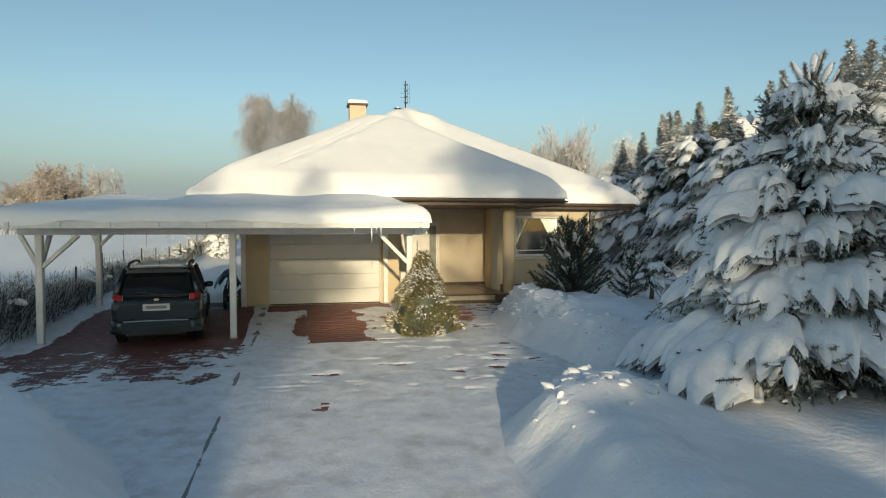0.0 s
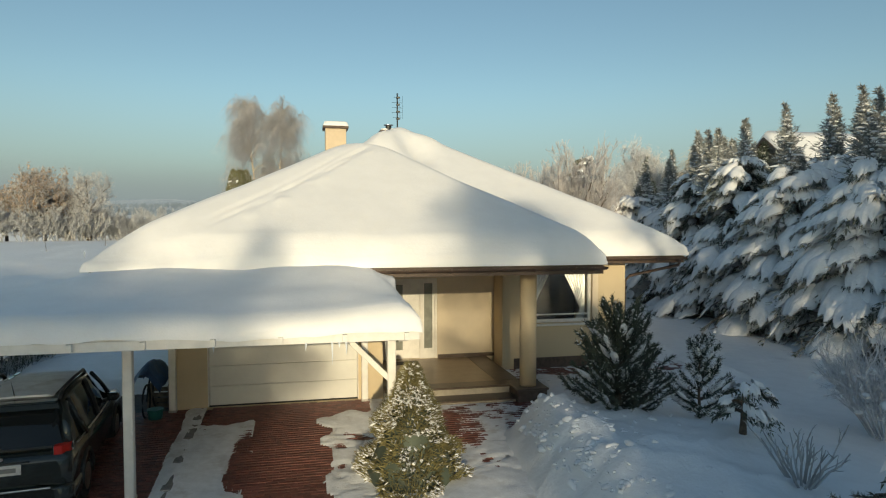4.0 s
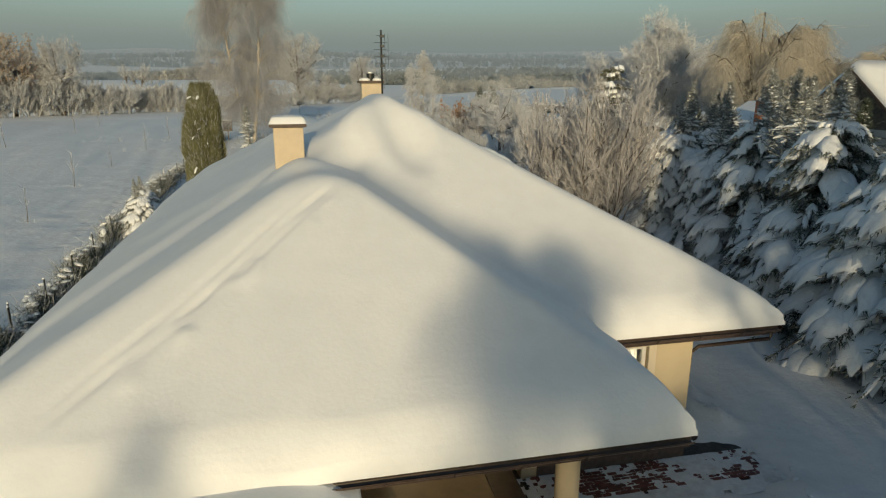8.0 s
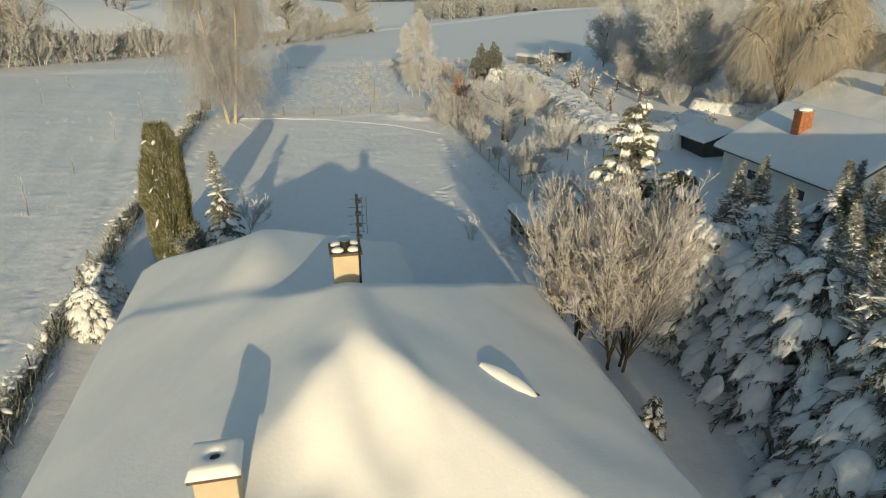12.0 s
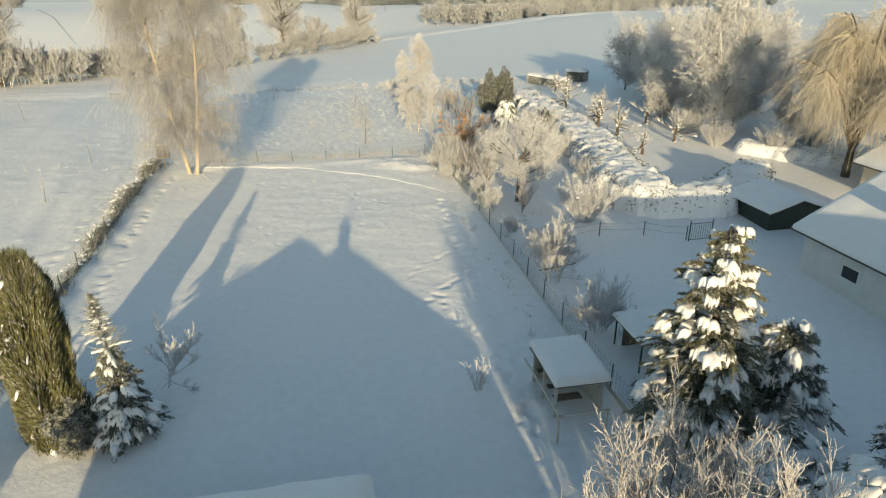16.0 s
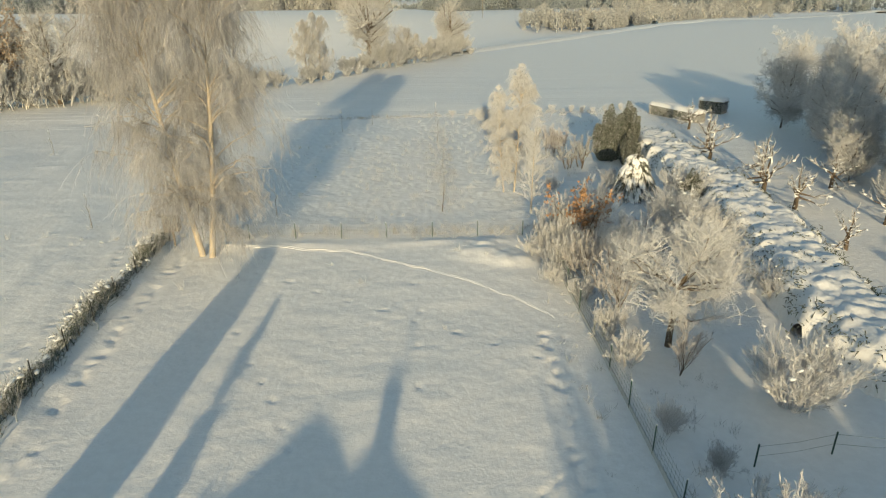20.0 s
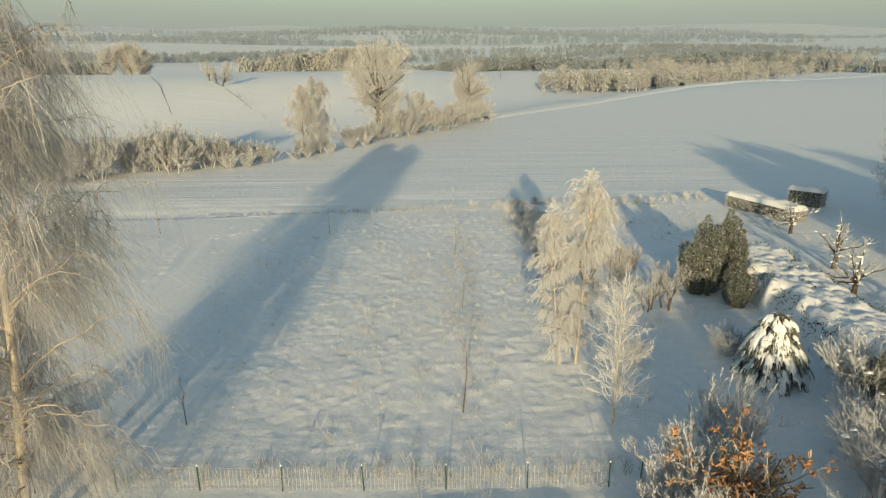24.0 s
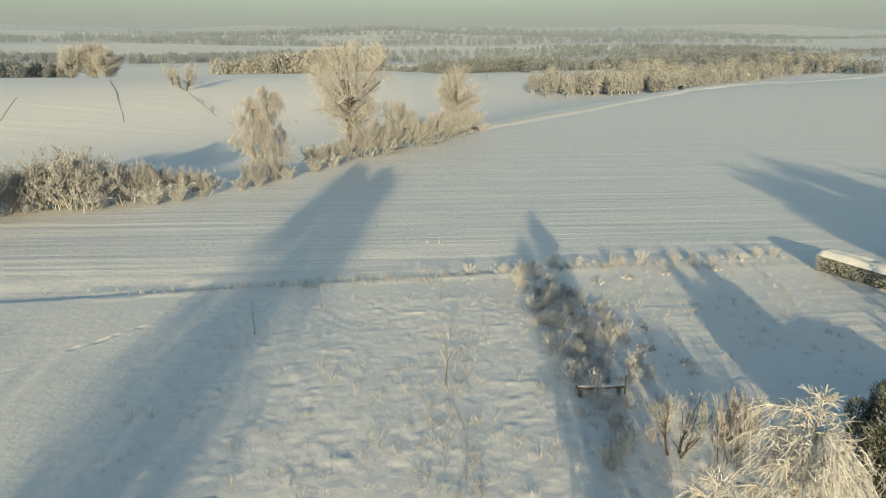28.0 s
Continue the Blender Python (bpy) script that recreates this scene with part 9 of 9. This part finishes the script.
part("slab", Build().box(-0.5, 0.5, -0.42, 0.42, 2.06, 2.14, 0.01), CONCRETE, bc)
part("snow_cap", Build().add(*blobs([(-0.5, 0, 2.16)], [(1, 0, 0)], 1.0, 0.42, 0.45, 8, 12, 0.0)), SNOW_ROOF, bc, smooth=True)
n2 = gable_house("pale house with a snowy roof behind the white one", 46.5, 57, 55, 66, 3.0, 6.2, RENDER_PALE)
ch2 = thing("house_chimney", "cream chimney with snow on the house behind", "chimney", (49.8, 59.2, 4.4))
part("shaft", Build().box(-0.4, 0.4, -0.4, 0.4, 0, 2.4, 0.015), CHIMNEY, ch2)
part("snow_cap", Build().add(*blobs([(-0.5, 0, 2.42)], [(1, 0, 0)], 1.0, 0.5, 0.45, 8, 12, 0.0)), SNOW_ROOF, ch2, smooth=True)
n3 = gable_house("tall house with a dark boarded gable and snowy roof behind the conifers", 23.2, 36.0, 28.6, 34.0, 5.6, 8.1, NB_WALL, along_x=True)

# bird box on a post by the birches, bench in the meadow, far car, track
bb = thing("bird_house", "dark wooden box on a post by the birches", "bird house", (-5.5, 82.3, snow_at(-5.5, 82.3)))
part("post", Build().box(-0.05, 0.05, -0.05, 0.05, -0.1, 1.2, 0.01), OLD_WOOD, bb)
part("box", Build().box(-0.45, 0.45, -0.3, 0.3, 1.0, 2.0, 0.02), OLD_WOOD, bb)
part("roof", Build().box(-0.55, 0.55, -0.4, 0.4, 2.0, 2.06, 0.01), OLD_WOOD, bb)
# no hole is cut: a black panel paints the dark inside
part("opening", Build().box(-0.3, 0.3, -0.31, -0.295, 1.15, 1.85), PLASTIC, bb)
part("snow_cap", Build().add(*blobs([(-0.55, 0, 2.08)], [(1, 0, 0)], 1.1, 0.34, 0.5, 8, 10, 0.0)), SNOW_ROOF, bb, smooth=True)
bn = thing("bench", "dark plank bench at the meadow's edge", "bench", (19.3, 108.2, snow_at(19.3, 108.2)))
part("plank", Build().box(-1.1, 1.1, -0.16, 0.16, 0.42, 0.5, 0.015), OLD_WOOD, bn)
for x in (-0.9, 0.9):
    part("leg", Build().box(x - 0.07, x + 0.07, -0.12, 0.12, -0.1, 0.42, 0.01), OLD_WOOD, bn)
part("post", Build().tube([(1.2, 0, -0.1), (1.2, 0.02, 1.0)], 0.04, 6), OLD_WOOD, bn)
part("snow_strip", Build().add(*blobs([(-1.05, 0, 0.52)], [(1, 0, 0)], 2.1, 0.14, 0.5, 8, 8, 0.0)), SNOW_TREE, bn, smooth=True)
hatch = thing("roof_window", "roof window frame raising a ridge in the snow", "roof window", (7.6, 27.25, 5.52))
part("frame", strut(Build(), (-0.55, 0.3, 0.2), (0.5, -0.26, -0.38), 0.3), DARK_METAL, hatch)
part("snow_ridge", Build().add(*blobs([(-0.62, 0.3, 0.42)], [(1.1, -0.56, -0.62)], 1.4, 0.24, 0.6, 10, 10, 0.0)), SNOW_ROOF, hatch, smooth=True)

road_pts = [(24, 219), (60, 262), (123, 342), (210, 430), (404, 610), (640, 820)]
s = np.linspace(0, 1, 120)
cum = np.r_[0, np.cumsum([math.dist(p, q) for p, q in zip(road_pts, road_pts[1:])])]
rx, ry = np.interp(s * cum[-1], cum, [p[0] for p in road_pts]), np.interp(s * cum[-1], cum, [p[1] for p in road_pts])
nx, ny = -np.gradient(ry), np.gradient(rx)
ln = np.hypot(nx, ny)
prof = ((-4.5, -0.3), (-2.6, 0.75), (-1.6, 0.35), (1.6, 0.3), (2.4, 0.5), (4.5, -0.3))
v = np.array([[(x + a / n_ * o, y + b / n_ * o, snow_at(x + a / n_ * o, y + b / n_ * o) + z) for o, z in prof] for x, y, a, b, n_ in zip(rx, ry, nx, ny, ln)])
tagged(part("road", Build().sheet(v[:, ::-1]), SNOW_PACKED, smooth=True), "snow-covered field track with ploughed banks", "road", kind="structure")
fc = thing("far_car", "small dark car on the distant snowy track", "car", (123.5, 343.5, snow_at(123.5, 343.5) + 0.35), -38)
part("body", loft([half_ring(y, [(0.8, 0.25), (0.86, 0.5), (0.84, z)]) for y, z in ((-2.1, 0.8), (-1.6, 0.9), (1.2, 0.9), (2.0, 0.75))]), CAR_PAINT, fc, smooth=True)
part("cabin", loft([half_ring(y, [(0.8, 0.85), (0.68, z)]) for y, z in ((-1.7, 1.0), (-1.2, 1.42), (0.4, 1.45), (1.1, 0.95))]), CAR_GLASS, fc, smooth=True)
for sx in (-0.72, 0.72):
    for y in (-1.3, 1.3):
        part("wheel", Build().tube([(sx - 0.1, y, 0.3), (sx + 0.1, y, 0.3)], 0.31, 14), RUBBER, fc)
for k, (x, y) in enumerate(((60, 470), (676, 1010))):
    pl = thing("power_pole", "thin wooden power pole on the far fields", "pole", (x, y, snow_at(x, y)))
    part("pole", Build().tube([(0, 0, -0.5), (0, 0, 11 + 8 * k)], 0.14 + 0.1 * k, 6), OLD_WOOD, pl)
    part("crossarm", Build().box(-1.2 - k, 1.2 + k, -0.08, 0.08, 10.2 + 8 * k, 10.4 + 8 * k), OLD_WOOD, pl)

# ---- paving of the drive: bricks of their own near the car, the rest joined ----
bed = []
bx, by = np.meshgrid(np.linspace(-7.0, 11.4, 24), np.linspace(-14, 22, 46))
paving = tagged(part("pavement", Build().sheet(np.dstack([bx, by, pave(by) - 0.075])), BED), "red block paving of the drive under patchy snow", "paving", kind="structure")
BL, BW, BH = 0.2, 0.1, 0.07
unit = Build().box(-BL / 2 + 0.004, BL / 2 - 0.004, -BW / 2 + 0.004, BW / 2 - 0.004, -BH, 0, 0.006)
uv_, uf3, uf4 = np.vstack(unit.v), unit.f[1], unit.f[0]
plain = Build().box(-BL / 2 + 0.004, BL / 2 - 0.004, -BW / 2 + 0.004, BW / 2 - 0.004, -BH, 0)
lv_, lf_ = np.vstack(plain.v), plain.f[0][[0, 1, 2, 3, 5]]
brick_mesh = unit.mesh("brick")
brick_mesh.materials.append(PAVER)
rest = Build()
singles = 0
ROWS_Y = np.arange(8.0, 18.75, BW)
for r, y in enumerate(ROWS_Y):
    for x in np.arange(-5.9, 4.4, BL) + (BL / 2 if r % 2 else 0):
        if -1.29 < x < -0.93 or (x > 2.6 and y > 16.55) or (y > 18.7):
            continue
        s0 = float(inside(np.array([x]), np.array([y]), DRIVE)[0])
        if s0 < -0.2:
            continue
        z = float(pave(y)) + rng.uniform(-0.003, 0.003)
        if singles < 300 and -4.9 < x < -1.6 and 10.6 < y < 12.5:
            ob = new("brick", brick_mesh)
            ob.matrix_basis = pose(x, y, z, rng.normal(0, 0.4), rng.normal(0, 0.4), rng.normal(0, 0.7))
            ob.parent = paving
            singles += 1
        else:
            rest.add(lv_ + (x, y, z), lf_)
for x0, x1, y0, y1 in ((2.7, 6.6, 16.6, 18.0), (6.5, 11.2, 20.0, 20.84)):
    for r, y in enumerate(np.arange(y0, y1, BW)):
        for x in np.arange(x0, x1, BL) + (BL / 2 if r % 2 else 0):
            rest.add(lv_ + (x, y, float(pave(y)) + rng.uniform(-0.003, 0.003)), lf_)
tagged(part("brick_field", rest, PAVER_J, paving), kind="stuff")
kerb = Build()
for y in np.arange(4.0, 18.7, 1.0):
    x = -1.1
    part("kerb_stone", Build().box(x - 0.09, x + 0.07, y, y + 0.99, float(pave(y)) - 0.08, float(pave(y + 0.5)) + 0.012, 0.01), KERB, paving)


def packed(x, y):
    """Thickness of trodden snow on the paving; bare where below zero."""
    t = 0.026 + 0.016 * rough(x * 0.8, y, 1.1, 3, 101) + 0.007 * rough(x, y * 0.8, 0.24, 2, 103)
    stand = fade(-5.6, -5.0, x) * (1 - fade(-1.5, -1.25, x))
    t = t + 0.016 * stand * rough(x, y, 0.5, 2, 107) - 0.075 * stand * fade(12.9, 14.2, y + 0.5 * lattice(x, y, 7))
    film = fade(-6.4, -5.4, x) * (1 - fade(-1.25, -1.15, x)) * fade(9.4, 11.0, y + 0.9 * lattice(x / 0.9, y / 0.9, 12) - 0.35 * (x + 3.4)) * (1 - fade(13.6, 14.4, y))
    thin = -0.006 + 0.012 * rough(x, y, 0.7, 2, 113) + 0.010 * rough(x, y, 0.16, 2, 114)
    t = t * (1 - film) + thin * film
    t = t - 0.05 * np.maximum(0, rough(x, y * 1.6, 0.42, 3, 121) - 0.25) * fade(-0.2, 0.25, lattice(x / 1.7, y / 1.7, 122) + 0.35 * fade(1.5, 3.0, x)) * fade(8.8, 9.6, y) * (1 - stand)
    apron = fade(0.05, 0.14, x + 0.05 * lattice(x * 4, y * 3, 3)) * (1 - fade(1.25, 1.5, x + 0.25 * lattice(x * 3, y * 2, 4)))
    t = t - 0.12 * apron * fade(13.6, 13.75, y + 0.05 * lattice(x * 4, y, 5)) * (1 - fade(18.9, 19.2, y))
    t = t - 0.10 * fade(-1.0, -0.9, x) * (1 - fade(2.2, 2.5, x)) * fade(17.6, 18.2, y + 0.3 * lattice(x * 2, y, 6))
    t = t - 0.034 * fade(-0.35, -0.2, x) * (1 - fade(0.0, 0.12, x)) * fade(13.4, 14.0, y)
    t = t - 0.05 * fade(5.9, 6.3, x) * fade(19.7, 20.0, y) * (0.5 + 0.6 * lattice(x * 1.2, y * 2, 9))
    walked = fade(2.2, 2.8, x) * (1 - fade(6.3, 6.7, x)) * fade(15.3, 16.5, y + 0.5 * lattice(x * 1.5, y * 1.5, 33)) + fade(5.9, 6.5, x) * fade(19.6, 20.0, y)
    walked = np.clip(walked, 0, 1)
    t = t * (1 - walked) + (-0.004 + 0.012 * rough(x, y, 0.6, 2, 116) + 0.010 * rough(x, y, 0.16, 2, 117)) * walked
    t = t - 0.2 * np.maximum(0, 0.05 - np.abs(x + 1.1)) * 3.0 * (0.35 + 0.5 * lattice(x, y / 0.7, 15))
    ruts = np.exp(-((x - 0.0 - 0.02 * (14 - y)) / 0.22) ** 2) + np.exp(-((x - 1.5 + 0.03 * (14 - y)) / 0.22) ** 2)
    t = t - 0.008 * ruts * (1 - fade(13, 14, y))
    row = np.floor((y - 7.95) / BW)
    jx = np.abs(((x + 5.9 + BL / 2 - np.where(row % 2 == 1, BL / 2, 0)) % BL) - 0.0)
    jy = (y - 7.95) % BW
    joint = (np.minimum(jx, BL - jx) < 0.017) | (np.minimum(jy, BW - jy) < 0.017)
    t = np.where(joint & (t > -0.03) & ((y < 13.3 + 0.6 * lattice(x * 2, y * 2, 31)) | (walked > 0.3)), np.maximum(t, -0.002), t)
    return np.maximum(t, 0.006 * (1 - fade(8.3, 8.8, y)) - 0.2 * fade(8.3, 8.8, y))


px = np.r_[np.arange(-7.2, -5.6, 0.07), np.arange(-5.6, -1.2, 0.033), np.arange(-1.2, 2.4, 0.05), np.arange(2.4, 11.6, 0.04)]
py = np.r_[np.arange(2.0, 8.8, 0.12), np.arange(8.8, 14.4, 0.033), np.arange(14.4, 16.0, 0.06), np.arange(16.0, 18.2, 0.036), np.arange(18.2, 19.8, 0.1), np.arange(19.8, 21.1, 0.036)]
Xp, Yp = np.meshgrid(px, py)
T_ = packed(Xp, Yp)
dist = inside(Xp, Yp, DRIVE)
blocked = (Xp > -1.75) & (Xp < 2.75) & (Yp > 18.78) | (Xp > 2.75) & (Xp < 6.02) & (Yp > 18.0) | (Xp > 5.6) & (Xp < 6.4) & (Yp > 17.8) & (Yp < 18.6) | (Yp > 20.86)
ok = (T_ > -0.012) & (dist > -0.5) & ~blocked
c = Xp.shape[1]
i, j = np.nonzero(ok[:-1, :-1] & ok[1:, :-1] & ok[:-1, 1:] & ok[1:, 1:])
q = np.stack([i * c + j, i * c + j + 1, (i + 1) * c + j + 1, (i + 1) * c + j], -1)
v = np.dstack([Xp, Yp, pave(Yp) + np.maximum(T_, -0.012) + 0.002]).reshape(-1, 3)
used, inv = np.unique(q, return_inverse=True)
tagged(part("trodden_snow", arrays_mesh("trodden_snow", v[used], [inv.reshape(q.shape)], True), SNOW_PACKED), "thin trodden snow lying in patches on the drive", "snow", kind="stuff")

# repeats that belong together
GROUPS = {"hedge_bush": "bushes of the field hedge", "street_tree": "bare trees along the street", "tall_tree": "frosted trees of the thicket", "willow": "willows beside the gardens", "sapling": "saplings in the open snow", "apple_tree": "old apple trees of the orchard", "fruit_tree": "fruit trees of the next garden", "shrub": "frosted garden shrubs", "spruce_tree": "snow-laden conifers", "juniper": "dark junipers", "lilac": "lilacs beside the house", "beech_sapling": "rust-leaved beech saplings", "birch_tree": "frosted birches", "oak_tree": "brown-leaved oaks", "big_tree": "large bare trees over the hedge", "clipped_hedge": "clipped hedges", "power_pole": "power poles", "chimney": "chimneys of the house", "bare_tree": "bare trees on the far slope"}
for ob in list(scene.objects):
    base = ob.name.split(".")[0]
    if ob.parent is None and base in GROUPS:
        tagged(ob, group=GROUPS[base])
